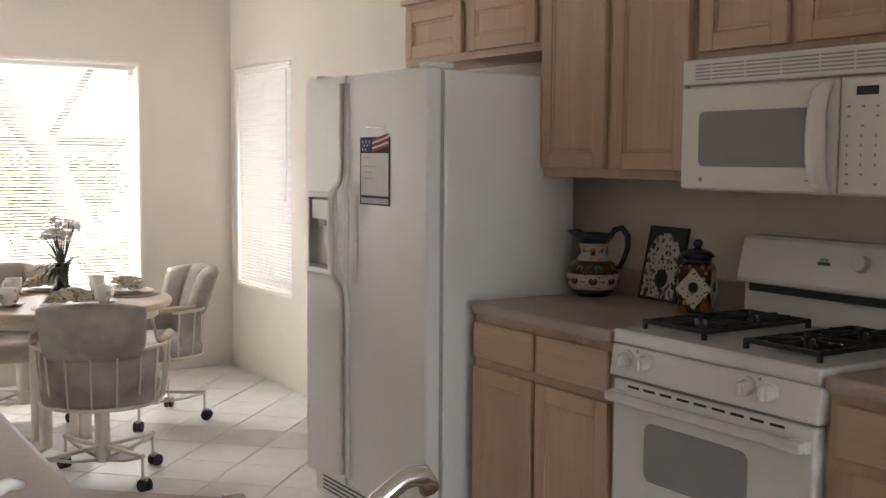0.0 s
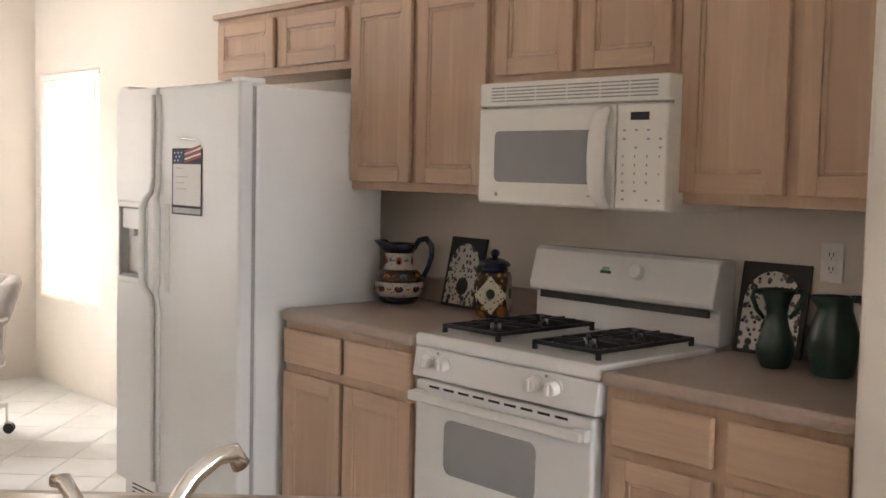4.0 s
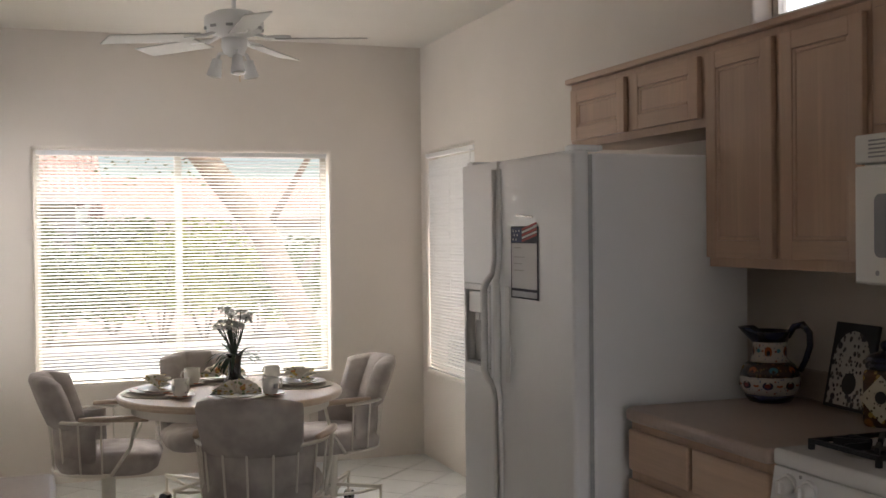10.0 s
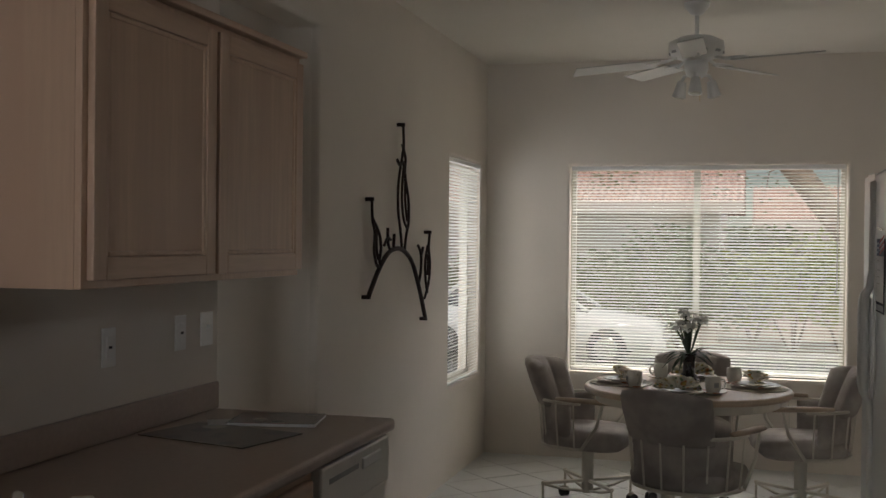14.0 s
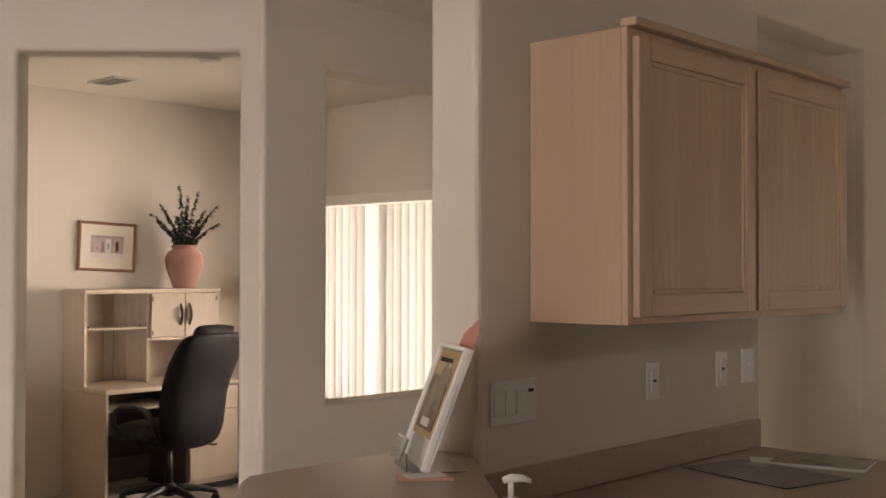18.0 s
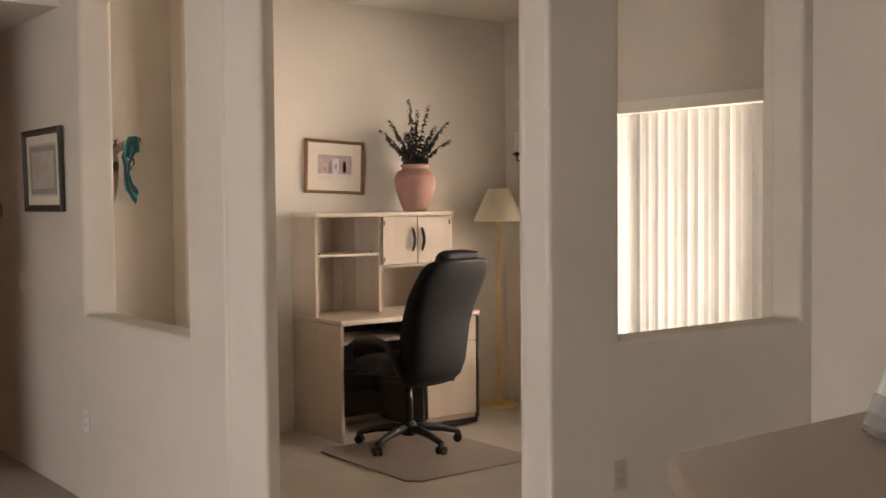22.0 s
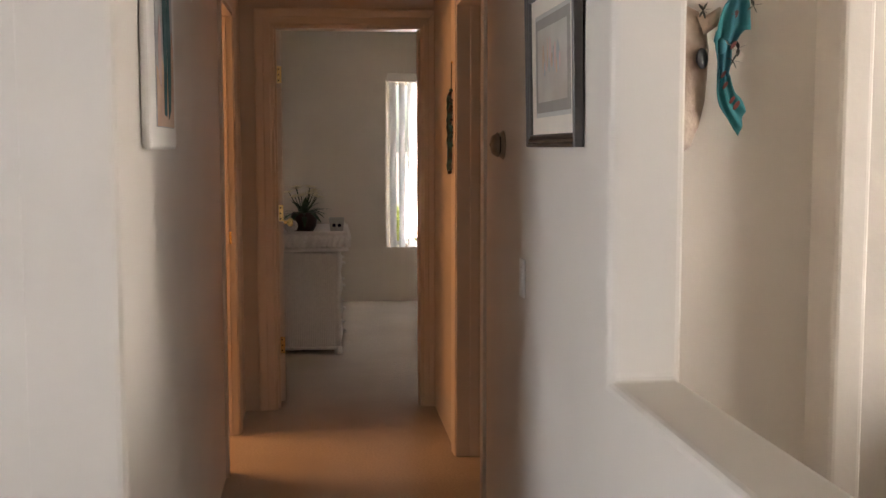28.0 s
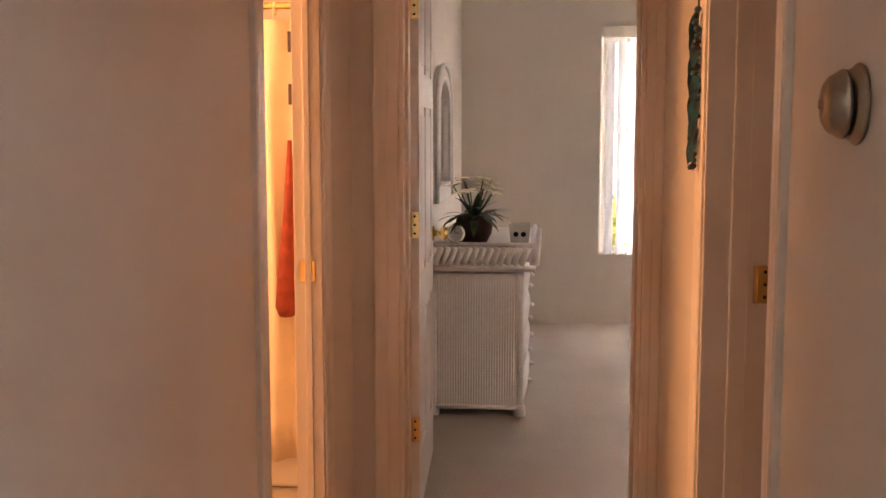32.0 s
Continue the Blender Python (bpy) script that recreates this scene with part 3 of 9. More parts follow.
tagged(mesh_ob("wall_bar", slab([dn(0.42, 1.135), dn(0.42, 1.28), dn(-1.19, 1.28), (-0.155, 1.80), dn(-1.19, 1.135)], Z0, 1.008), M_WALL, bevel=0.012), "low cream wall that carries the bar top", "wall", "", "structure")
bar = thing("bar_top", "wide tan laminate bar top with rounded edges", "bar counter")
part("top", slab([(-0.19, 1.23), (-0.16, 1.19), dn(0.40, 0.775), dn(0.46, 0.83), dn(0.46, 1.30), dn(0.44, 1.322), (-0.004, 1.783), (-0.19, 1.783)], 1.01, 1.05), M_COUNTER, bar, bevel=0.014, segs=4)

# sink with rim and two bowls
sink = thing("kitchen_sink", "cream enamelled double bowl sink set into the corner worktop", "sink", DIAGM)
bm = bmesh.new()


def ring_of(bm, d0, d1, n0, n1, z, r, k=6):
    vs = []
    for cx, cy, a0 in ((d1 - r, n1 - r, 0), (d0 + r, n1 - r, 90), (d0 + r, n0 + r, 180), (d1 - r, n0 + r, 270)):
        for i in range(k + 1):
            a = math.radians(a0 + 90 * i / k)
            vs.append(bm.verts.new((cx + r * math.cos(a), cy + r * math.sin(a), z)))
    return vs


def skin(bm, rings, close_last=True):
    for a, b in zip(rings, rings[1:]):
        for i in range(len(a)):
            bm.faces.new((a[i], a[(i + 1) % len(a)], b[(i + 1) % len(b)], b[i]))
    if close_last:
        bm.faces.new(rings[-1])


S0, S1, S2, S3 = SINK
rings = [ring_of(bm, S0 - 0.012, S1 + 0.012, S2 - 0.012, S3 + 0.012, 0.9065, 0.07), ring_of(bm, S0 - 0.008, S1 + 0.008, S2 - 0.008, S3 + 0.008, 0.918, 0.068), ring_of(bm, S0 + 0.03, S1 - 0.03, S2 + 0.03, S3 - 0.03, 0.920, 0.05)]
skin(bm, rings, False)
rim = part("rim", bm, material("sink_enamel", (0.78, 0.70, 0.58), 0.22, var=0.02, scale=4, coat=0.4), sink, smooth=True)
mid = (S0 + S1) / 2
for a, b in ((S0 + 0.03, mid - 0.012), (mid + 0.012, S1 - 0.03)):
    bm = bmesh.new()
    skin(bm, [ring_of(bm, a, b, S2 + 0.03, S3 - 0.03, 0.920, 0.05), ring_of(bm, a + 0.012, b - 0.012, S2 + 0.042, S3 - 0.042, 0.900, 0.05), ring_of(bm, a + 0.02, b - 0.02, S2 + 0.05, S3 - 0.05, 0.76, 0.05), ring_of(bm, a + 0.05, b - 0.05, S2 + 0.08, S3 - 0.08, 0.74, 0.05)])
    part("bowl", bm, rim.data.materials[0], sink, smooth=True)
part("divider", box(mid - 0.0125, mid + 0.0125, S2 + 0.03, S3 - 0.03, 0.89, 0.919), rim.data.materials[0], sink, bevel=0.005)
# tap behind the bowls
tap = thing("kitchen_tap", "polished chrome tap with a long arched spout and a lever", "tap", DIAGM @ pose(-0.295, 1.395, 0.906) @ Matrix.Diagonal((0.74, 0.74, 0.79, 1.0)))
part("base", box(-0.13, 0.13, -0.028, 0.028, 0.0, 0.018), M_CHROME, tap, bevel=0.008)
part("body", lathe([(0.026, 0.015), (0.025, 0.05), (0.022, 0.075), (0.012, 0.085)], 20), M_CHROME, tap, smooth=True)
sp = [Vector((0.005, 0.0, 0.05)), Vector((0.02, 0.012, 0.10)), Vector((0.05, 0.035, 0.165)), Vector((0.085, 0.062, 0.218)), Vector((0.118, 0.09, 0.243)), Vector((0.142, 0.112, 0.245)), Vector((0.152, 0.122, 0.222))]
part("spout", tube(sp, [0.016, 0.0155, 0.015, 0.0145, 0.0145, 0.016, 0.0165], 14), M_CHROME, tap, smooth=True)
part("lever", tube([(-0.06, 0.005, 0.018), (-0.075, 0.01, 0.10), (-0.095, 0.02, 0.19), (-0.115, 0.025, 0.218), (-0.135, 0.028, 0.217)], [0.012, 0.012, 0.0135, 0.014, 0.010], 12), M_CHROME, tap, smooth=True)

# soap pump
pump = thing("soap_dispenser", "clear soap bottle with a white pump top", "soap bottle", pose(0.435, 1.40, 0.918, 0, 0, 35))
part("bottle", lathe([(0.03, 0), (0.033, 0.006), (0.033, 0.085), (0.03, 0.10), (0.016, 0.115)], 22), material("soap_bottle", (0.75, 0.74, 0.72), 0.1, transmission=0.7, var=0.02), pump, smooth=True)
part("collar", lathe([(0.018, 0.112), (0.021, 0.116), (0.021, 0.140), (0.017, 0.144)], 20), M_WHITE, pump, smooth=True)
part("stem", cyl((0, 0, 0.143), (0, 0, 0.178), 0.006), M_WHITE, pump, smooth=True)
part("nozzle", tube([(-0.016, 0, 0.178), (0.0, 0, 0.183), (0.022, 0, 0.184), (0.04, 0, 0.178)], [0.006, 0.009, 0.007, 0.0045], 12), M_WHITE, pump, smooth=True)
part("label", lathe([(0.0335, 0.02), (0.0335, 0.075)], 22), material("soap_label", (0.75, 0.66, 0.55), 0.5, var=0.2, scale=40), pump, smooth=True)

# ---- fridge ----
fr = thing("refrigerator", "white side by side refrigerator with an ice dispenser", "refrigerator")
FX, FY0, FYS, FY1, FT = 2.235, 3.466, 4.085, 4.44, 1.762
part("cabinet", box(FX + 0.075, 2.895, FY0 + 0.004, FY1 - 0.004, 0.03, FT - 0.012), M_FRIDGE, fr, bevel=0.008)
part("gasket", box(FX + 0.058, FX + 0.076, FY0 + 0.012, FY1 - 0.012, 0.11, FT - 0.016), M_SEAM, fr)
fd = part("fresh_food_door", box(FX, FX + 0.06, FY0, FYS - 0.006, 0.115, FT), M_FRIDGE, fr, bevel=0.016, segs=4)
bm = bmesh.new()
DY0, DY1, DZ0, DZ1 = 4.175, 4.405, 0.985, 1.275
for b in ((FYS + 0.004, FY1, 0.115, DZ0), (FYS + 0.004, FY1, DZ1, FT), (FYS + 0.004, DY0, DZ0, DZ1), (DY1, FY1, DZ0, DZ1)):
    add_box(bm, FX, FX + 0.06, b[0], b[1], b[2], b[3])
add_box(bm, FX + 0.034, FX + 0.06, DY0, DY1, DZ0, DZ1)
bmesh.ops.remove_doubles(bm, verts=bm.verts, dist=0.0005)
fz = part("freezer_door", bm, M_FRIDGE, fr)
bm = bmesh.new()
for b in ((DY0 - 0.014, DY1 + 0.014, DZ1, DZ1 + 0.026), (DY0 - 0.014, DY1 + 0.014, DZ0 - 0.026, DZ0), (DY0 - 0.014, DY0, DZ0, DZ1), (DY1, DY1 + 0.014, DZ0, DZ1)):
    add_box(bm, FX - 0.008, FX + 0.012, *b)
part("dispenser_frame", bm, M_WHITE, fz, bevel=0.005)
part("dispenser_panel", box(FX + 0.004, FX + 0.03, DY0 + 0.004, DY1 - 0.004, 1.185, DZ1 - 0.004), M_WHITE, fz, bevel=0.006)
for yy in (4.245, 4.33):
    part("dispenser_lever", box(FX + 0.012, FX + 0.03, yy - 0.022, yy + 0.022, 1.155, 1.186), M_WHITE, fz, bevel=0.004)
part("drip_tray", box(FX + 0.002, FX + 0.05, DY0 + 0.006, DY1 - 0.006, DZ0, DZ0 + 0.012), M_SEAM, fz)
M_HANDLE = material("handle_trim", (0.70, 0.69, 0.65), 0.3, var=0.02, scale=5, coat=0.3)
for side, yc in ((1, FYS + 0.022), (-1, FYS - 0.028)):
    out = 0.038
    path = [(FX - 0.004, yc, FT - 0.03), (FX - 0.006, yc, 1.40), (FX - 0.014, yc, 1.345), (FX - 0.030, yc - 0.0 + side * out * 0.5, 1.315), (FX - 0.034, yc + side * out, 1.285), (FX - 0.034, yc + side * out, 0.985), (FX - 0.030, yc + side * out * 0.5, 0.955), (FX - 0.014, yc, 0.925), (FX - 0.006, yc, 0.87), (FX - 0.004, yc, 0.16)]
    part("door_handle", tube(path, [0.010, 0.010, 0.011, 0.013, 0.014, 0.014, 0.013, 0.011, 0.010, 0.010], 10), M_HANDLE, fd if side < 0 else fz, smooth=True)
part("handle_recess", box(FX - 0.004, FX + 0.003, FYS - 0.105, FYS - 0.07, 0.95, 1.30), M_HANDLE, fd, bevel=0.002)
part("base_grille", box(FX + 0.035, FX + 0.07, FY0 + 0.01, FY1 - 0.01, 0.015, 0.108), M_FRIDGE, fr, bevel=0.004)
for k in range(4):
    part("grille_slot", box(FX + 0.0335, FX + 0.04, FY0 + 0.08, FY1 - 0.08, 0.032 + 0.018 * k, 0.038 + 0.018 * k), M_BLACK, fr)
for yy in (FY0 + 0.05, FY1 - 0.05):
    part("foot", cyl((FX + 0.12, yy, 0.0), (FX + 0.12, yy, 0.035), 0.022), M_BLACK, fr)
    part("hinge_cover", box(FX + 0.01, FX + 0.12, yy - 0.03, yy + 0.03, FT - 0.004, FT + 0.016), M_WHITE, fr, bevel=0.005)

# paper held on the fridge
flyer = thing("flyer", "dark bordered paper flyer with a flag picture on the fridge", "flyer", pose(FX - 0.003, 3.84, 1.392, 90, 0, -90) @ Matrix.Diagonal((0.92, 0.94, 1.0, 1.0)))
M_PAPER = material("white_paper", (0.72, 0.71, 0.70), 0.8, var=0.03, scale=6)
M_INK = material("dark_ink", (0.035, 0.035, 0.05), 0.7, var=0.1, scale=20)
part("sheet", box(-0.125, 0.125, -0.136, 0.136, -0.001, 0.001), M_INK, flyer)
part("page", box(-0.115, 0.115, -0.098, 0.072, 0.0012, 0.0018), M_PAPER, flyer)
part("footer", box(-0.115, 0.115, -0.130, -0.108, 0.0012, 0.0018), material("grey_paper", (0.5, 0.5, 0.52), 0.8, var=0.1, scale=30), flyer)
part("flag_blue", box(-0.115, -0.02, 0.075, 0.130, 0.0012, 0.0018), material("flag_navy", (0.05, 0.06, 0.13), 0.7, var=0.3, scale=60), flyer)
M_RED = material("flag_red", (0.42, 0.08, 0.07), 0.7, var=0.1, scale=20)
for k in range(5):
    part("flag_stripe", box(-0.018, 0.118, -0.004, 0.004, 0.0012, 0.0018, pose(0.0, 0.084 + 0.0105 * k, 0, 0, 0, 10)), M_RED if k % 2 == 0 else M_PAPER, flyer)
for r, c in ((0, 0), (0, 1), (0, 2), (1, 0), (1, 1), (2, 0), (2, 1)):
    part("star", cyl((-0.1 + 0.028 * c + 0.012 * (r % 2), 0.118 - 0.016 * r, 0.0018), (-0.1 + 0.028 * c + 0.012 * (r % 2), 0.118 - 0.016 * r, 0.0022), 0.005, n=5), M_PAPER, flyer)
for k, (w, z) in enumerate(((0.06, 0.055), (0.10, 0.02), (0.07, -0.005), (0.09, -0.03))):
    part("line_of_text", box(-0.09, -0.09 + w, z - 0.002, z + 0.002, 0.0018, 0.0021), material("faint_ink", (0.5, 0.48, 0.46), 0.8), flyer)
magnet = thing("magnet_clip", "thin silver magnet clip on the fridge door", "magnet", pose(FX - 0.004, 3.83, 1.555, 90, 4, -90))
part("clip", box(-0.07, 0.07, -0.004, 0.004, 0, 0.006), M_CHROME, magnet, bevel=0.002)

# ---- stove ----
st = thing("gas_stove", "white freestanding gas stove with black grates", "stove")
SY0, SY1 = 1.918, 2.673
part("body", box(2.445, 3.03, SY0 + 0.004, SY1 - 0.004, 0.03, 0.90), M_STOVE, st)
top = part("cooktop", box(2.395, 2.95, SY0, SY1, 0.90, 0.944), M_STOVE, st, bevel=0.012, segs=4)
bm = bmesh.new()
add_poly(bm, [(2.385, 0.806), (2.445, 0.806), (2.445, 0.899), (2.400, 0.899)], -SY1, -SY0, pose(0, 0, 0, 90, 0, 0))
part("control_panel", bm, M_STOVE, st, bevel=0.006)
for yy in (2.603, 2.524, 2.145, 2.07):
    kn = part("knob", cyl((2.396, yy, 0.862), (2.364, yy, 0.858), 0.023, 0.019, 24), M_WHITE, st, bevel=0.004)
    part("knob_grip", box(2.356, 2.366, yy - 0.006, yy + 0.006, 0.842, 0.876), M_WHITE, kn, bevel=0.003)
    part("knob_ring", cyl((2.399, yy, 0.8625), (2.390, yy, 0.861), 0.028, 0.028, 24), M_WHITE, kn)
for yy in (2.565, 2.11):
    part("panel_mark", box(2.3975, 2.4005, yy - 0.006, yy + 0.004, 0.884, 0.892), M_SEAM, st)
od = part("oven_door", box(2.392, 2.44, SY0 + 0.012, SY1 - 0.012, 0.245, 0.797), M_STOVE, st, bevel=0.01, segs=3)
hb = part("door_handle", box(2.348, 2.372, SY0 + 0.02, SY1 - 0.02, 0.735, 0.765), M_WHITE, od, bevel=0.008, segs=3)
for yy in (SY0 + 0.045, SY1 - 0.045):
    part("handle_post", box(2.37, 2.395, yy - 0.025, yy + 0.025, 0.733, 0.767), M_WHITE, od, bevel=0.004)
for k in range(9):
    part("vent_slot", box(2.3905, 2.395, 2.02 + 0.066 * k, 2.066 + 0.066 * k, 0.778, 0.785), M_BLACK, od)
bm = bmesh.new()
r = ring_of(bm, 2.135, 2.52, 0.52, 0.69, 0, 0.03)
for v in r:
    v.co = Vector((2.3895, v.co.x, v.co.y))
bm.faces.new(r)
gg = bmesh.ops.extrude_face_region(bm, geom=bm.faces[:])
for v in gg["geom"]:
    if isinstance(v, bmesh.types.BMVert):
        v.co.x += 0.005
part("oven_window", bm, M_OVENGLASS, od)
part("storage_drawer", box(2.394, 2.44, SY0 + 0.012, SY1 - 0.012, 0.065, 0.225), M_STOVE, st, bevel=0.008)
part("kick_base", box(2.45, 3.0, SY0 + 0.03, SY1 - 0.03, 0.0, 0.06), M_BLACK, st)
bm = bmesh.new()
add_poly(bm, [(3.035, 0.94), (2.955, 0.94), (2.955, 1.048), (2.918, 1.058), (2.915, 1.072), (2.946, 1.195), (2.963, 1.205), (3.035, 1.205)], -SY1 + 0.002, -SY0 - 0.002, pose(0, 0, 0, 90, 0, 0))
bg = part("backguard", bm, M_STOVE, st, bevel=0.006, segs=3)
part("vent_gap", box(2.940, 2.957, SY0 + 0.035, SY1 - 0.035, 1.028, 1.0555), M_BLACK, bg)
TILTM = Matrix.Translation((2.9185, 0, 1.072)) @ Matrix.Rotation(math.atan2(0.033, 0.125), 4, "Y")
M_PANEL = material("control_print_grey", (0.62, 0.62, 0.60), 0.35, var=0.02, scale=6)
part("clock_panel", box(-0.002, 0.004, 2.275, 2.405, 0.045, 0.105, TILTM), M_PANEL, bg, bevel=0.002)
part("clock_face", box(-0.0028, 0.003, 2.278, 2.402, 0.048, 0.102, TILTM), M_STOVE, bg)
part("clock_display", box(-0.0042, 0.0, 2.322, 2.368, 0.062, 0.094, TILTM), material("green_display", (0.02, 0.05, 0.03), 0.3, emission=0.0), bg)
M_GREEN = material("lit_digits", (0.05, 0.22, 0.12), 0.5, emission=0.05)
for k in range(4):
    part("digit", box(-0.005, -0.003, 2.331 + 0.008 * k, 2.336 + 0.008 * k, 0.072, 0.084, TILTM), M_GREEN, bg)
for a in range(3):
    for b in range(2):
        part("button", box(-0.0035, 0, 2.375 + 0.011 * b, 2.382 + 0.011 * b, 0.055 + 0.015 * a, 0.063 + 0.015 * a, TILTM), M_SEAM, bg)
        part("button", box(-0.0035, 0, 2.285 + 0.014 * b, 2.293 + 0.014 * b, 0.055 + 0.015 * a, 0.063 + 0.015 * a, TILTM), M_SEAM, bg)
for z in (0.05, 0.072, 0.094):
    part("indicator", box(-0.003, 0.002, 2.262, 2.27, z, z + 0.008, TILTM), M_BLACK, bg)
bm = bmesh.new()
add_cyl(bm, TILTM @ Vector((0.0, 2.215, 0.076)), TILTM @ Vector((-0.024, 2.215, 0.076)), 0.027, 0.023, 24)
part("oven_dial", bm, M_WHITE, bg, bevel=0.003)
part("badge", box(-0.002, 0.001, 2.62, 2.635, 0.05, 0.066, TILTM), M_SEAM, bg)
for gy in (2.49, 2.10):
    g = part("grate", box(2.46, 2.475, gy - 0.125, gy + 0.125, 0.960, 0.972), M_DARK, st, bevel=0.002)
    part("grate_bar", box(2.895, 2.91, gy - 0.125, gy + 0.125, 0.960, 0.972), M_DARK, g, bevel=0.002)
    part("grate_bar", box(2.678, 2.692, gy - 0.125, gy + 0.125, 0.960, 0.972), M_DARK, g, bevel=0.002)
    for yy in (gy - 0.125, gy + 0.113):
        part("grate_bar", box(2.46, 2.91, yy, yy + 0.012, 0.960, 0.972), M_DARK, g, bevel=0.002)
    for bx in (2.575, 2.795):
        for a in (0, 90, 180, 270):
            part("grate_finger", box(0.022, 0.108, -0.006, 0.006, 0.960, 0.980, pose(bx, gy, 0, 0, 0, a + 45)), M_DARK, g, bevel=0.002)
            part("grate_finger", box(0.03, 0.104, -0.006, 0.006, 0.960, 0.978, pose(bx, gy, 0, 0, 0, a)), M_DARK, g, bevel=0.002)
        part("burner_cap", lathe([(0.0, 0.943), (0.045, 0.944), (0.045, 0.952), (0.036, 0.954), (0.034, 0.960), (0.0, 0.961)], 24, (bx, gy, 0)), M_DARK, g)
        part("drip_bowl", lathe([(0.085, 0.9445), (0.08, 0.947), (0.05, 0.9455), (0.0, 0.9452)], 24, (bx, gy, 0)), M_SEAM, g)
    for xx, yy in ((2.467, gy - 0.119), (2.467, gy + 0.119), (2.903, gy - 0.119), (2.903, gy + 0.119)):
        part("grate_foot", box(xx - 0.006, xx + 0.006, yy - 0.006, yy + 0.006, 0.943, 0.962), M_DARK, g)

# ---- microwave ----
mw = thing("microwave", "white over the range microwave hung under the cabinet", "microwave")
MX, MY0, MY1, MZ0, MZ1 = 2.66, 1.918, 2.675, 1.352, 1.744
part("body", box(MX + 0.03, 3.045, MY0 + 0.002, MY1 - 0.002, MZ0, MZ1), M_APPL, mw, bevel=0.004)
vg = part("vent_panel", box(MX, MX + 0.032, MY0, MY1, 1.668, MZ1), M_APPL, mw, bevel=0.007, segs=3)
for k in range(5):
    for a, b in ((2.56, 2.62), (2.43, 2.553), (2.30, 2.423), (2.17, 2.293), (2.06, 2.163), (1.955, 2.053)):
        part("louvre_slot", box(MX - 0.0015, MX + 0.004, a, b, 1.682 + 0.0105 * k, 1.6865 + 0.0105 * k), M_SEAM, vg)
md = part("door", box(MX, MX + 0.03, 2.105, MY1, MZ0 + 0.004, 1.662), M_APPL, mw, bevel=0.007, segs=3)
bm = bmesh.new()
r = ring_of(bm, 2.18, 2.60, 1.425, 1.588, 0, 0.02)
for v in r:
    v.co = Vector((MX - 0.002, v.co.x, v.co.y))
bm.faces.new(r)
gg = bmesh.ops.extrude_face_region(bm, geom=bm.faces[:])
for v in gg["geom"]:
    if isinstance(v, bmesh.types.BMVert):
        v.co.x += 0.004
part("window", bm, M_OVENGLASS, md)
bm = tube([(MX + 0.004, 2.14, 1.652), (MX - 0.022, 2.143, 1.63), (MX - 0.034, 2.145, 1.57), (MX - 0.036, 2.145, 1.51), (MX - 0.034, 2.145, 1.44), (MX - 0.022, 2.143, 1.385), (MX + 0.004, 2.14, 1.362)], [0.012, 0.018, 0.02, 0.021, 0.02, 0.018, 0.012], 16)
for v in bm.verts:
    v.co.y = 2.143 + (v.co.y - 2.143) * 1.45
part("door_handle", bm, M_APPL, md, smooth=True)
cp = part("control_panel", box(MX, MX + 0.03, MY0, 2.10, MZ0 + 0.004, 1.662), M_APPL, mw, bevel=0.007, segs=3)
part("display", box(MX - 0.002, MX + 0.003, 1.983, 2.048, 1.614, 1.637), M_BLACK, cp)
part("badge", cyl((MX - 0.001, 2.59, 1.385), (MX + 0.002, 2.59, 1.385), 0.007), M_SEAM, md)
part("badge_text", box(MX - 0.001, MX + 0.002, 2.17, 2.205, 1.388, 1.392), M_SEAM, md)
random.seed(5)
for r in range(9):
    for c in range(4):
        if random.random() < 0.82:
            yy, zz = 2.075 - 0.043 * c, 1.585 - 0.025 * r
            h = 0.004 if r in (3, 4, 5, 6) and c < 3 else 0.003
            part("key_mark", box(MX - 0.001, MX + 0.002, yy - 0.012 * (0.35 if r in (3, 4, 5, 6) else 0.8), yy, zz - h, zz + h), M_SEAM, cp)

# ---- pottery on the worktop ----
def painted(name, base, spots, scale, rough=0.25, thr=(0.30, 0.36)):
    """Glazed ware with painted patches in several colours."""
    m = bpy.data.materials.new(name)
    m.use_nodes = True
    t = m.node_tree
    b = t.nodes["Principled BSDF"]
    b.inputs["Roughness"].default_value, b.inputs["Coat Weight"].default_value = rough, 0.4
    co = t.nodes.new("ShaderNodeTexCoord")
    out = None
    for i, (col, sc) in enumerate(spots):
        vo = t.nodes.new("ShaderNodeTexVoronoi")
        vo.inputs["Scale"].default_value = scale * sc
        mp = t.nodes.new("ShaderNodeMapping")
        mp.inputs["Location"].default_value = (i * 3.3, i * 1.7, i * 0.9)
        t.links.new(co.outputs["Object"], mp.inputs[0])
        t.links.new(mp.outputs[0], vo.inputs["Vector"])
        rp = t.nodes.new("ShaderNodeValToRGB")
        rp.color_ramp.elements[0].position, rp.color_ramp.elements[1].position = thr
        rp.color_ramp.elements[0].color, rp.color_ramp.elements[1].color = (1, 1, 1, 1), (0, 0, 0, 1)
        t.links.new(vo.outputs["Distance"], rp.inputs[0])
        mx = t.nodes.new("ShaderNodeMix")
        mx.data_type = "RGBA"
        t.links.new(rp.outputs[0], mx.inputs["Factor"])
        if out is None:
            mx.inputs["A"].default_value = (*base, 1)
        else:
            t.links.new(out, mx.inputs["A"])
        mx.inputs["B"].default_value = (*col, 1)
        out = mx.outputs["Result"]
    t.links.new(out, b.inputs["Base Color"])
    return m


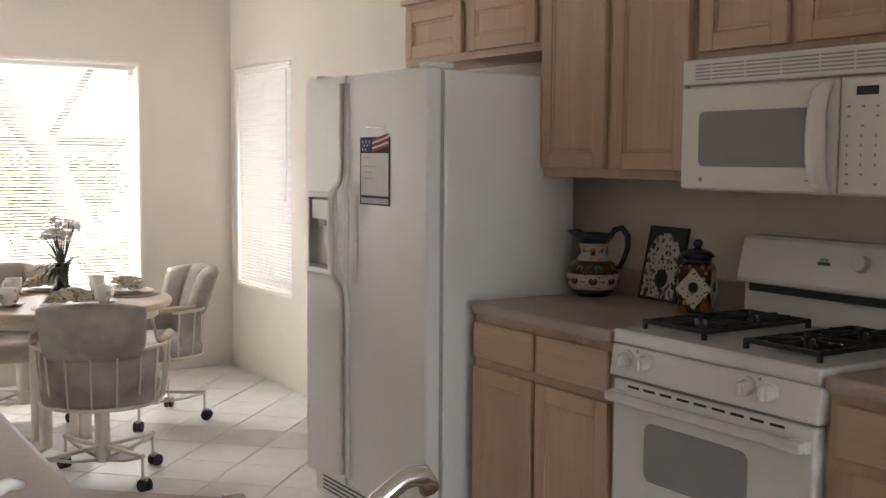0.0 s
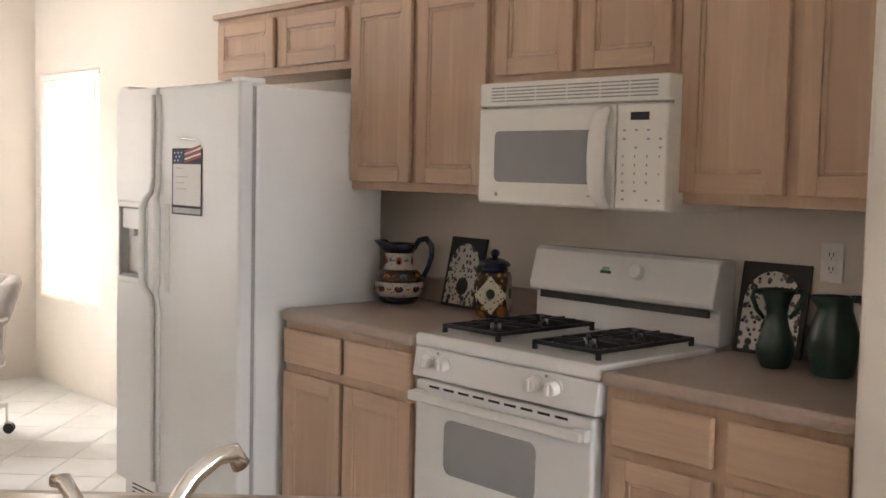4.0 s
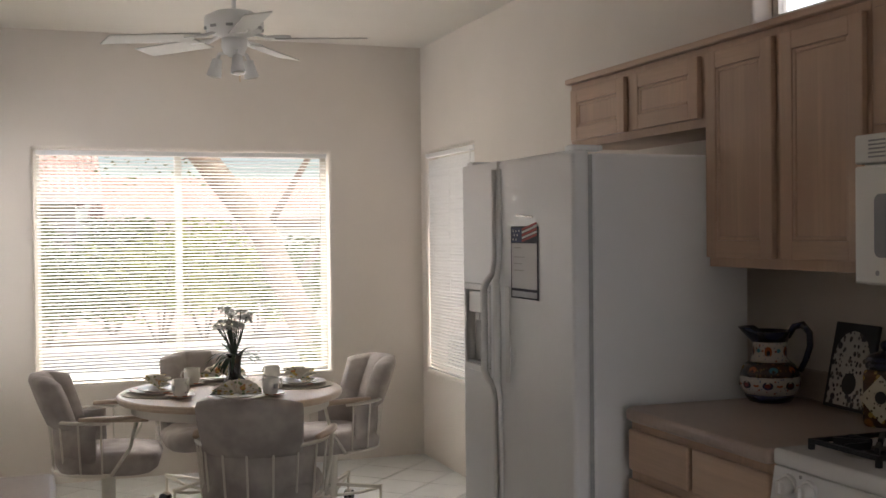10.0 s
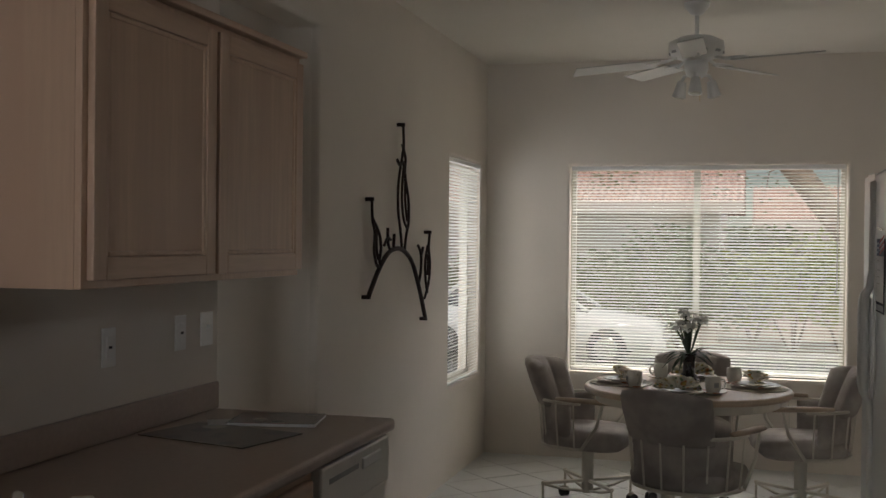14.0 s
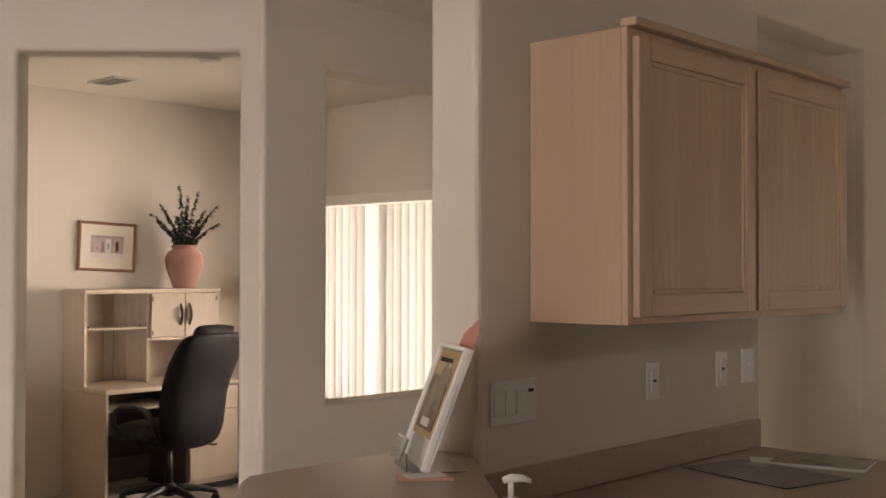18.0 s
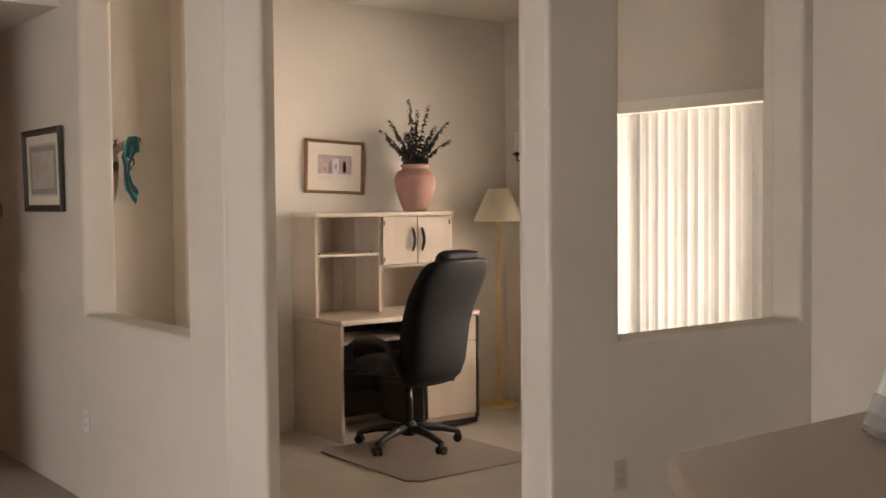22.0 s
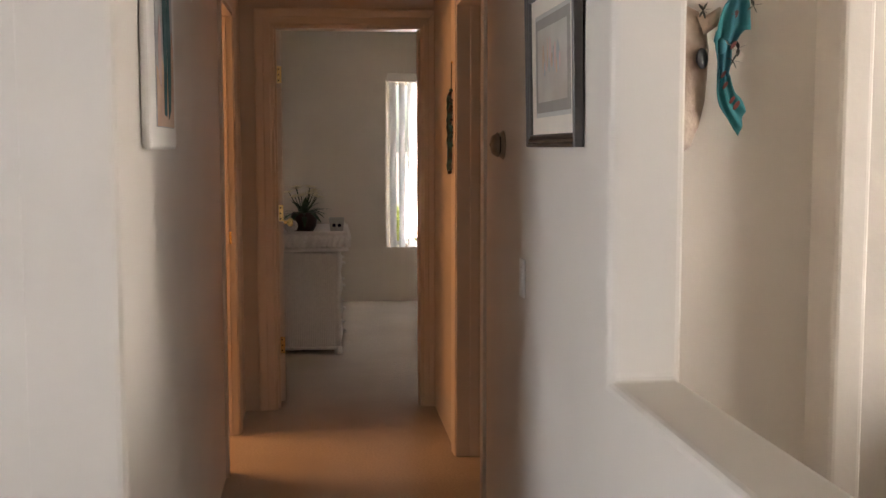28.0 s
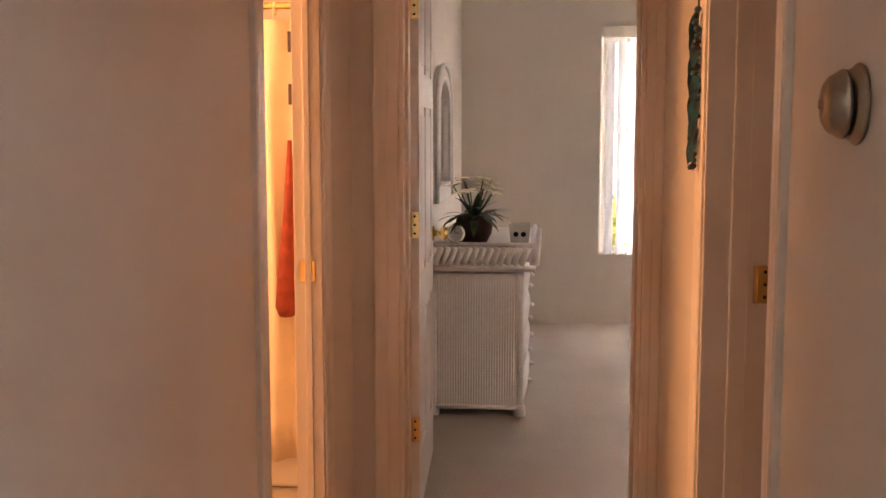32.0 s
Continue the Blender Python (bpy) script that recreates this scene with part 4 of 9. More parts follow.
M_NAVY = material("navy_glaze", (0.012, 0.014, 0.045), 0.2, var=0.3, scale=12, coat=0.5)
M_BAND = painted("painted_band", (0.50, 0.45, 0.38), [((0.30, 0.08, 0.04), 1.0), ((0.10, 0.14, 0.22), 1.6)], 46, 0.25, (0.16, 0.22))
M_BELLY = painted("painted_belly", (0.05, 0.025, 0.015), [((0.20, 0.08, 0.03), 1.0), ((0.30, 0.20, 0.06), 1.7)], 50, 0.25, (0.16, 0.22))
KZ = 0.936
jug = thing("painted_jug", "glazed jug with navy lip and painted flower bands on the worktop", "jug", pose(2.88, 3.335, KZ, 0, 0, 140) @ Matrix.Diagonal((0.9, 0.9, 0.97, 1.0)))
part("foot", lathe([(0.06, 0.0), (0.075, 0.004), (0.088, 0.022), (0.09, 0.03)], 32), M_NAVY, jug, smooth=True)
part("lower_band", lathe([(0.0905, 0.03), (0.103, 0.05), (0.107, 0.068), (0.106, 0.09)], 32), M_BAND, jug, smooth=True)
part("middle_band", lathe([(0.106, 0.0902), (0.101, 0.108), (0.088, 0.128), (0.074, 0.138)], 32), M_BELLY, jug, smooth=True)
part("upper_band", lathe([(0.073, 0.1382), (0.062, 0.15), (0.058, 0.17), (0.06, 0.19), (0.064, 0.204)], 32), M_BAND, jug, smooth=True)
bm = bmesh.new()
add_lathe(bm, [(0.0645, 0.2042), (0.07, 0.222), (0.078, 0.24), (0.074, 0.241), (0.06, 0.215), (0.05, 0.19)], 32)
for v in bm.verts:
    if v.co.x > 0.045 and v.co.z > 0.21:
        v.co.x += 0.035 * (v.co.x - 0.045) / 0.033
        v.co.z += 0.012
part("lip", bm, M_NAVY, jug, smooth=True)
part("handle", tube([(-0.062, 0, 0.22), (-0.085, 0, 0.255), (-0.115, 0, 0.262), (-0.138, 0, 0.235), (-0.14, 0, 0.19), (-0.125, 0, 0.145), (-0.105, 0, 0.105)], [0.012, 0.012, 0.013, 0.013, 0.012, 0.011, 0.010], 12), M_NAVY, jug, smooth=True)


def oval_mark(r, z, a, w, h, mt, tilt=0.0):
    """A flat painted oval on the jug's side."""
    bm = bmesh.new()
    add_cyl(bm, (0, 0, -0.004), (0, 0, 0.0012), 1.0, 1.0, 16)
    m = Matrix.Rotation(a, 4, "Z") @ Matrix.Translation((r, 0, z)) @ Matrix.Rotation(radians(90) - tilt, 4, "Y") @ Matrix.Diagonal((h, w, 1.0, 1.0))
    bmesh.ops.transform(bm, matrix=m, verts=bm.verts)
    part("painted_mark", bm, mt, jug)


G_YEL = material("yellow_glaze", (0.55, 0.36, 0.06), 0.25, var=0.1, scale=30, coat=0.4)
G_TEAL = material("teal_glaze", (0.07, 0.22, 0.26), 0.25, var=0.1, scale=30, coat=0.4)
G_RUST = material("rust_glaze", (0.34, 0.10, 0.03), 0.25, var=0.15, scale=30, coat=0.4)
G_OXB = material("oxblood_glaze", (0.14, 0.025, 0.02), 0.25, var=0.15, scale=30, coat=0.4)
for k in range(8):
    a = 2 * math.pi * k / 8
    oval_mark(0.105, 0.064, a, 0.019, 0.013, M_NAVY)
    oval_mark(0.1062, 0.064, a, 0.012, 0.007, G_OXB)
    oval_mark(0.105, 0.064, a + 0.39, 0.011, 0.005, G_RUST)
    oval_mark(0.0955, 0.114, a + 0.2, 0.016, 0.011, (G_YEL, G_RUST, G_TEAL, G_RUST)[k % 4], 0.5)
for k in range(5):
    a = 2 * math.pi * k / 5 + 0.3
    oval_mark(0.0585, 0.172, a, 0.013, 0.018, G_RUST)
    oval_mark(0.0597, 0.168, a, 0.006, 0.010, M_NAVY)
    oval_mark(0.0595, 0.176, a + 0.63, 0.007, 0.007, G_TEAL)

M_FIG = painted("figured_tile", (0.62, 0.60, 0.55), [((0.03, 0.03, 0.04), 1.0), ((0.12, 0.10, 0.09), 1.5), ((0.02, 0.02, 0.03), 2.1)], 26, 0.35, (0.26, 0.34))


def leaning_plaque(label, x, y, w, h, yaw, z=KZ, lean=12, arch=True, extra=None):
    """A dark tile that leans back; arched light picture on it."""
    t = thing("picture_plaque", label, "plaque", pose(x, y, z, 0, 0, yaw) @ pose(0, 0, 0, -lean, 0, 0))
    part("board", box(-w / 2, w / 2, 0, 0.012, 0, h), M_BLACK, t, bevel=0.003)
    bm = bmesh.new()
    pts = [(-w * 0.42, h * 0.04), (w * 0.42, h * 0.04), (w * 0.42, h * 0.55)]
    pts += [(w * 0.42 * math.cos(a), h * 0.55 + h * 0.36 * math.sin(a)) for a in [math.pi * k / 12 for k in range(1, 12)]] + [(-w * 0.42, h * 0.55)]
    vs = [bm.verts.new((px, -0.0015, pz)) for px, pz in pts]
    bm.faces.new(vs)
    gg = bmesh.ops.extrude_face_region(bm, geom=bm.faces[:])
    for v in gg["geom"]:
        if isinstance(v, bmesh.types.BMVert):
            v.co.y += 0.002
    part("picture", bm, M_FIG, t)
    if extra:
        extra(t, w, h)
    return t


def heart(t, w, h):
    part("dark_shape", cyl((0.01, -0.003, h * 0.30), (0.01, -0.001, h * 0.30), w * 0.16, n=20), M_BLACK, t)


leaning_plaque("dark plaque with a mottled white arched picture leaning on the wall", 2.985, 3.112, 0.21, 0.272, -90 - 4, extra=heart)
leaning_plaque("dark plaque with white marbled figures leaning behind the green vase", 2.985, 1.78, 0.22, 0.275, -90 + 3, lean=11, extra=heart)
jar = thing("lidded_jar", "square brown glazed jar with a diamond pattern and a dark lid", "jar", pose(2.90, 2.826, KZ, 0, 0, 32) @ Matrix.Diagonal((0.88, 0.88, 1.0, 1.0)))
M_JAR = painted("jar_glaze", (0.07, 0.028, 0.012), [((0.30, 0.11, 0.02), 1.0), ((0.45, 0.30, 0.08), 2.6)], 16)
part("body", box(-0.062, 0.062, -0.062, 0.062, 0.0, 0.165), M_JAR, jar, bevel=0.02, segs=4)
for a in (180, 90, 270):
    bm = bmesh.new()
    add_box(bm, -0.048, 0.048, -0.048, 0.048, -0.002, 0.002, pose(0, 0, 0, 0, 0, a) @ pose(0.0625, 0, 0.083, 0, 90, 0) @ pose(0, 0, 0, 0, 0, 45))
    part("diamond_panel", bm, painted("diamond_%d" % a, (0.62, 0.57, 0.44), [((0.10, 0.07, 0.03), 1.0)], 75, 0.3, (0.25, 0.3)), jar)
    bm = bmesh.new()
    add_cyl(bm, pose(0, 0, 0, 0, 0, a) @ Vector((0.064, 0, 0.088)), pose(0, 0, 0, 0, 0, a) @ Vector((0.067, 0, 0.088)), 0.018, n=20)
    part("oval_mark", bm, M_BLACK, jar)
part("neck", lathe([(0.052, 0.160), (0.055, 0.175), (0.05, 0.185)], 24), M_NAVY, jar, smooth=True)
lid = part("lid", lathe([(0.062, 0.184), (0.066, 0.190), (0.055, 0.202), (0.03, 0.212), (0.01, 0.216)], 28), M_NAVY, jar, smooth=True)
part("lid_knob", lathe([(0.009, 0.215), (0.018, 0.224), (0.02, 0.234), (0.012, 0.243), (0.003, 0.245)], 20), M_NAVY, lid, smooth=True)
M_TEAL = material("green_glaze", (0.012, 0.055, 0.04), 0.28, var=0.5, scale=10, coat=0.3, second=(0.02, 0.035, 0.03), second_scale=9)
gv = thing("green_vase", "dark green glazed vase with a flared mouth", "vase", pose(2.83, 1.655, KZ, 0, 0, 50) @ Matrix.Diagonal((0.8, 0.8, 0.97, 1.0)))
bm = lathe([(0.045, 0.0), (0.05, 0.006), (0.062, 0.03), (0.068, 0.05), (0.058, 0.085), (0.042, 0.12), (0.035, 0.15), (0.04, 0.18), (0.052, 0.205), (0.066, 0.222), (0.062, 0.223), (0.045, 0.2), (0.03, 0.17)], 28)
part("body", bm, M_TEAL, gv, smooth=True)
for s in (-1, 1):
    part("ear_handle", tube([(0, s * 0.055, 0.215), (0, s * 0.082, 0.218), (0, s * 0.088, 0.20), (0, s * 0.07, 0.165), (0, s * 0.045, 0.14)], [0.008, 0.009, 0.009, 0.008, 0.007], 8), M_TEAL, gv, smooth=True)
gj = thing("green_jug", "teal green glazed pitcher with a loop handle", "jug", pose(2.84, 1.49, KZ, 0, 0, 140) @ Matrix.Diagonal((0.9, 0.9, 1.0, 1.0)))
bm = lathe([(0.055, 0.0), (0.06, 0.006), (0.066, 0.03), (0.073, 0.075), (0.072, 0.11), (0.06, 0.15), (0.05, 0.178), (0.05, 0.198), (0.056, 0.212), (0.052, 0.213), (0.044, 0.195), (0.04, 0.17)], 28)
for v in bm.verts:
    if v.co.x > 0.03 and v.co.z > 0.185:
        v.co.x += 0.018
part("body", bm, M_TEAL, gj, smooth=True)
part("handle", tube([(-0.048, 0, 0.205), (-0.075, 0, 0.205), (-0.098, 0, 0.18), (-0.1, 0, 0.14), (-0.088, 0, 0.10), (-0.07, 0, 0.075)], [0.011, 0.012, 0.012, 0.011, 0.010, 0.009], 10), M_TEAL, gj, smooth=True)


# ---- wall plates ----
def plate(label, m, w, h, kind, cover=None, dark=None):
    """A wall plate in its own x and z, front towards -y."""
    t = thing("wall_plate", label, "outlet" if kind in ("outlet", "gfci") else "switch", m)
    part("cover", box(-w / 2, w / 2, -0.006, 0, -h / 2, h / 2), cover or M_WHITE, t, bevel=0.003)
    if kind == "outlet":
        for z in (-0.02, 0.02):
            o = part("socket", box(-0.016, 0.016, -0.0085, -0.005, z - 0.014, z + 0.014), cover or M_WHITE, t, bevel=0.003)
            for x in (-0.006, 0.006):
                part("slot", box(x - 0.0015, x + 0.0015, -0.0092, -0.008, z - 0.002, z + 0.008), dark or M_BLACK, o)
            part("slot", cyl((0, -0.0092, z - 0.008), (0, -0.008, z - 0.008), 0.0025, n=10), dark or M_BLACK, o)
    elif kind == "rocker":
        part("rocker", box(-0.016, 0.016, -0.0095, -0.005, -0.033, 0.033), M_WHITE, t, bevel=0.002)
    elif kind == "gfci":
        part("face", box(-0.016, 0.016, -0.009, -0.005, -0.033, 0.033), M_WHITE, t, bevel=0.002)
        part("button", box(-0.008, 0.008, -0.0105, -0.0085, -0.004, 0.004), M_BLACK, t)
    elif kind == "toggle":
        part("toggle", box(-0.005, 0.005, -0.018, -0.005, -0.002, 0.014), M_WHITE, t, bevel=0.002)
    elif kind == "multi":
        for x in (-0.067, -0.022, 0.022):
            part("rocker", box(x - 0.016, x + 0.016, -0.0095, -0.005, -0.033, 0.033), M_WHITE, t, bevel=0.002)
        part("dark_button", box(0.058, 0.076, -0.0095, -0.005, 0.022, 0.030), M_BLACK, t)
    return t


LW = pose(0.0, 0, 0, 0, 0, 90)
plate("white switch plate with three rockers and a dark button", pose(0.001, 1.93, 1.17, 0, 0, 90), 0.185, 0.115, "multi")
plate("white wall outlet over the worktop", pose(0.001, 2.593, 1.177, 0, 0, 90), 0.07, 0.115, "gfci")
plate("white wall outlet over the worktop", pose(0.001, 3.01, 1.187, 0, 0, 90), 0.07, 0.115, "gfci")
plate("white double switch over the worktop", pose(0.001, 3.19, 1.187, 0, 0, 90), 0.085, 0.115, "toggle")
plate("white wall outlet beside the green jugs", pose(3.049, 1.615, 1.22, 0, 0, -90), 0.07, 0.115, "outlet")
plate("pale wall outlet low on the dining wall", pose(3.049, 4.85, 0.40, 0, 0, -90), 0.07, 0.115, "outlet")
plate("pale wall outlet low on the kitchen wall", pose(0.001, 4.72, 0.40, 0, 0, 90), 0.07, 0.115, "outlet")
plate("pale wall outlet low on the hall wall", pose(-4.313, 1.764, 0.395), 0.07, 0.115, "outlet")
M_PLATE = material("cream_plate", (0.56, 0.50, 0.43), 0.5, var=0.03, scale=9)
M_SLOT = material("brown_slot", (0.22, 0.18, 0.15), 0.7, var=0.05, scale=9)
plate("cream wall outlet under the office opening", pose(-1.929, 2.96, 0.40, 0, 0, 90), 0.07, 0.115, "outlet", M_PLATE, M_SLOT)
plate("white rocker switch on the hall wall", pose(-5.315, 1.764, 1.015), 0.075, 0.118, "rocker")
plate("white switch on the nook wall", pose(-1.45, 4.194, 1.14), 0.115, 0.115, "gfci")


# ---- windows and blinds ----
M_ALU = material("window_frame_metal", (0.70, 0.67, 0.60), 0.4, 0.3, var=0.03, scale=6)


def window(name, label, m, w, h, mullion=None):
    """A framed window in its own x and z, set in the wall's depth (+y is outside)."""
    t = thing(name, label, "window", m)
    t["kind"] = "structure"
    f = 0.035
    for b in ((0, w, 0, f), (0, w, h - f, h), (0, f, f, h - f), (w - f, w, f, h - f)):
        part("window_frame", box(b[0], b[1], -0.02, 0.02, b[2], b[3]), M_ALU, t, bevel=0.003)
    cuts = [f] + ([mullion] if mullion else []) + [w - f]
    if mullion:
        part("mullion", box(mullion - 0.022, mullion + 0.022, -0.022, 0.018, f, h - f), M_ALU, t, bevel=0.003)
    for a, b in zip(cuts, cuts[1:]):
        g = part("pane", box(a, b, -0.002, 0.002, f, h - f), M_GLASS, t)
        g.visible_shadow = False
    return t


window("window_1", "wide sliding window behind mini blinds", pose(0.59, 7.46, 0.60), 1.82, 1.43, 0.86)
window("window_2", "side window behind closed mini blinds", pose(3.16, 7.275, 0.58, 0, 0, -90), 0.89, 1.45)
window("window_3", "side window behind mini blinds", pose(-0.11, 6.355, 0.58, 0, 0, 90), 0.835, 1.45)
window("window_4", "high narrow window over the cabinets", pose(3.16, 3.66, 2.235, 0, 0, -90), 1.54, 0.375)
window("window_5", "wide office window behind vertical blinds", pose(-4.60, 5.30, 0.56), 1.80, 1.48, 0.9)
window("window_6", "tall bedroom window behind vertical blinds", pose(-12.24, 1.755, 0.50, 0, 0, 90), 0.995, 1.51)
window("window_7", "small transom window high in the bedroom wall", pose(-12.24, 1.85, 2.44, 0, 0, 90), 0.90, 0.08)
window("window_8", "unseen living room window, placed for its daylight", pose(2.1, -4.28, 0.35, 0, 0, 180), 2.4, 1.85, 1.2)


def mini_blind(label, m, w, h, tilt, pitch=0.0205, mat=None):
    """Horizontal slats on cords under a head rail, in own x and z; room side is -y."""
    t = thing("mini_blind", label, "blind", m)
    part("head_rail", box(0.004, w - 0.004, -0.02, 0.012, h - 0.03, h - 0.002), M_WHITE, t, bevel=0.003)
    part("bottom_rail", box(0.006, w - 0.006, -0.013, 0.013, 0.004, 0.016), M_WHITE, t, bevel=0.003)
    me = bpy.data.meshes.new("slat")
    bm = bmesh.new()
    lo, hi = [], []
    for i in range(4):
        a = -0.0125 + 0.025 * i / 3
        c = 0.0025 * (1 - (a / 0.0125) ** 2)
        lo.append([bm.verts.new((x, a, c)) for x in (0.008, w - 0.008)])
        hi.append([bm.verts.new((x, a, c + 0.0005)) for x in (0.008, w - 0.008)])
    for r, up in ((lo, False), (hi, True)):
        for i in range(3):
            q = (r[i][0], r[i + 1][0], r[i + 1][1], r[i][1])
            bm.faces.new(q[::-1] if up else q)
    for i, j in ((0, 1), (3, -1)):
        bm.faces.new((lo[i][0], lo[i][1], hi[i][1], hi[i][0]))
    bm.to_mesh(me)
    bm.free()
    me.materials.append(mat or M_SLAT)
    n = int((h - 0.05) / pitch)
    for k in range(n):
        s = new("slat", me)
        s.parent = t
        s.matrix_basis = pose(0, 0, 0.03 + pitch * k, -tilt + 2.5 * math.sin(k * 1.7), 0, 0)
    for x in (0.12, w / 2, w - 0.12):
        part("cord", cyl((x, -0.012, 0.01), (x, -0.012, h - 0.03), 0.0009, n=6), M_WHITE, t)
    part("tilt_wand", cyl((w - 0.05, -0.024, h * 0.42), (w - 0.05, -0.022, h - 0.02), 0.004, n=8), M_WHITE, t)
    part("pull_tassel", lathe([(0.004, 0), (0.007, 0.005), (0.004, 0.03)], 10, (w - 0.06, -0.026, h * 0.40)), M_WHITE, t)
    return t


mini_blind("white mini blind, slats half open, over the wide dining window", pose(0.60, 7.375, 0.605), 1.80, 1.42, -19)
mini_blind("white mini blind, slats nearly closed, over the side window", pose(3.072, 7.268, 0.585, 0, 0, -90), 0.875, 1.44, 58, mat=M_SLATC)
mini_blind("white mini blind, slats half open, over the side window", pose(-0.022, 6.362, 0.585, 0, 0, 90), 0.82, 1.44, 24)


def vertical_blind(label, m, w, h, turn, n, split=None, mat=None):
    """Hanging fabric vanes under a valance, in own x and z; room side is -y."""
    t = thing("vertical_blind", label, "blind", m)
    part("valance", box(-0.01, w + 0.01, -0.045, 0.03, h, h + 0.075), M_TRIM, t, bevel=0.004)
    me = bpy.data.meshes.new("vane")
    bm = bmesh.new()
    cols = []
    for i in range(5):
        a = -0.0445 + 0.089 * i / 4
        cols.append([bm.verts.new((a, 0.013 * (1 - (a / 0.0445) ** 2), z)) for z in (0.0, h - 0.004)])
    back = [[bm.verts.new(v.co + Vector((0, 0.0008, 0))) for v in c] for c in cols]
    for r in (cols, back):
        for i in range(4):
            bm.faces.new((r[i][0], r[i + 1][0], r[i + 1][1], r[i][1]))
    bmesh.ops.recalc_face_normals(bm, faces=bm.faces)
    bm.to_mesh(me)
    bm.free()
    me.materials.append(mat or M_VANE)
    for k in range(n):
        s = new("vane", me)
        s.parent = t
        x = (k + 0.5) * w / n
        s.matrix_basis = pose(x, 0.0, 0.0, 0, 0, turn + 4 * math.sin(k * 2.1) + (18 if split and abs(x - split) < 0.06 else 0))
    return t


vertical_blind("cream fabric vertical blind, vanes nearly closed, over the office window", pose(-4.59, 5.165, 0.555), 1.78, 1.44, 63, 23, 0.62)
vertical_blind("white vertical blind, vanes nearly closed, over the bedroom window", pose(-12.10, 1.765, 0.49, 0, 0, 90), 0.98, 1.51, 44, 12, mat=M_VANEB)

# ---- dining table and chairs ----
M_TABLE = material("pale_oak_top", (0.50, 0.38, 0.27), 0.3, var=0.08, scale=10, stretch=(6, 0.5, 6), coat=0.25)
M_METAL = material("cream_painted_steel", (0.62, 0.58, 0.50), 0.4, 0.2, var=0.04, scale=8)
M_FAB = material("grey_beige_fabric", (0.43, 0.38, 0.34), 0.95, var=0.10, scale=14, bump=0.35, bump_scale=260, second=(0.30, 0.265, 0.24), second_scale=5, spec=0.15)
M_ARM = material("pale_wood_arm", (0.46, 0.35, 0.25), 0.4, var=0.08, scale=12)
TC = Vector((1.49, 5.66, 0))
table = thing("dining_table", "round pale wood dining table on a steel post pedestal", "table", pose(*TC))
part("tabletop", lathe([(0.50, 0.712), (0.528, 0.716), (0.535, 0.73), (0.533, 0.742), (0.525, 0.748), (0.0, 0.749)], 64), M_TABLE, table, smooth=False)
part("apron", lathe([(0.46, 0.665), (0.47, 0.667), (0.47, 0.712), (0.46, 0.713)], 48), M_METAL, table)
for a in (45, 135, 225, 315):
    x, y = 0.13 * math.cos(radians(a)), 0.13 * math.sin(radians(a))
    part("post", cyl((x, y, 0.05), (x, y, 0.67), 0.030, n=18), M_METAL, table, smooth=False)
    part("foot_bar", tube([(x, y, 0.055), (2.2 * x, 2.2 * y, 0.04), (2.9 * x, 2.9 * y, 0.018)], 0.018, 10), M_METAL, table)


def arc_cushion(r_in, thick, a0, a1, z0, z1, bulge=0.02, pleats=3, steps=30, lean=0.06, drop=0.0):
    """A padded panel bent round the sitter."""
    bm = bmesh.new()
    prof = [(0.12, 0.0), (0.5, -0.015), (0.88, 0.0), (1.0, 0.06), (1.03, 0.3), (1.04, 0.6), (1.0, 0.9), (0.85, 1.0), (0.5, 1.02), (0.15, 1.0), (0.0, 0.9), (-0.06, 0.6), (-0.05, 0.3), (0.0, 0.06)]
    rings = []
    for i in range(steps + 1):
        f = i / steps
        a = radians(a0 + (a1 - a0) * f)
        end = min(1.0, 8 * min(f, 1 - f) + 0.45)
        pl = abs(math.sin(math.pi * pleats * f)) ** 0.5 if 0 < f < 1 else 0.0
        zt = z1 - drop * (2 * f - 1) ** 2
        ring = []
        for u, w in prof:
            inner = (1 - u) * bulge * (pl - 0.3)
            z = z0 + (zt - z0) * (0.5 + (w - 0.5) * (0.94 + 0.06 * end))
            r = r_in + thick * (0.5 + (u - 0.5) * end) - inner + lean * (z - z0)
            ring.append(bm.verts.new((r * math.cos(a), r * math.sin(a), z)))
        rings.append(ring)
    for p, q in zip(rings, rings[1:]):
        for k in range(len(prof)):
            bm.faces.new((p[k], p[(k + 1) % len(prof)], q[(k + 1) % len(prof)], q[k]))
    bm.faces.new(rings[0][::-1])
    bm.faces.new(rings[-1])
    return bm


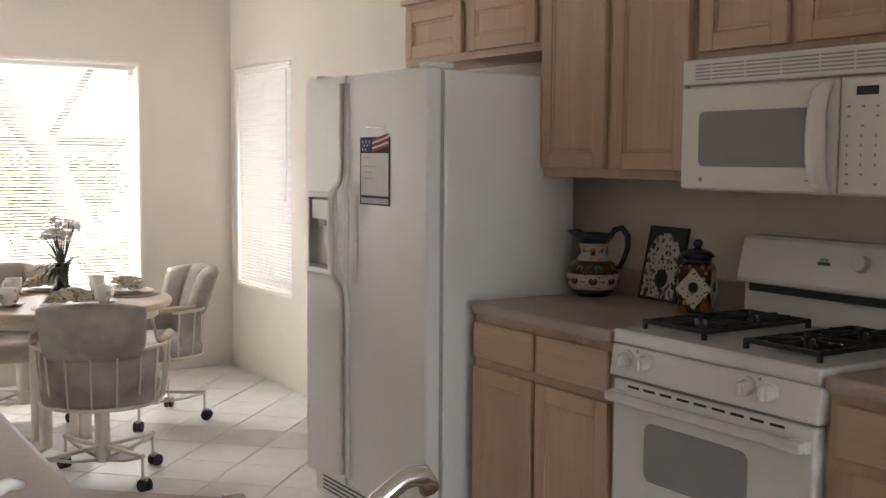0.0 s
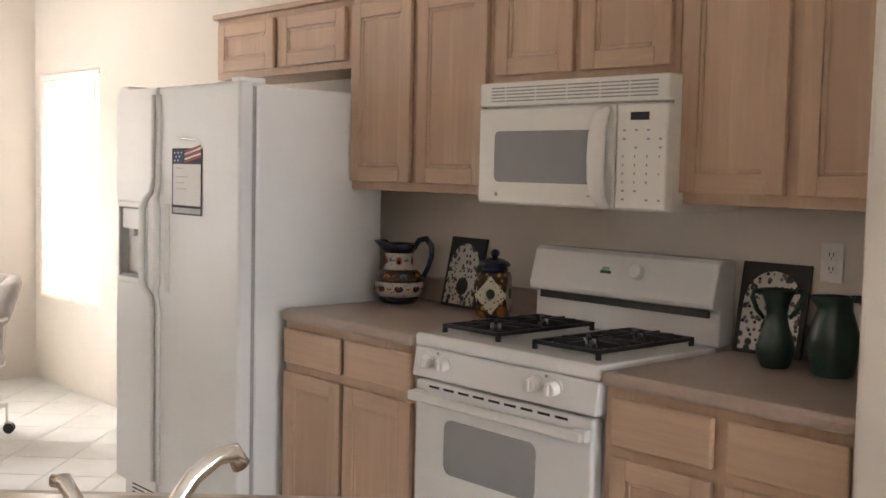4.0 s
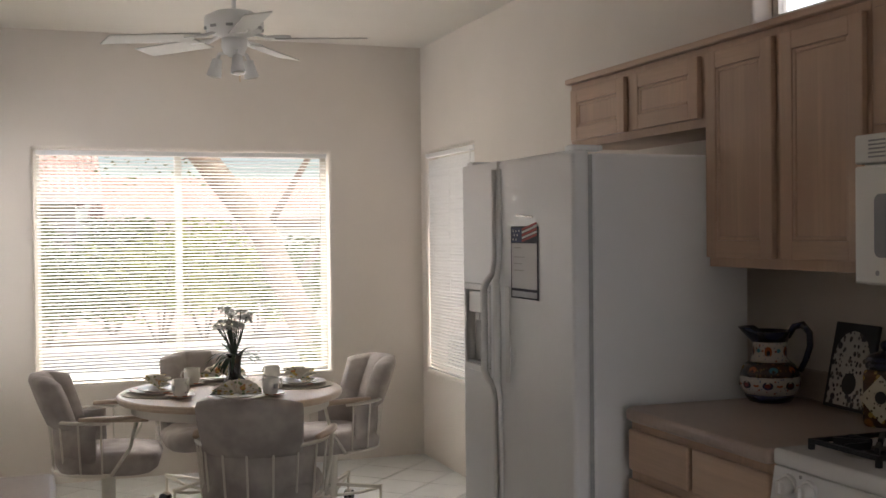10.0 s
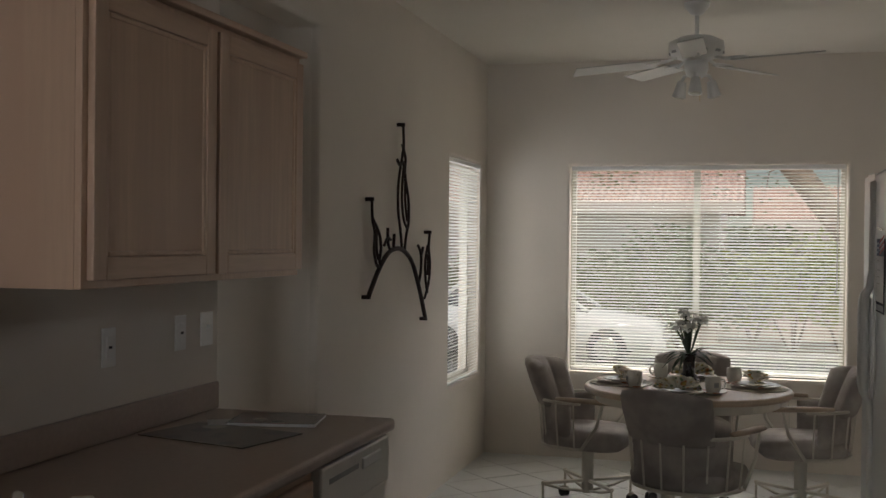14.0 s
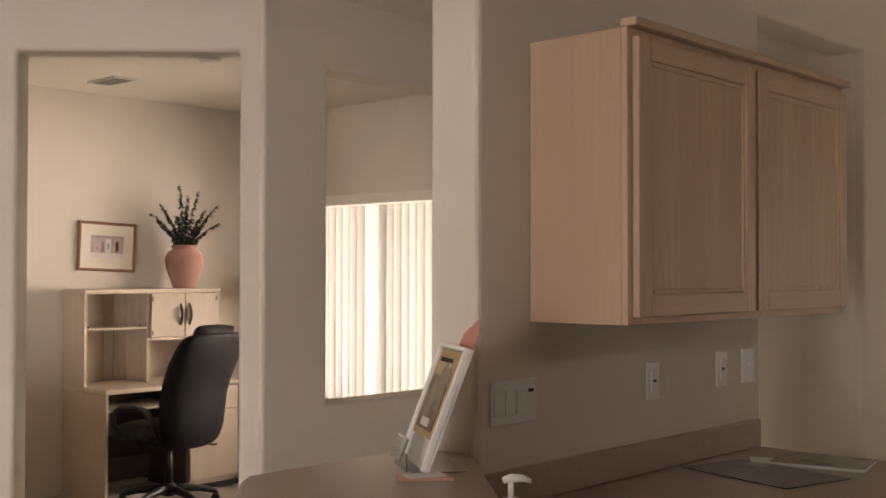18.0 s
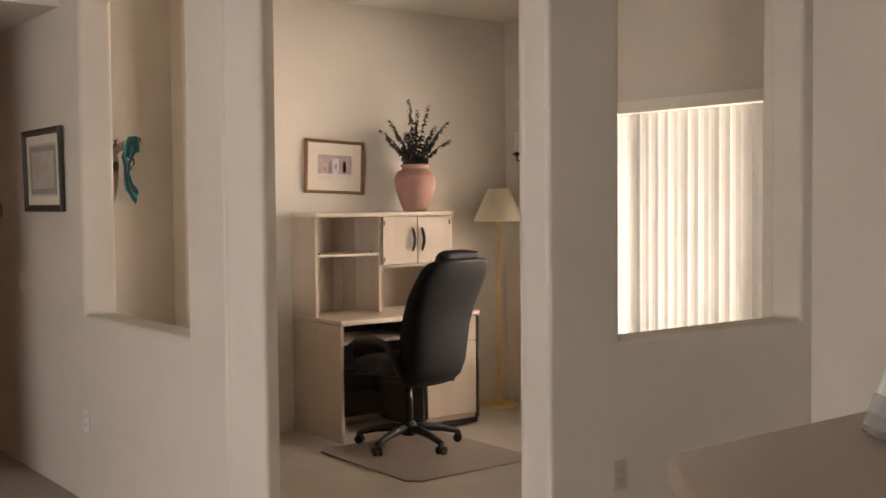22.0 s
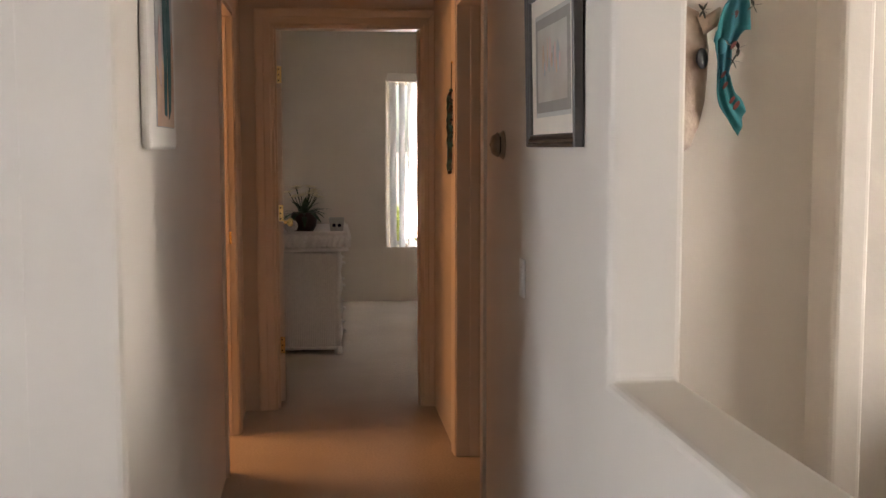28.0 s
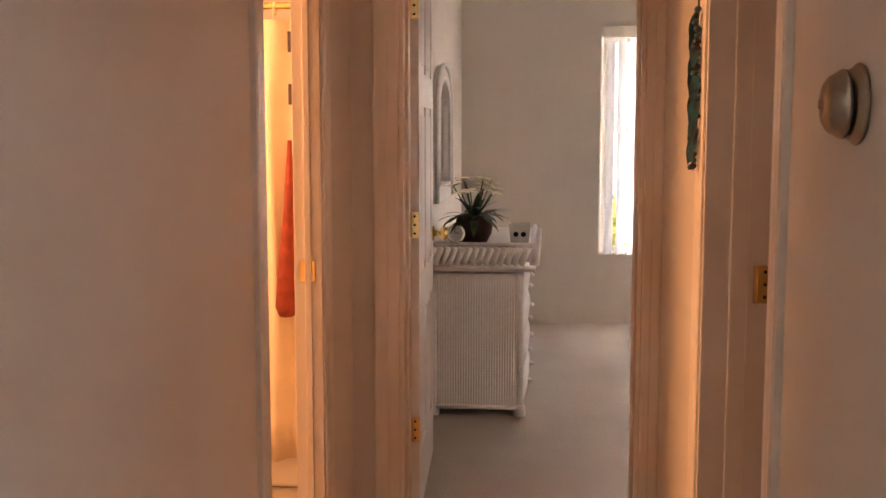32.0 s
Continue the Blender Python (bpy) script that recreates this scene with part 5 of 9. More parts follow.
def dining_chair(label, m):
    """A swivel armchair on casters; it faces its own +y."""
    t = thing("dining_chair", label, "chair", m, "chairs round the dining table")
    bm = bmesh.new()
    seat = ring_of(bm, -0.235, 0.235, -0.22, 0.25, 0.0, 0.11, 6)
    n = len(seat)
    bm.free()
    bm = bmesh.new()
    rr = [ring_of(bm, -0.20, 0.20, -0.19, 0.215, 0.352, 0.10), ring_of(bm, -0.232, 0.232, -0.215, 0.245, 0.375, 0.12), ring_of(bm, -0.24, 0.24, -0.22, 0.258, 0.415, 0.13), ring_of(bm, -0.225, 0.225, -0.21, 0.24, 0.448, 0.12), ring_of(bm, -0.16, 0.16, -0.15, 0.17, 0.468, 0.10)]
    skin(bm, rr)
    bm.faces.new(rr[0][::-1])
    part("seat", bm, M_FAB, t, smooth=True)
    bm = arc_cushion(0.195, 0.085, 215, 325, 0.58, 0.832, 0.034, 3, 36, 0.10, 0.03)
    for v in bm.verts:
        v.co.y -= 0.28 * (v.co.z - 0.58)
    part("backrest", bm, M_FAB, t, smooth=True)
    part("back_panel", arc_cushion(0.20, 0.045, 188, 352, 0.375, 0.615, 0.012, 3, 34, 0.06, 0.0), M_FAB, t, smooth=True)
    rail = lambda r, a0, a1, z, k=22: [(r * math.cos(radians(a0 + (a1 - a0) * i / k)), r * math.sin(radians(a0 + (a1 - a0) * i / k)), z) for i in range(k + 1)]
    part("lower_rail", tube(rail(0.258, 170, 370, 0.368), 0.009, 8), M_METAL, t, smooth=True)
    part("upper_rail", tube(rail(0.282, 172, 368, 0.620), 0.009, 8), M_METAL, t, smooth=True)
    for k in range(9):
        a = radians(180 + 180 * k / 8)
        part("spindle", cyl((0.258 * math.cos(a), 0.258 * math.sin(a), 0.368), (0.282 * math.cos(a), 0.282 * math.sin(a), 0.62), 0.005, n=8), M_METAL, t)
    for s in (-1, 1):
        part("front_post", tube([(s * 0.262, 0.04, 0.368), (s * 0.275, 0.13, 0.50), (s * 0.28, 0.16, 0.618)], 0.009, 8), M_METAL, t, smooth=True)
        bm = bmesh.new()
        add_tube(bm, [(s * 0.265, -0.10, 0.640), (s * 0.285, 0.0, 0.642), (s * 0.287, 0.12, 0.640), (s * 0.275, 0.215, 0.628)], [0.016, 0.022, 0.024, 0.018], 10)
        for v in bm.verts:
            v.co.z = 0.637 + (v.co.z - 0.637) * 0.65
        part("armrest", bm, M_ARM, t, smooth=True)
    part("seat_plate", lathe([(0.10, 0.335), (0.11, 0.34), (0.11, 0.356), (0.10, 0.358)], 20), M_METAL, t)
    part("column", lathe([(0.034, 0.085), (0.034, 0.34)], 18), M_METAL, t)
    for k in range(4):
        a = radians(45 + 90 * k)
        c, s_ = math.cos(a), math.sin(a)
        lg = part("leg", box(0.02, 0.285, -0.011, 0.011, 0.145, 0.162, pose(0, 0, 0, 0, 0, 45 + 90 * k)), M_METAL, t, bevel=0.003)
        part("leg_brace", tube([(0.03 * c, 0.03 * s_, 0.095), (0.16 * c, 0.16 * s_, 0.115), (0.28 * c, 0.28 * s_, 0.15)], 0.008, 8), M_METAL, lg, smooth=True)
        cs = part("caster", cyl((0.278 * c, 0.278 * s_, 0.05), (0.278 * c, 0.278 * s_, 0.165), 0.007, n=10), M_METAL, t)
        px, py = -s_, c
        for o in (-0.014, 0.014):
            part("wheel", cyl((0.29 * c + px * (o - 0.008), 0.29 * s_ + py * (o - 0.008), 0.028), (0.29 * c + px * (o + 0.008), 0.29 * s_ + py * (o + 0.008), 0.028), 0.028, n=18), M_BLACK, cs)
        part("wheel_hood", lathe([(0.02, 0.045), (0.022, 0.05), (0.014, 0.062), (0.004, 0.065)], 14, (0.285 * c, 0.285 * s_, 0)), M_NICKEL, cs, smooth=True)
    return t


ch = dining_chair("grey beige upholstered swivel chair on casters, its back to the kitchen", pose(1.53, 5.07, 0, 0, 0, -24))
for lab, x, y, a in (("grey beige upholstered swivel chair on casters beside the side window wall", 0.93, 5.97, -99), ("grey beige upholstered swivel chair on casters beside the fridge side", 2.08, 6.06, 101), ("grey beige upholstered swivel chair on casters before the wide window", 1.47, 6.42, 180)):
    tagged(copy_thing(ch, pose(x, y, 0, 0, 0, a)), lab)

# place settings
M_CHINA = material("cream_china", (0.72, 0.69, 0.62), 0.25, var=0.03, scale=8, coat=0.4)
M_RUST = painted("rust_rim_china", (0.62, 0.55, 0.44), [((0.45, 0.16, 0.06), 1.0)], 14, 0.3)
M_NAP = painted("flower_napkin", (0.66, 0.60, 0.48), [((0.50, 0.20, 0.06), 1.0), ((0.52, 0.38, 0.10), 1.3), ((0.20, 0.25, 0.12), 1.7)], 24, 0.9, (0.24, 0.34))
M_MAT = material("placemat_weave", (0.50, 0.46, 0.36), 0.9, var=0.15, scale=50, bump=0.5, bump_scale=200)


def place_setting(a, seed):
    random.seed(seed)
    c = TC + Vector((0.345 * math.cos(radians(a)), 0.345 * math.sin(radians(a)), 0.7495))
    pm = thing("placemat", "round woven placemat on the dining table", "placemat", Matrix.Translation(c), "place settings")
    part("weave", lathe([(0.165, 0.0), (0.168, 0.002), (0.165, 0.004), (0.0, 0.0042)], 40), M_MAT, pm)
    pl = thing("plate", "cream china plate with a rust coloured rim", "plate", Matrix.Translation(c + Vector((0, 0, 0.0045))), "place settings")
    part("plate", lathe([(0.07, 0.0), (0.09, 0.003), (0.13, 0.014), (0.129, 0.017), (0.088, 0.007), (0.0, 0.005)], 40), M_RUST, pl, smooth=True)
    sp2 = thing("side_plate", "small cream plate stacked on the dinner plate", "plate", Matrix.Translation(c + Vector((0, 0, 0.0175))), "place settings")
    part("plate", lathe([(0.05, -0.007), (0.06, -0.004), (0.095, 0.006), (0.094, 0.009), (0.06, 0.0), (0.0, -0.002)], 36), M_CHINA, sp2, smooth=True)
    nk = thing("napkin", "folded flower print napkin standing on the plate", "napkin", Matrix.Translation(c + Vector((0, 0, 0.018))) @ pose(0, 0, 0, 0, 0, a + 90) @ Matrix.Diagonal((1.15, 1.9, 0.95, 1.0)), "place settings")
    bm = bmesh.new()
    rows = []
    for i in range(7):
        f = i / 6
        row = []
        for k in range(25):
            th = math.pi * k / 24
            r = 0.012 + 0.085 * f
            fold = 0.014 * f * math.sin(k * 1.9) + 0.006 * random.uniform(-1, 1) * f
            row.append(bm.verts.new((r * math.cos(th) * 1.05, fold + 0.02 * f * math.sin(th * 2), 0.006 + r * math.sin(th) * 0.75)))
        rows.append(row)
    for p, q in zip(rows, rows[1:]):
        for k in range(24):
            bm.faces.new((p[k], p[k + 1], q[k + 1], q[k]))
    nb = part("cloth", bm, M_NAP, nk, smooth=True)
    so = nb.modifiers.new("cloth", "SOLIDIFY")
    so.thickness = 0.003
    d = radians(a + 62)
    cc = TC + Vector((0.30 * math.cos(radians(a + 33)), 0.30 * math.sin(radians(a + 33)), 0.7495))
    su = thing("saucer", "small cream saucer under the cup", "saucer", Matrix.Translation(cc), "place settings")
    part("saucer", lathe([(0.03, 0.0), (0.045, 0.003), (0.07, 0.012), (0.069, 0.015), (0.04, 0.006), (0.0, 0.005)], 30), M_RUST, su, smooth=True)
    cu = thing("cup", "pale grey china cup with a dark leaf mark", "cup", Matrix.Translation(cc + Vector((0, 0, 0.0065))) @ pose(0, 0, 0, 0, 0, a + 120), "place settings")
    part("bowl", lathe([(0.026, 0.0), (0.032, 0.003), (0.039, 0.03), (0.040, 0.078), (0.0375, 0.078), (0.036, 0.03), (0.028, 0.008), (0.0, 0.006)], 28), M_CHINA, cu, smooth=True)
    part("handle", tube([(0.037, 0, 0.065), (0.058, 0, 0.066), (0.066, 0, 0.045), (0.058, 0, 0.022), (0.037, 0, 0.018)], 0.0045, 8), M_CHINA, cu, smooth=True)
    part("mark", box(-0.012, 0.012, -0.0415, -0.039, 0.028, 0.052), M_SEAM, cu, bevel=0.001)


for i, a in enumerate((-95, 5, 88, 178)):
    place_setting(a, 10 + i)

# flowers on the table
fv = thing("flower_vase", "dark vase with white lilies and long leaves on the dining table", "vase", pose(1.50, 5.62, 0.7495))
part("vase", lathe([(0.05, 0.0), (0.058, 0.006), (0.06, 0.03), (0.05, 0.055), (0.032, 0.075), (0.03, 0.12), (0.036, 0.165), (0.04, 0.175), (0.034, 0.174), (0.026, 0.14)], 26), material("dark_vase", (0.03, 0.022, 0.02), 0.25, var=0.3, scale=12, coat=0.4), fv, smooth=True)
M_LEAF = material("dark_leaf", (0.035, 0.06, 0.03), 0.5, var=0.35, scale=12)
M_PETAL = translucent("white_petal", (0.80, 0.79, 0.74), 0.3)
random.seed(3)


def add_blade(bm, p, d, length, width, curl, n=7, up=Vector((0, 0, 1))):
    """A long leaf that arches over."""
    d = Vector(d).normalized()
    side = d.cross(up)
    side = side.normalized() if side.length > 1e-3 else Vector((1, 0, 0))
    pts, rows = Vector(p), []
    for i in range(n + 1):
        f = i / n
        w = width * math.sin(math.pi * min(1.0, 0.12 + 0.88 * f)) * 0.5 + 0.0006
        rows.append((bm.verts.new(pts - side * w), bm.verts.new(pts + up * (-0.12 * w)), bm.verts.new(pts + side * w)))
        d = (d - up * curl / n).normalized()
        pts = pts + d * (length / n)
    for a, b in zip(rows, rows[1:]):
        bm.faces.new((a[0], a[1], b[1], b[0]))
        bm.faces.new((a[1], a[2], b[2], b[1]))


for k in range(26):
    a = random.uniform(0, 2 * math.pi)
    bm = bmesh.new()
    add_blade(bm, (0.01 * math.cos(a), 0.01 * math.sin(a), 0.16), (math.cos(a), math.sin(a), random.uniform(0.25, 1.1)), random.uniform(0.13, 0.20), 0.017, random.uniform(0.8, 1.8))
    part("leaf", bm, M_LEAF, fv)
heads = []
for k in range(26):
    a = random.uniform(0, 2 * math.pi)
    r = random.uniform(0.015, 0.10)
    tip = Vector((r * math.cos(a), r * math.sin(a), random.uniform(0.29, 0.41)))
    part("stem", tube([(0, 0, 0.15), (tip.x * 0.45, tip.y * 0.45, 0.24), tip], 0.0025, 6), M_LEAF, fv)
    heads.append((tip, a))
for tip, a in heads:
    bm = bmesh.new()
    for j in range(6):
        b = a + j * math.pi / 3
        add_blade(bm, tip, (math.cos(b), math.sin(b), random.uniform(0.5, 1.1)), random.uniform(0.040, 0.058), 0.027, 1.5, 4)
    part("flower", bm, M_PETAL, fv)

# ---- ceiling fan ----
fan = thing("ceiling_fan", "white five blade ceiling fan with three spot lamps", "ceiling fan", pose(1.52, 5.62, 0))
part("canopy", lathe([(0.065, H_CEIL), (0.065, H_CEIL - 0.02), (0.03, H_CEIL - 0.06), (0.013, H_CEIL - 0.065)], 24), M_WHITE, fan, smooth=True)
part("downrod", cyl((0, 0, 2.56), (0, 0, H_CEIL - 0.05), 0.011), M_WHITE, fan)
part("motor", lathe([(0.03, 2.575), (0.09, 2.565), (0.138, 2.54), (0.142, 2.50), (0.125, 2.465), (0.07, 2.45), (0.06, 2.44)], 36), M_WHITE, fan, smooth=True)
for k in range(10):
    a = radians(36 * k)
    part("motor_vent", box(0.118, 0.1405, -0.016, 0.016, 2.478, 2.490, pose(0, 0, 0, 0, 0, 36 * k)), M_SEAM, fan)
part("switch_housing", lathe([(0.06, 2.445), (0.062, 2.40), (0.05, 2.37), (0.03, 2.355), (0.005, 2.35)], 28), M_WHITE, fan, smooth=True)
M_BLADE = material("fan_blade", (0.52, 0.50, 0.46), 0.45, var=0.03, scale=6)
for k in range(5):
    rot = pose(0, 0, 0, 0, 0, 54 + 72 * k)
    if k == 2:
        # this blade has warped and hangs lower
        rot = rot @ pose(0.10, 0, 2.44) @ Matrix.Rotation(radians(7), 4, "Y") @ pose(-0.10, 0, -2.44)
    bl = part("blade", box(0.20, 0.64, -0.062, 0.062, 2.435, 2.442, rot @ pose(0, 0, 2.4385, 10, 0, 0) @ pose(0, 0, -2.4385)), M_BLADE, fan, bevel=0.003)
    bm = bmesh.new()
    add_tube(bm, [rot @ Vector(p) for p in ((0.10, 0, 2.462), (0.15, 0, 2.446), (0.21, 0.025, 2.443), (0.27, 0.02, 2.444))], 0.009, 8)
    add_tube(bm, [rot @ Vector(p) for p in ((0.15, 0, 2.446), (0.21, -0.025, 2.443), (0.27, -0.02, 2.444))], 0.008, 8)
    part("blade_iron", bm, M_WHITE, bl, smooth=True)
for k in range(3):
    a = radians(30 + 120 * k)
    c, s = math.cos(a), math.sin(a)
    ar = part("lamp_arm", tube([(0.03 * c, 0.03 * s, 2.375), (0.075 * c, 0.075 * s, 2.37), (0.088 * c, 0.088 * s, 2.345)], 0.009, 8), M_WHITE, fan, smooth=True)
    bm = bmesh.new()
    add_cyl(bm, (0.086 * c, 0.086 * s, 2.345), (0.105 * c, 0.105 * s, 2.262), 0.022, 0.036, 20)
    part("spot_shade", bm, M_WHITE, ar, smooth=False)
    bm = bmesh.new()
    add_cyl(bm, (0.105 * c, 0.105 * s, 2.2625), (0.1065 * c, 0.1065 * s, 2.256), 0.031, 0.02, 18)
    part("bulb", bm, M_CHINA, ar, smooth=True)
part("pull_chain", cyl((0.02, -0.03, 2.23), (0.02, -0.03, 2.36), 0.0015, n=6), M_BRASS, fan)

# ---- metal wall sculpture ----
M_RUSTM = material("rusty_dark_metal", (0.035, 0.020, 0.016), 0.55, 0.6, var=0.5, scale=14, bump=0.2)
sc = thing("wall_sculpture", "dark twisted metal sculpture of a cactus group on the wall", "wall sculpture", pose(0.035, 0, 0, 0, 0, 0))
# heights on the wall by (y, z)
def bent(name, pts, r=0.0075):
    fine = []
    P = [Vector((0, 4.76 + (a - 4.76) * 0.945, b)) for a, b in pts]
    for i in range(len(P) - 1):
        p0, p1, p2, p3 = P[max(i - 1, 0)], P[i], P[i + 1], P[min(i + 2, len(P) - 1)]
        for k in range(6):
            u = k / 6
            fine.append(0.5 * (2 * p1 + (p2 - p0) * u + (2 * p0 - 5 * p1 + 4 * p2 - p3) * u * u + (3 * p1 - 3 * p2 + p3 - p0) * u ** 3))
    fine.append(P[-1])
    part(name, tube(fine, r, 8), M_RUSTM, sc, smooth=True)


bent("arch", [(4.76, 1.225), (4.93, 1.36), (5.10, 1.44), (5.30, 1.45), (5.50, 1.38), (5.66, 1.22), (5.78, 1.06)], 0.012)
bent("tall_stem", [(5.31, 2.10), (5.325, 2.0), (5.30, 1.94), (5.24, 1.80), (5.235, 1.66), (5.28, 1.55), (5.31, 1.455)])
bent("tall_stem", [(5.30, 2.0), (5.36, 1.93), (5.35, 1.85), (5.42, 1.72), (5.43, 1.60), (5.39, 1.53), (5.36, 1.45)])
bent("tall_rib", [(5.33, 1.90), (5.30, 1.75), (5.33, 1.62), (5.40, 1.56)], 0.007)
bent("tall_rib", [(5.36, 1.85), (5.36, 1.72), (5.40, 1.60)], 0.007)
bent("tip_fork", [(5.21, 1.915), (5.26, 1.89), (5.30, 1.91), (5.33, 1.895)], 0.008)
bent("left_stem", [(4.80, 1.69), (4.81, 1.60), (4.85, 1.53), (4.84, 1.45), (4.88, 1.38), (4.93, 1.36)])
bent("left_stem", [(4.82, 1.60), (4.92, 1.53), (4.95, 1.46), (4.93, 1.40), (4.95, 1.36)])
bent("left_rib", [(4.88, 1.55), (4.88, 1.46), (4.91, 1.40)], 0.007)
bent("twig", [(5.06, 1.56), (5.07, 1.48), (5.12, 1.44)], 0.008)
bent("twig", [(5.00, 1.47), (5.06, 1.51), (5.11, 1.50)], 0.007)
bent("twig", [(5.17, 1.53), (5.16, 1.45)], 0.008)
bent("right_stem", [(5.86, 1.54), (5.84, 1.46), (5.87, 1.36), (5.84, 1.25), (5.76, 1.17)])
bent("right_stem", [(5.82, 1.47), (5.77, 1.38), (5.78, 1.28), (5.82, 1.20)])
bent("right_rib", [(5.83, 1.42), (5.82, 1.30)], 0.007)
bent("twig", [(5.62, 1.47), (5.68, 1.42), (5.68, 1.33), (5.64, 1.26)], 0.008)
bent("twig", [(5.72, 1.46), (5.68, 1.41)], 0.008)
for yy, zz in ((5.31, 2.105), (4.80, 1.695), (5.86, 1.545), (4.76, 1.222), (5.785, 1.055)):
    part("wall_pin", box(-0.034, 0.010, 4.76 + (yy - 4.76) * 0.945 - 0.008, 4.76 + (yy - 4.76) * 0.945 + 0.008, zz - 0.010, zz + 0.010), M_RUSTM, sc, bevel=0.003)

# ---- printed matter on the worktop ----
mg = thing("magazine", "glossy folded magazine lying on the worktop", "magazine", pose(0.33, 3.06, 0.9065, 0, 0, 12))
part("page_block", box(-0.14, 0.14, -0.105, 0.105, 0, 0.010), M_PAPER, mg, bevel=0.002)
part("cover", box(-0.141, 0.141, -0.106, 0.106, 0.0102, 0.0112), painted("magazine_cover", (0.05, 0.04, 0.045), [((0.30, 0.06, 0.05), 1.0), ((0.35, 0.33, 0.30), 1.5)], 9, 0.25), mg)
mg2 = thing("brochure", "dark glossy brochure lying open on the worktop", "brochure", pose(0.27, 2.78, 0.9065, 0, 0, -14))
part("sheet", box(-0.20, 0.20, -0.14, 0.14, 0, 0.003), painted("brochure_print", (0.10, 0.085, 0.075), [((0.30, 0.27, 0.24), 1.0), ((0.04, 0.04, 0.05), 1.4)], 7, 0.3), mg2)
mg3 = thing("letter", "small white paper slipped between the magazines", "paper", pose(0.20, 2.98, 0.910, 0, 0, 30))
part("sheet", box(-0.07, 0.07, -0.05, 0.05, 0, 0.002), M_PAPER, mg3)

# brochure stand on the bar
bk = thing("book_stand", "clear stand with a yellow covered booklet on the bar top", "book stand", pose(0.01, 1.555, 1.051, 0, 0, -32))
M_ACR = material("clear_acrylic", (0.75, 0.75, 0.74), 0.08, transmission=0.8, var=0.02)
lean = pose(0, 0, 0, -21, 0, 0)
part("foot", box(-0.10, 0.10, -0.02, 0.10, 0, 0.004), M_ACR, bk)
part("back_plate", box(-0.11, 0.11, 0.004, 0.010, 0.004, 0.30, lean), M_WHITE, bk, bevel=0.002)
for x in (-0.106, 0.106):
    part("side_rim", box(x - 0.006, x + 0.006, -0.013, 0.0035, 0.006, 0.30, lean), M_WHITE, bk, bevel=0.003)
part("top_rim", box(-0.0995, 0.0995, -0.013, 0.0035, 0.289, 0.30, lean), M_WHITE, bk, bevel=0.003)
part("card_holder", box(-0.05, 0.05, -0.05, -0.044, 0.004, 0.06, lean), M_ACR, bk, bevel=0.002)
part("lip", box(-0.06, 0.06, -0.030, -0.027, 0.0, 0.04), M_ACR, bk)
bkl = part("booklet", box(-0.095, 0.095, -0.006, 0.002, 0.075, 0.286, lean), material("yellow_cover", (0.50, 0.32, 0.14), 0.35, var=0.06, scale=9), bk)
part("cover_photo", cyl(lean @ Vector((0.02, -0.0082, 0.212)), lean @ Vector((0.02, -0.0074, 0.212)), 0.045, n=28), painted("photo_print", (0.16, 0.12, 0.08), [((0.40, 0.36, 0.30), 1.0), ((0.05, 0.05, 0.05), 1.3)], 14, 0.3), bkl)
part("title_bar", box(-0.045, 0.02, -0.0085, -0.0072, 0.098, 0.118, lean), M_PAPER, bkl)
part("cover_photo", box(-0.082, 0.06, -0.0071, -0.006, 0.09, 0.222, lean), material("photo_brown", (0.10, 0.065, 0.045), 0.35, var=0.5, scale=22, second=(0.30, 0.25, 0.20), second_scale=14), bkl)
part("title_bar", box(-0.07, 0.03, -0.0075, -0.006, 0.255, 0.266, lean), M_INK, bkl)
part("tucked_card", slab([(-0.035, 0.20), (0.085, 0.20), (0.10, 0.335), (0.065, 0.375), (-0.02, 0.335)], 0, 0.0016, lean @ pose(0, 0.0115, 0, 90, 0, 0)), material("salmon_paper", (0.62, 0.28, 0.22), 0.7, var=0.05, scale=9), bk, "salmon pink card")
cs2 = thing("business_cards", "small stack of pink and white cards on the bar top", "cards", pose(0.13, 1.47, 1.051, 0, 0, 50))
part("bottom_card", box(-0.06, 0.06, -0.03, 0.03, 0, 0.006), material("pink_card", (0.60, 0.32, 0.27), 0.7, var=0.05, scale=9), cs2)
part("top_card", box(-0.045, 0.045, -0.025, 0.025, 0.0065, 0.008, pose(0, 0, 0, 0, 0, 12)), M_PAPER, cs2)


# ---- office ----
M_LAM = material("desk_laminate", (0.50, 0.41, 0.325), 0.42, var=0.035, scale=5, stretch=(6, 6, 0.5), second=(0.47, 0.38, 0.30), second_scale=2.0)
M_LAMTOP = material("desk_top_laminate", (0.55, 0.465, 0.375), 0.34, var=0.03, scale=6, stretch=(6, 0.5, 6))
# boards inside the desk's knee space, much darker than its outer panels
M_LAMD = material("dark_knee_space_board", (0.07, 0.058, 0.048), 0.6, var=0.1, scale=6)
M_LEATHER = material("black_leather", (0.006, 0.006, 0.008), 0.5, var=0.25, scale=14, bump=0.35, bump_scale=160, spec=0.25)
M_TERRA = material("pink_terracotta", (0.40, 0.205, 0.165), 0.7, var=0.10, scale=5, bump=0.15, bump_scale=90, second=(0.46, 0.26, 0.215), second_scale=3.5)
M_EUC = material("dried_eucalyptus", (0.05, 0.05, 0.04), 0.75, var=0.4, scale=30)
M_FRAMEB = material("walnut_frame", (0.26, 0.12, 0.055), 0.4, var=0.2, scale=8, stretch=(6, 6, 6), bump=0.08)
M_FRAMED = material("dark_grey_frame", (0.042, 0.034, 0.028), 0.42, var=0.35, scale=9, bump=0.15, bump_scale=70)
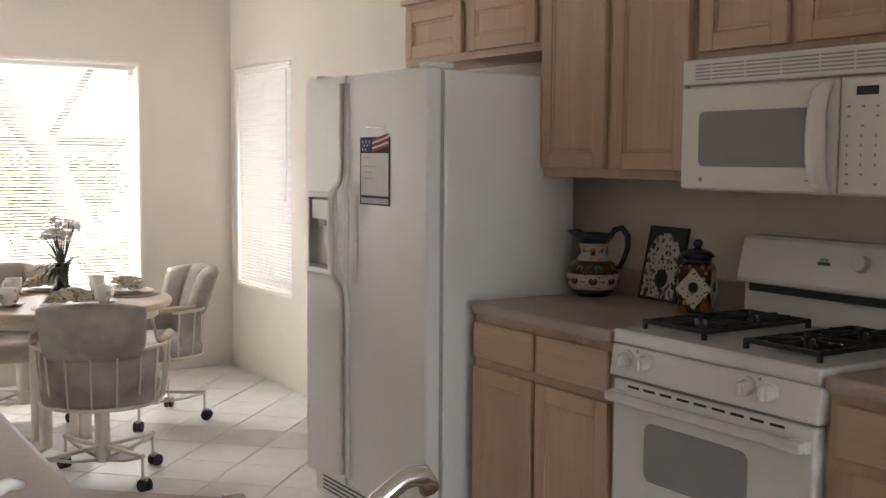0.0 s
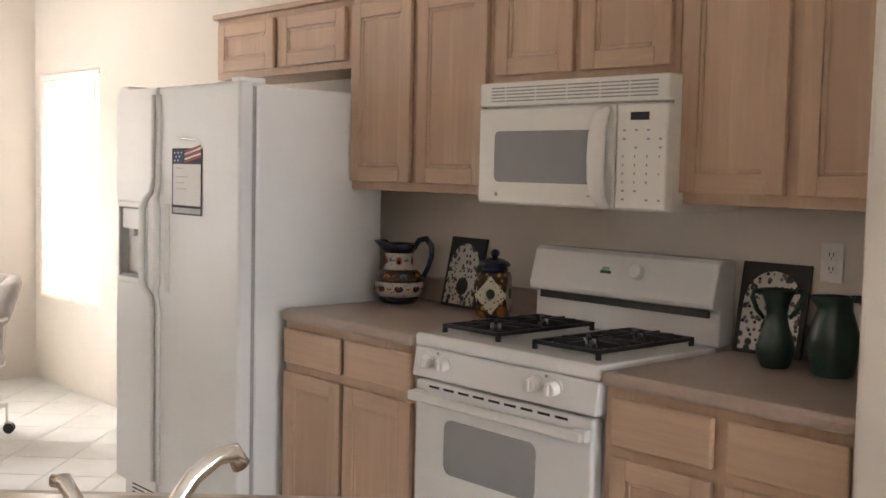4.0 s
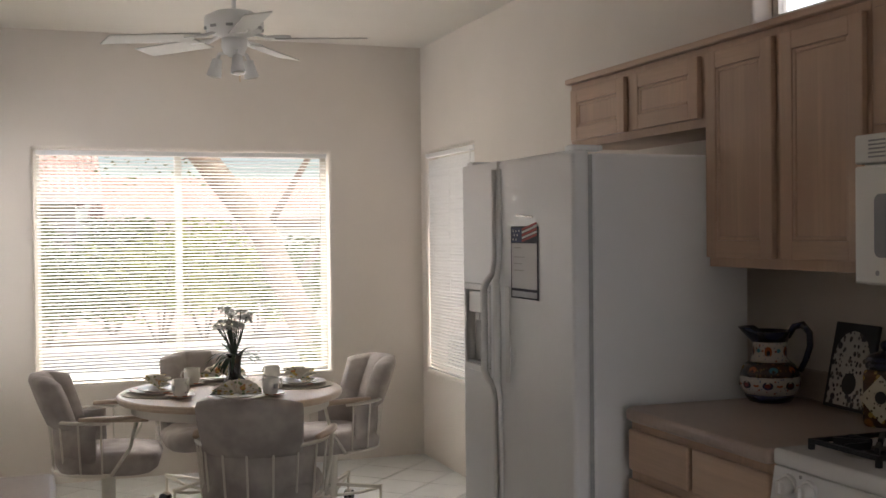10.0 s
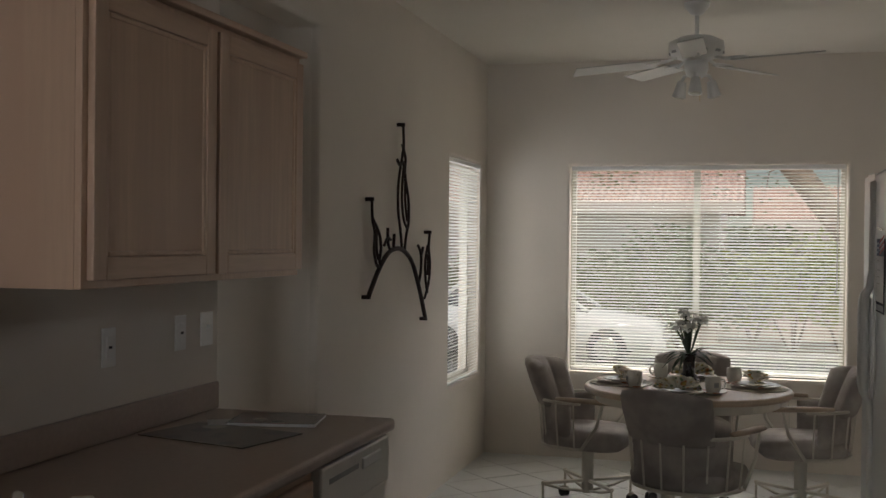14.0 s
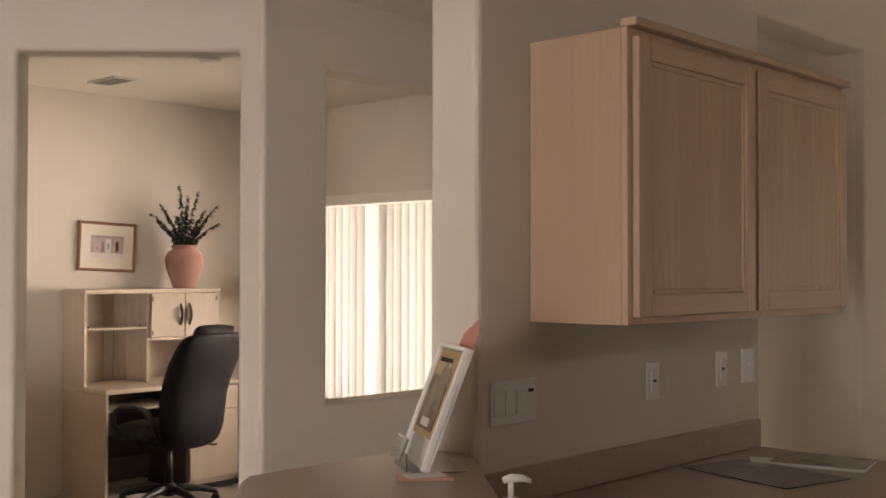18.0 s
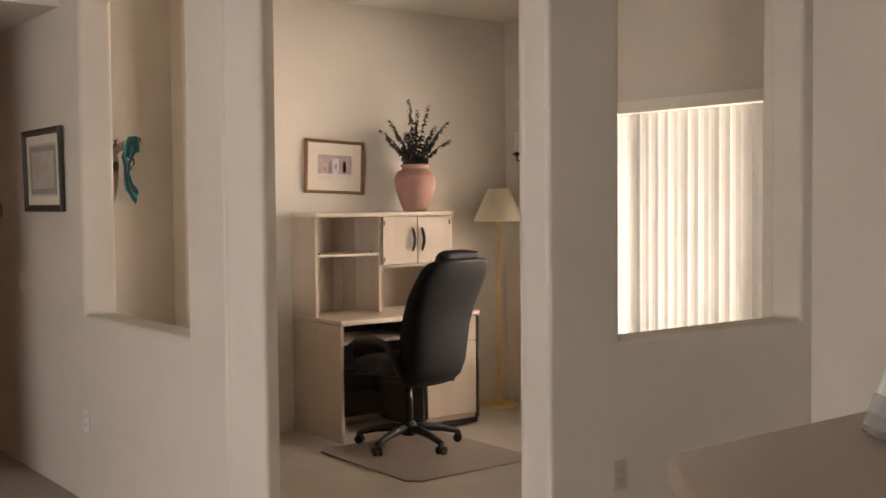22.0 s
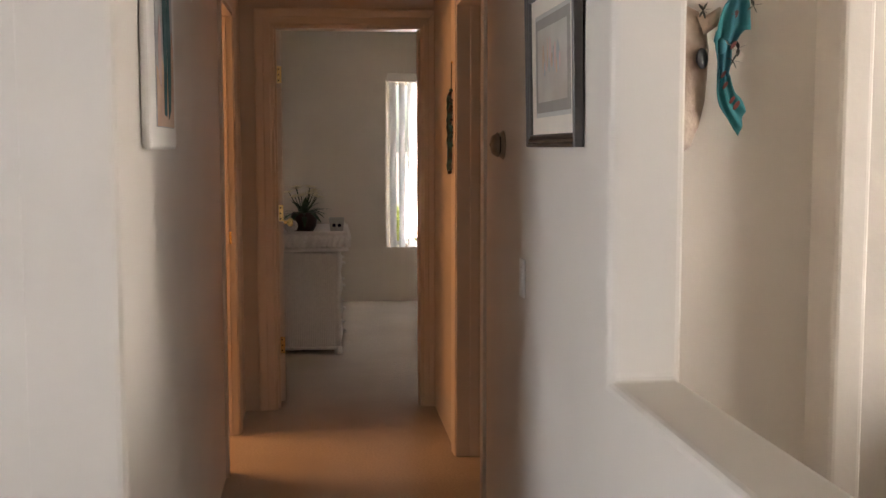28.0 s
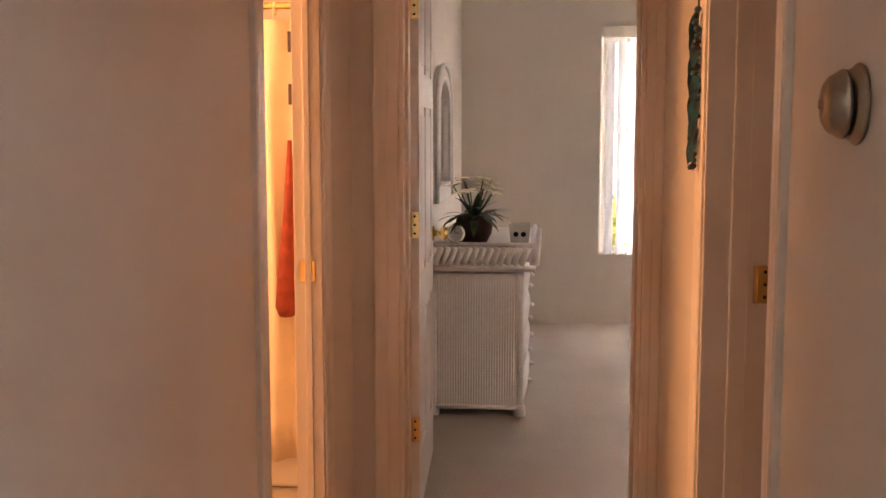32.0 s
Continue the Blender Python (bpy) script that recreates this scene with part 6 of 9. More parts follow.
M_CREAM = material("cream_mat_board", (0.74, 0.68, 0.58), 0.85, var=0.02, scale=12)
M_SHADE = translucent("pleated_shade_cloth", (0.84, 0.78, 0.64), 0.4)
M_PLEAT = translucent("pleat_cloth", (0.80, 0.74, 0.60), 0.35)
M_IRON = material("wrought_iron", (0.03, 0.027, 0.025), 0.6, var=0.3, scale=25, bump=0.25)
M_WAX = material("candle_wax", (0.82, 0.79, 0.70), 0.5, var=0.02, scale=10)
M_MAT = material("taupe_chair_mat", (0.27, 0.215, 0.18), 0.5, var=0.06, scale=40, bump=0.2, bump_scale=260)
M_BONE = material("weathered_bone", (0.58, 0.47, 0.37), 0.8, var=0.2, scale=14, bump=0.4, bump_scale=60, second=(0.34, 0.24, 0.18), second_scale=6)
M_WICKER = material("white_wicker", (0.78, 0.75, 0.71), 0.6, var=0.06, scale=60, bump=0.5, bump_scale=160)


def weave(name, base, cell=40.0):
    """Painted cane: fine ridges up and across."""
    m = material(name, base, 0.6, var=0.05, scale=50)
    t = m.node_tree
    b = t.nodes["Principled BSDF"]
    co = t.nodes.new("ShaderNodeTexCoord")
    w1 = t.nodes.new("ShaderNodeTexWave")
    w1.bands_direction = "Z"
    w1.inputs["Scale"].default_value, w1.inputs["Distortion"].default_value = cell, 1.5
    t.links.new(co.outputs["Object"], w1.inputs["Vector"])
    bp = t.nodes.new("ShaderNodeBump")
    bp.inputs["Strength"].default_value, bp.inputs["Distance"].default_value = 0.3, 0.003
    t.links.new(w1.outputs["Fac"], bp.inputs["Height"])
    t.links.new(bp.outputs[0], b.inputs["Normal"])
    return m


M_CANE = weave("white_cane", (0.76, 0.73, 0.69))

# desk with its hutch
DX0, DX1, DY0, DY1 = -5.155, -4.577, 3.39, 4.455
desk = thing("computer_desk", "pale laminate computer desk with open shelves above its top", "desk", pose(DX0, DY0, 0))
W, D = DY1 - DY0, DX1 - DX0
part("side_panel", box(0, D - 0.012, 0, 0.02, 0, 0.705), M_LAM, desk, bevel=0.002)
part("side_panel", box(0, D - 0.012, W - 0.02, W, 0.03, 0.705), M_LAM, desk, bevel=0.002)
part("desktop", box(0, D, -0.004, W + 0.004, 0.706, 0.738), M_LAMTOP, desk, bevel=0.010, segs=4)
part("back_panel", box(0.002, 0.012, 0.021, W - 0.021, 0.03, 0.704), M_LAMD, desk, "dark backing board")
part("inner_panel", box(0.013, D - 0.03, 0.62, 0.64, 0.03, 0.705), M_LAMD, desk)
shelf = part("keyboard_shelf", box(0.10, D - 0.05, 0.022, 0.618, 0.585, 0.603), M_LAMTOP, desk, bevel=0.004)
part("shelf_rail", box(0.08, D - 0.08, 0.024, 0.045, 0.604, 0.64), M_DARK, shelf)
part("shelf_rail", box(0.08, D - 0.08, 0.595, 0.616, 0.604, 0.64), M_DARK, shelf)
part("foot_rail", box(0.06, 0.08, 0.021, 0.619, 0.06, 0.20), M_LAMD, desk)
part("pedestal_body", box(0.013, D - 0.034, 0.641, W - 0.021, 0.03, 0.704), M_LAM, desk)
for z0, z1, nm in ((0.545, 0.70, "drawer"), (0.065, 0.538, "pedestal_door")):
    dr = part(nm, box(D - 0.033, D - 0.015, 0.644, W - 0.024, z0, z1), M_LAM, desk, bevel=0.003)
    pts = [(D - 0.016, 0.83 + 0.06 * i / 6 - 0.03, (z0 + z1) / 2 + 0.012 * 0) for i in range(7)]
    part("handle", tube([(p[0] + 0.026 * math.sin(math.pi * i / 6), p[1], p[2]) for i, p in enumerate(pts)], 0.006, 8), M_BLACK, dr, "curved black handle", smooth=True)
part("plinth", box(0.03, D - 0.02, 0.645, W - 0.01, 0.0, 0.034), M_BLACK, desk, "black base strip")
part("corner_strip", box(D - 0.032, D - 0.012, W - 0.02, W - 0.004, 0.03, 0.70), M_BLACK, desk, "dark edge strip")
HD = 0.305
part("hutch_side", box(0, HD - 0.02, 0, 0.02, 0.738, 1.352), M_LAM, desk, bevel=0.002)
part("hutch_side", box(0, HD - 0.02, W - 0.02, W, 0.738, 1.352), M_LAM, desk, bevel=0.002)
part("hutch_top", box(0, HD, -0.006, W + 0.006, 1.352, 1.382), M_LAMTOP, desk, bevel=0.009, segs=4)
part("hutch_divider", box(0.008, HD - 0.028, 0.475, 0.495, 0.739, 1.351), M_LAM, desk)
part("hutch_shelf", box(0.009, HD - 0.03, 0.021, 0.474, 1.105, 1.121), M_LAMTOP, desk, bevel=0.002)
part("hutch_floor", box(0.009, HD - 0.03, 0.496, W - 0.021, 1.022, 1.038), M_LAM, desk)
part("hutch_back", box(0.001, 0.008, 0.021, 0.30, 0.739, 1.351), M_LAM, desk)
part("hutch_back", box(0.001, 0.008, 0.375, W - 0.021, 0.739, 1.351), M_LAM, desk)
part("hutch_back", box(0.001, 0.008, 0.301, 0.374, 1.10, 1.351), M_LAM, desk)
for y in (0.05, 0.44):
    part("shelf_pin", cyl((HD - 0.06, y, 1.122), (HD - 0.06, y, 1.132), 0.006, n=8), M_BLACK, desk)
for y0, y1, hy in ((0.500, 0.770, 0.735), (0.775, 1.043, 0.81)):
    dr = part("hutch_door", box(HD - 0.027, HD - 0.01, y0, y1, 1.043, 1.349), M_LAM, desk, bevel=0.003)
    part("handle", tube([(HD - 0.012 + 0.024 * math.sin(math.pi * i / 8), hy, 1.125 + 0.15 * i / 8) for i in range(9)], [0.007, 0.009, 0.011, 0.011, 0.011, 0.011, 0.011, 0.009, 0.007], 10), M_BLACK, dr, "curved black handle", smooth=True)
    for z in (1.075, 1.31):
        hx = y0 + 0.004 if y0 < 0.6 else y1 - 0.012
        part("hinge", box(HD - 0.011, HD - 0.007, hx, hx + 0.008, z - 0.016, z + 0.016), M_BLACK, dr)

# terracotta jar with sprays, on the hutch
jar = thing("terracotta_jar", "pink terracotta jar holding dark dried eucalyptus sprays", "vase", pose(-4.985, 4.235, 1.383) @ Matrix.Diagonal((0.9, 0.9, 1.0, 1.0)))
part("body", lathe([(0.078, 0), (0.088, 0.004), (0.112, 0.06), (0.142, 0.135), (0.153, 0.19), (0.150, 0.225), (0.128, 0.262), (0.098, 0.278), (0.094, 0.286), (0.106, 0.298), (0.106, 0.310), (0.088, 0.312), (0.080, 0.298), (0.084, 0.27), (0.06, 0.24)], 40), M_TERRA, jar, smooth=True)
rng = random.Random(31)
sprays = [(-0.33, 0.10, 0.39), (-0.20, -0.05, 0.46), (-0.08, 0.08, 0.60), (0.04, -0.06, 0.42), (0.10, 0.06, 0.56), (0.30, 0.02, 0.50), (0.34, -0.05, 0.33), (0.18, 0.12, 0.36), (-0.12, 0.14, 0.33), (-0.26, 0.05, 0.30), (0.02, 0.02, 0.50), (-0.15, -0.08, 0.40), (0.22, -0.08, 0.43), (0.08, 0.12, 0.30), (-0.03, -0.12, 0.32)]
for sy, sx, sz in sprays:
    bm = bmesh.new()
    pts = []
    for i in range(9):
        u = i / 8
        pts.append(Vector((0.02 * sx + sx * 0.6 * u, 0.12 * sy + sy * 0.95 * u ** 1.4, 0.26 + sz * 0.85 * (u - 0.28 * abs(sy) * u * u * 2.0))))
    add_tube(bm, pts, [0.004 - 0.0028 * i / 8 for i in range(9)], 6)
    for i in range(26):
        u = 0.05 + 0.93 * i / 25
        k = min(7, int(u * 8))
        p = pts[k].lerp(pts[k + 1], u * 8 - k)
        for s in (0, 1, 2, 3):
            a = rng.uniform(0, 6.28)
            ln = rng.uniform(0.032, 0.050) * (1.2 - 0.55 * u)
            q = Matrix.Translation(p) @ Matrix.Rotation(a, 4, "Z") @ Matrix.Rotation(rng.uniform(0.1, 1.0), 4, "Y")
            vs = [bm.verts.new(q @ Vector(c)) for c in ((0.002, 0, 0), (ln * 0.55, ln * 0.36, 0.002), (ln, 0, 0.004), (ln * 0.55, -ln * 0.36, 0.002))]
            bm.faces.new(vs)
    part("spray", bm, M_EUC, jar)


def picture(name, label, m, w, h, fw, depth, fmat, mat_w, cat="picture", lip=0.6, ridges=0):
    """A framed print in its own x and z, hung with its back at y=0 and its face towards -y; gives the thing and the print's box."""
    t = thing(name, label, cat, m)
    fr = part("picture_frame", bmesh.new(), fmat, t)
    bm = bmesh.new()
    prof = [(0, -0.001), (0, -depth * 0.75), (fw * 0.18, -depth), (fw * 0.42, -depth * 0.93), (fw * 0.55, -depth * 0.97), (fw * 0.8, -depth * lip), (fw, -depth * lip), (fw, -0.001)]
    if ridges:
        prof = [(0, -0.001), (0, -depth * 0.8)]
        for k in range(ridges):
            u0, u1 = fw * k / ridges, fw * (k + 1) / ridges
            top = depth * (1.0 - 0.35 * k / ridges)
            prof += [(u0 + (u1 - u0) * f, -top + depth * g) for f, g in ((0.04, 0.14), (0.22, 0.03), (0.5, 0.0), (0.78, 0.03), (0.96, 0.14))]
        prof += [(fw, -depth * 0.5), (fw, -0.001)]
    rings = []
    for a, y in prof:
        rings.append([bm.verts.new(p) for p in ((a, y, a), (w - a, y, a), (w - a, y, h - a), (a, y, h - a))])
    for r0, r1 in zip(rings, rings[1:] + rings[:1]):
        for i in range(4):
            bm.faces.new((r0[i], r0[(i + 1) % 4], r1[(i + 1) % 4], r1[i]))
    bmesh.ops.recalc_face_normals(bm, faces=bm.faces)
    bm.to_mesh(fr.data)
    bm.free()
    part("backing", box(fw * 0.5, w - fw * 0.5, -depth * 0.3, -0.002, fw * 0.5, h - fw * 0.5), M_CREAM, t)
    i0, i1 = fw + mat_w, w - fw - mat_w
    for b in ((fw * 0.9, w - fw * 0.9, fw * 0.9, fw + mat_w), (fw * 0.9, w - fw * 0.9, h - fw - mat_w, h - fw * 0.9), (fw * 0.9, i0, fw + mat_w, h - fw - mat_w), (i1, w - fw * 0.9, fw + mat_w, h - fw - mat_w)):
        part("mat_board", box(b[0], b[1], -depth * 0.42, -depth * 0.3, b[2], b[3]), M_CREAM, t)
    return t, (i0, i1, -depth * 0.36, h - fw - mat_w, fw + mat_w)


M_P1 = material("print_lilac", (0.42, 0.34, 0.38), 0.8, var=0.1, scale=12, second=(0.52, 0.42, 0.42), second_scale=6)
M_P2 = material("print_grey", (0.26, 0.23, 0.28), 0.8, var=0.2, scale=15)
M_P3 = material("print_rose", (0.55, 0.40, 0.36), 0.8, var=0.1, scale=15)
M_P4 = material("print_white", (0.70, 0.64, 0.62), 0.8, var=0.05, scale=15)
pic, (i0, i1, py, iz1, iz0) = picture("framed_print", "walnut framed print of a lilac street scene", pose(-5.163, 3.485, 1.51, 0, 2.0, 90), 0.445, 0.345, 0.020, 0.024, M_FRAMEB, 0.075)
part("print", box(i0, i1, py, py + 0.004, iz0, iz1), M_P1, pic, "lilac grey print")
sw, sh = i1 - i0, iz1 - iz0
for a, b, c, d, mt in ((0.0, 1.0, 0.0, 0.22, M_P4), (0.10, 0.30, 0.22, 0.62, M_P3), (0.33, 0.40, 0.30, 0.72, M_P2), (0.44, 0.62, 0.22, 0.85, M_P4), (0.50, 0.56, 0.40, 0.66, M_P2), (0.70, 0.95, 0.22, 0.90, M_P3), (0.76, 0.84, 0.30, 0.75, M_P2), (0.18, 0.24, 0.34, 0.50, M_P2)):
    part("print_shape", box(i0 + a * sw, i0 + b * sw, py - 0.0015, py - 0.0002, iz0 + c * sh, iz0 + d * sh), mt, pic)

# office chair, facing the desk
OC = pose(-4.30, 3.675, 0.0, 0, 0, 193)
chair = thing("office_chair", "black leather high-back office chair on a five-star base", "office chair", OC)
part("hub", lathe([(0.035, 0.065), (0.045, 0.07), (0.047, 0.13), (0.036, 0.145), (0.03, 0.15)], 20), M_BLACK, chair, smooth=True)
part("gas_column", cyl((0, 0, 0.14), (0, 0, 0.40), 0.027, 0.020, 18), M_BLACK, chair, smooth=True)
part("tilt_plate", box(-0.12, 0.13, -0.10, 0.10, 0.385, 0.425), M_BLACK, chair, bevel=0.012)
for k in range(5):
    a = radians(24 + 72 * k)
    ca, sa = math.cos(a), math.sin(a)
    leg = part("star_leg", tube([(r * ca, r * sa, z) for r, z in ((0.03, 0.105), (0.10, 0.108), (0.20, 0.095), (0.28, 0.075), (0.315, 0.066))], [0.028, 0.026, 0.022, 0.019, 0.016], 10), M_BLACK, chair, smooth=True)
    cs = part("caster", box(-0.018, 0.018, -0.006, 0.006, 0.03, 0.066, Matrix.Translation((0.31 * ca, 0.31 * sa, 0)) @ Matrix.Rotation(a + 0.9 * k, 4, "Z")), M_BLACK, chair, bevel=0.003)
    d = Vector((-math.sin(a + 0.9 * k), math.cos(a + 0.9 * k), 0))
    c = Vector((0.31 * ca, 0.31 * sa, 0.026))
    for s in (-1, 1):
        part("wheel", cyl(c + d * 0.008 * s, c + d * 0.026 * s, 0.026, n=18), M_BLACK, cs, bevel=0.004)


def puffed(w, d, h, steps=14, seams=(), pinch=0.012, curve=None):
    """A padded cushion over a rounded rectangle, with sewn lines; grows along z."""
    bm = bmesh.new()
    top, bot = {}, {}
    for i in range(steps + 1):
        for j in range(steps + 1):
            u, v = 2 * i / steps - 1, 2 * j / steps - 1
            k = (1 - abs(u) ** 4.0) ** 0.5 * (1 - abs(v) ** 4.0) ** 0.5 if abs(u) < 1 and abs(v) < 1 else 0.0
            sx = u * math.sqrt(max(0.0, 1 - 0.16 * v ** 4))
            sy = v * math.sqrt(max(0.0, 1 - 0.16 * u ** 4))
            dip = sum(pinch * math.exp(-((u - s) / 0.06) ** 2) for s in seams)
            x, y = sx * w / 2, sy * d / 2
            zc = curve(u, v) if curve else 0.0
            top[i, j] = bm.verts.new((x, y, zc + h * (0.30 + 0.70 * k) - dip))
            bot[i, j] = bm.verts.new((x, y, zc + h * (0.30 - 0.30 * k)))
    for i in range(steps):
        for j in range(steps):
            bm.faces.new((top[i, j], top[i + 1, j], top[i + 1, j + 1], top[i, j + 1]))
            bm.faces.new((bot[i, j], bot[i, j + 1], bot[i + 1, j + 1], bot[i + 1, j]))
    edge = [(i, 0) for i in range(steps)] + [(steps, j) for j in range(steps)] + [(i, steps) for i in range(steps, 0, -1)] + [(0, j) for j in range(steps, 0, -1)]
    for a, b in zip(edge, edge[1:] + edge[:1]):
        bm.faces.new((top[a], top[b], bot[b], bot[a]))
    return bm


def moved(bm, m):
    bmesh.ops.transform(bm, matrix=m, verts=bm.verts)
    return bm


part("seat", moved(puffed(0.52, 0.53, 0.13, seams=(-0.1,), curve=lambda u, v: -0.03 * max(0, u) ** 2 + 0.015 * v * v), Matrix.Translation((0.06, 0, 0.425))), M_LEATHER, chair, smooth=True)


def chair_back():
    """One padded back, leaning and curved in side view, wider at the shoulders."""
    rows = [(0.385, -0.215, 0.16, 0.04), (0.395, -0.230, 0.205, 0.08), (0.43, -0.258, 0.24, 0.11), (0.51, -0.285, 0.258, 0.13), (0.62, -0.298, 0.265, 0.14), (0.72, -0.310, 0.268, 0.14),
            (0.82, -0.338, 0.276, 0.135), (0.92, -0.380, 0.284, 0.13), (1.00, -0.418, 0.282, 0.12), (1.06, -0.440, 0.27, 0.105), (1.095, -0.450, 0.25, 0.085), (1.112, -0.452, 0.22, 0.055), (1.118, -0.450, 0.16, 0.02)]
    bm = bmesh.new()
    rings = []
    for z, x, w, d in rows:
        ring = []
        for k in range(28):
            a = 2 * math.pi * k / 28
            c, q = math.cos(a), math.sin(a)
            u = math.copysign(abs(c) ** 0.6, c)
            v = math.copysign(abs(q) ** 0.55, q)
            dish = 0.035 * v * v * (1 if c > 0 else 0.6)
            ring.append(bm.verts.new((x + d * 0.5 + d * 0.5 * u + dish, w * v, z)))
        rings.append(ring)
    skin(bm, rings)
    bm.faces.new(rings[0][::-1])
    return bm


part("backrest", chair_back(), M_LEATHER, chair, smooth=True)
for z, x in ((0.60, -0.165), (0.78, -0.185), (0.93, -0.245)):
    part("lumbar_pad", moved(puffed(0.16, 0.40, 0.05, 10, pinch=0.0), Matrix.Translation((x, 0, z)) @ Matrix.Rotation(radians(80), 4, "Y") @ Matrix.Translation((0, 0, -0.015))), M_LEATHER, chair, smooth=True)
part("headrest", moved(puffed(0.17, 0.34, 0.10, 12, pinch=0.0), Matrix.Translation((-0.372, 0, 1.085)) @ Matrix.Rotation(radians(66), 4, "Y") @ Matrix.Translation((0, 0, -0.03))), M_LEATHER, chair, "padded head cushion", smooth=True)
part("back_bracket", tube([(-0.02, 0, 0.40), (-0.15, 0, 0.41), (-0.23, 0, 0.46), (-0.26, 0, 0.58)], [0.03, 0.03, 0.028, 0.024], 10), M_BLACK, chair, smooth=True)
for s in (-1, 1):
    part("armrest", tube([(-0.16, 0.25 * s, 0.46), (-0.15, 0.285 * s, 0.56), (-0.10, 0.295 * s, 0.635), (0.0, 0.295 * s, 0.66), (0.12, 0.295 * s, 0.65), (0.20, 0.29 * s, 0.60), (0.20, 0.285 * s, 0.53), (0.14, 0.25 * s, 0.455)], [0.017, 0.018, 0.022, 0.025, 0.025, 0.021, 0.018, 0.017], 12), M_BLACK, chair, smooth=True)
part("lever", tube([(0.02, -0.09, 0.40), (0.02, -0.20, 0.395), (0.02, -0.25, 0.385)], [0.006, 0.006, 0.012], 8), M_BLACK, chair, smooth=True)

bm = slab([(-4.56, 3.24), (-4.52, 3.20), (-3.66, 3.19), (-3.60, 3.25), (-3.60, 4.01), (-3.66, 4.07), (-4.18, 4.07), (-4.56, 4.06)], -0.0118, 0.0)
tagged(mesh_ob("chair_mat", bm, M_MAT, bevel=0.004), "taupe plastic chair mat lying on the carpet", "mat")

# floor lamp
lamp = thing("floor_lamp", "brass floor lamp with a pleated cream shade", "floor lamp", pose(-4.985, 4.965, -0.012))
part("lamp_base", lathe([(0.132, 0), (0.135, 0.006), (0.132, 0.014), (0.118, 0.022), (0.07, 0.028), (0.025, 0.04), (0.014, 0.06), (0.012, 0.07)], 40), M_BRASSL, lamp, smooth=True)
pole = part("pole", cyl((0, 0, 0.06), (0, 0, 1.18), 0.0105, 0.0105, 16), M_BRASSL, lamp, smooth=True)
for z in (0.45, 0.82, 1.16):
    part("collar", lathe([(0.011, z - 0.012), (0.016, z - 0.006), (0.016, z + 0.006), (0.011, z + 0.012)], 16), M_BRASSL, pole, smooth=True)
part("swing_arm", tube([(0, 0, 1.17), (0.004, 0.004, 1.20), (0.012, 0.012, 1.225), (0.014, 0.014, 1.25), (0.006, 0.006, 1.275), (0, 0, 1.30)], 0.009, 10), M_BRASSL, lamp, smooth=True)
part("socket", lathe([(0.008, 1.29), (0.02, 1.30), (0.02, 1.36), (0.012, 1.365)], 16), M_BRASSL, lamp, smooth=True)
part("bulb", lathe([(0.012, 1.362), (0.03, 1.40), (0.032, 1.43), (0.018, 1.46), (0.004, 1.465)], 16), M_WHITE, lamp, smooth=True)
bm = bmesh.new()
NP = 120
rings = []
for r, z in ((0.172, 1.318), (0.172, 1.325), (0.122, 1.435), (0.072, 1.545), (0.069, 1.545), (0.119, 1.433), (0.168, 1.322)):
    rings.append([bm.verts.new(((r + (0.0028 if k % 2 else -0.0028)) * math.cos(2 * math.pi * k / NP), (r + (0.0028 if k % 2 else -0.0028)) * math.sin(2 * math.pi * k / NP), z)) for k in range(NP)])
for a, b in zip(rings, rings[1:] + rings[:1]):
    for k in range(NP):
        bm.faces.new((a[k], a[(k + 1) % NP], b[(k + 1) % NP], b[k]))
shade = part("shade", bm, M_SHADE, lamp, "pleated cream shade")
part("shade_trim", tube([(0.171 * math.cos(2 * math.pi * k / 48), 0.171 * math.sin(2 * math.pi * k / 48), 1.318) for k in range(49)], 0.004, 6), M_PLEAT, shade)
part("finial", lathe([(0.004, 1.46), (0.004, 1.545), (0.012, 1.552), (0.008, 1.568), (0.002, 1.572)], 12), M_BRASSL, lamp, smooth=True)

# iron sconce with one candle
sc = thing("wall_sconce", "black iron cross-shaped wall sconce with one white candle", "sconce", pose(-4.85, 5.188, 1.60))
for a, b in (((-0.085, -0.012, 0.0), (0.07, -0.012, 0.275)), ((0.105, -0.024, 0.0), (-0.06, -0.024, 0.19))):
    part("iron_bar", tube([a, ((a[0] + b[0]) / 2, a[1], (a[2] + b[2]) / 2), b], 0.0075, 8), M_IRON, sc, smooth=True)
    for p in (a, b):
        part("bar_tip", lathe([(0.004, -0.014), (0.014, -0.005), (0.014, 0.008), (0.003, 0.015)], 12, p), M_IRON, sc, smooth=True)
part("wall_pin", cyl((0.005, -0.03, 0.125), (0.005, 0.0, 0.125), 0.008), M_IRON, sc)
part("candle_arm", tube([(-0.055, -0.024, 0.16), (-0.08, -0.05, 0.125), (-0.10, -0.075, 0.135), (-0.10, -0.08, 0.165)], 0.006, 8), M_IRON, sc, smooth=True)
part("candle_cup", lathe([(0.008, 0.0), (0.026, 0.008), (0.032, 0.018), (0.015, 0.02), (0.014, 0.03)], 18, (-0.10, -0.08, 0.165)), M_IRON, sc, smooth=True)
cd = part("candle", cyl((-0.10, -0.08, 0.18), (-0.10, -0.08, 0.335), 0.0125, 0.0105, 16), M_WAX, sc, "white wax candle", smooth=False)
part("wick", cyl((-0.10, -0.08, 0.335), (-0.10, -0.08, 0.345), 0.0015, n=6), M_BLACK, cd)

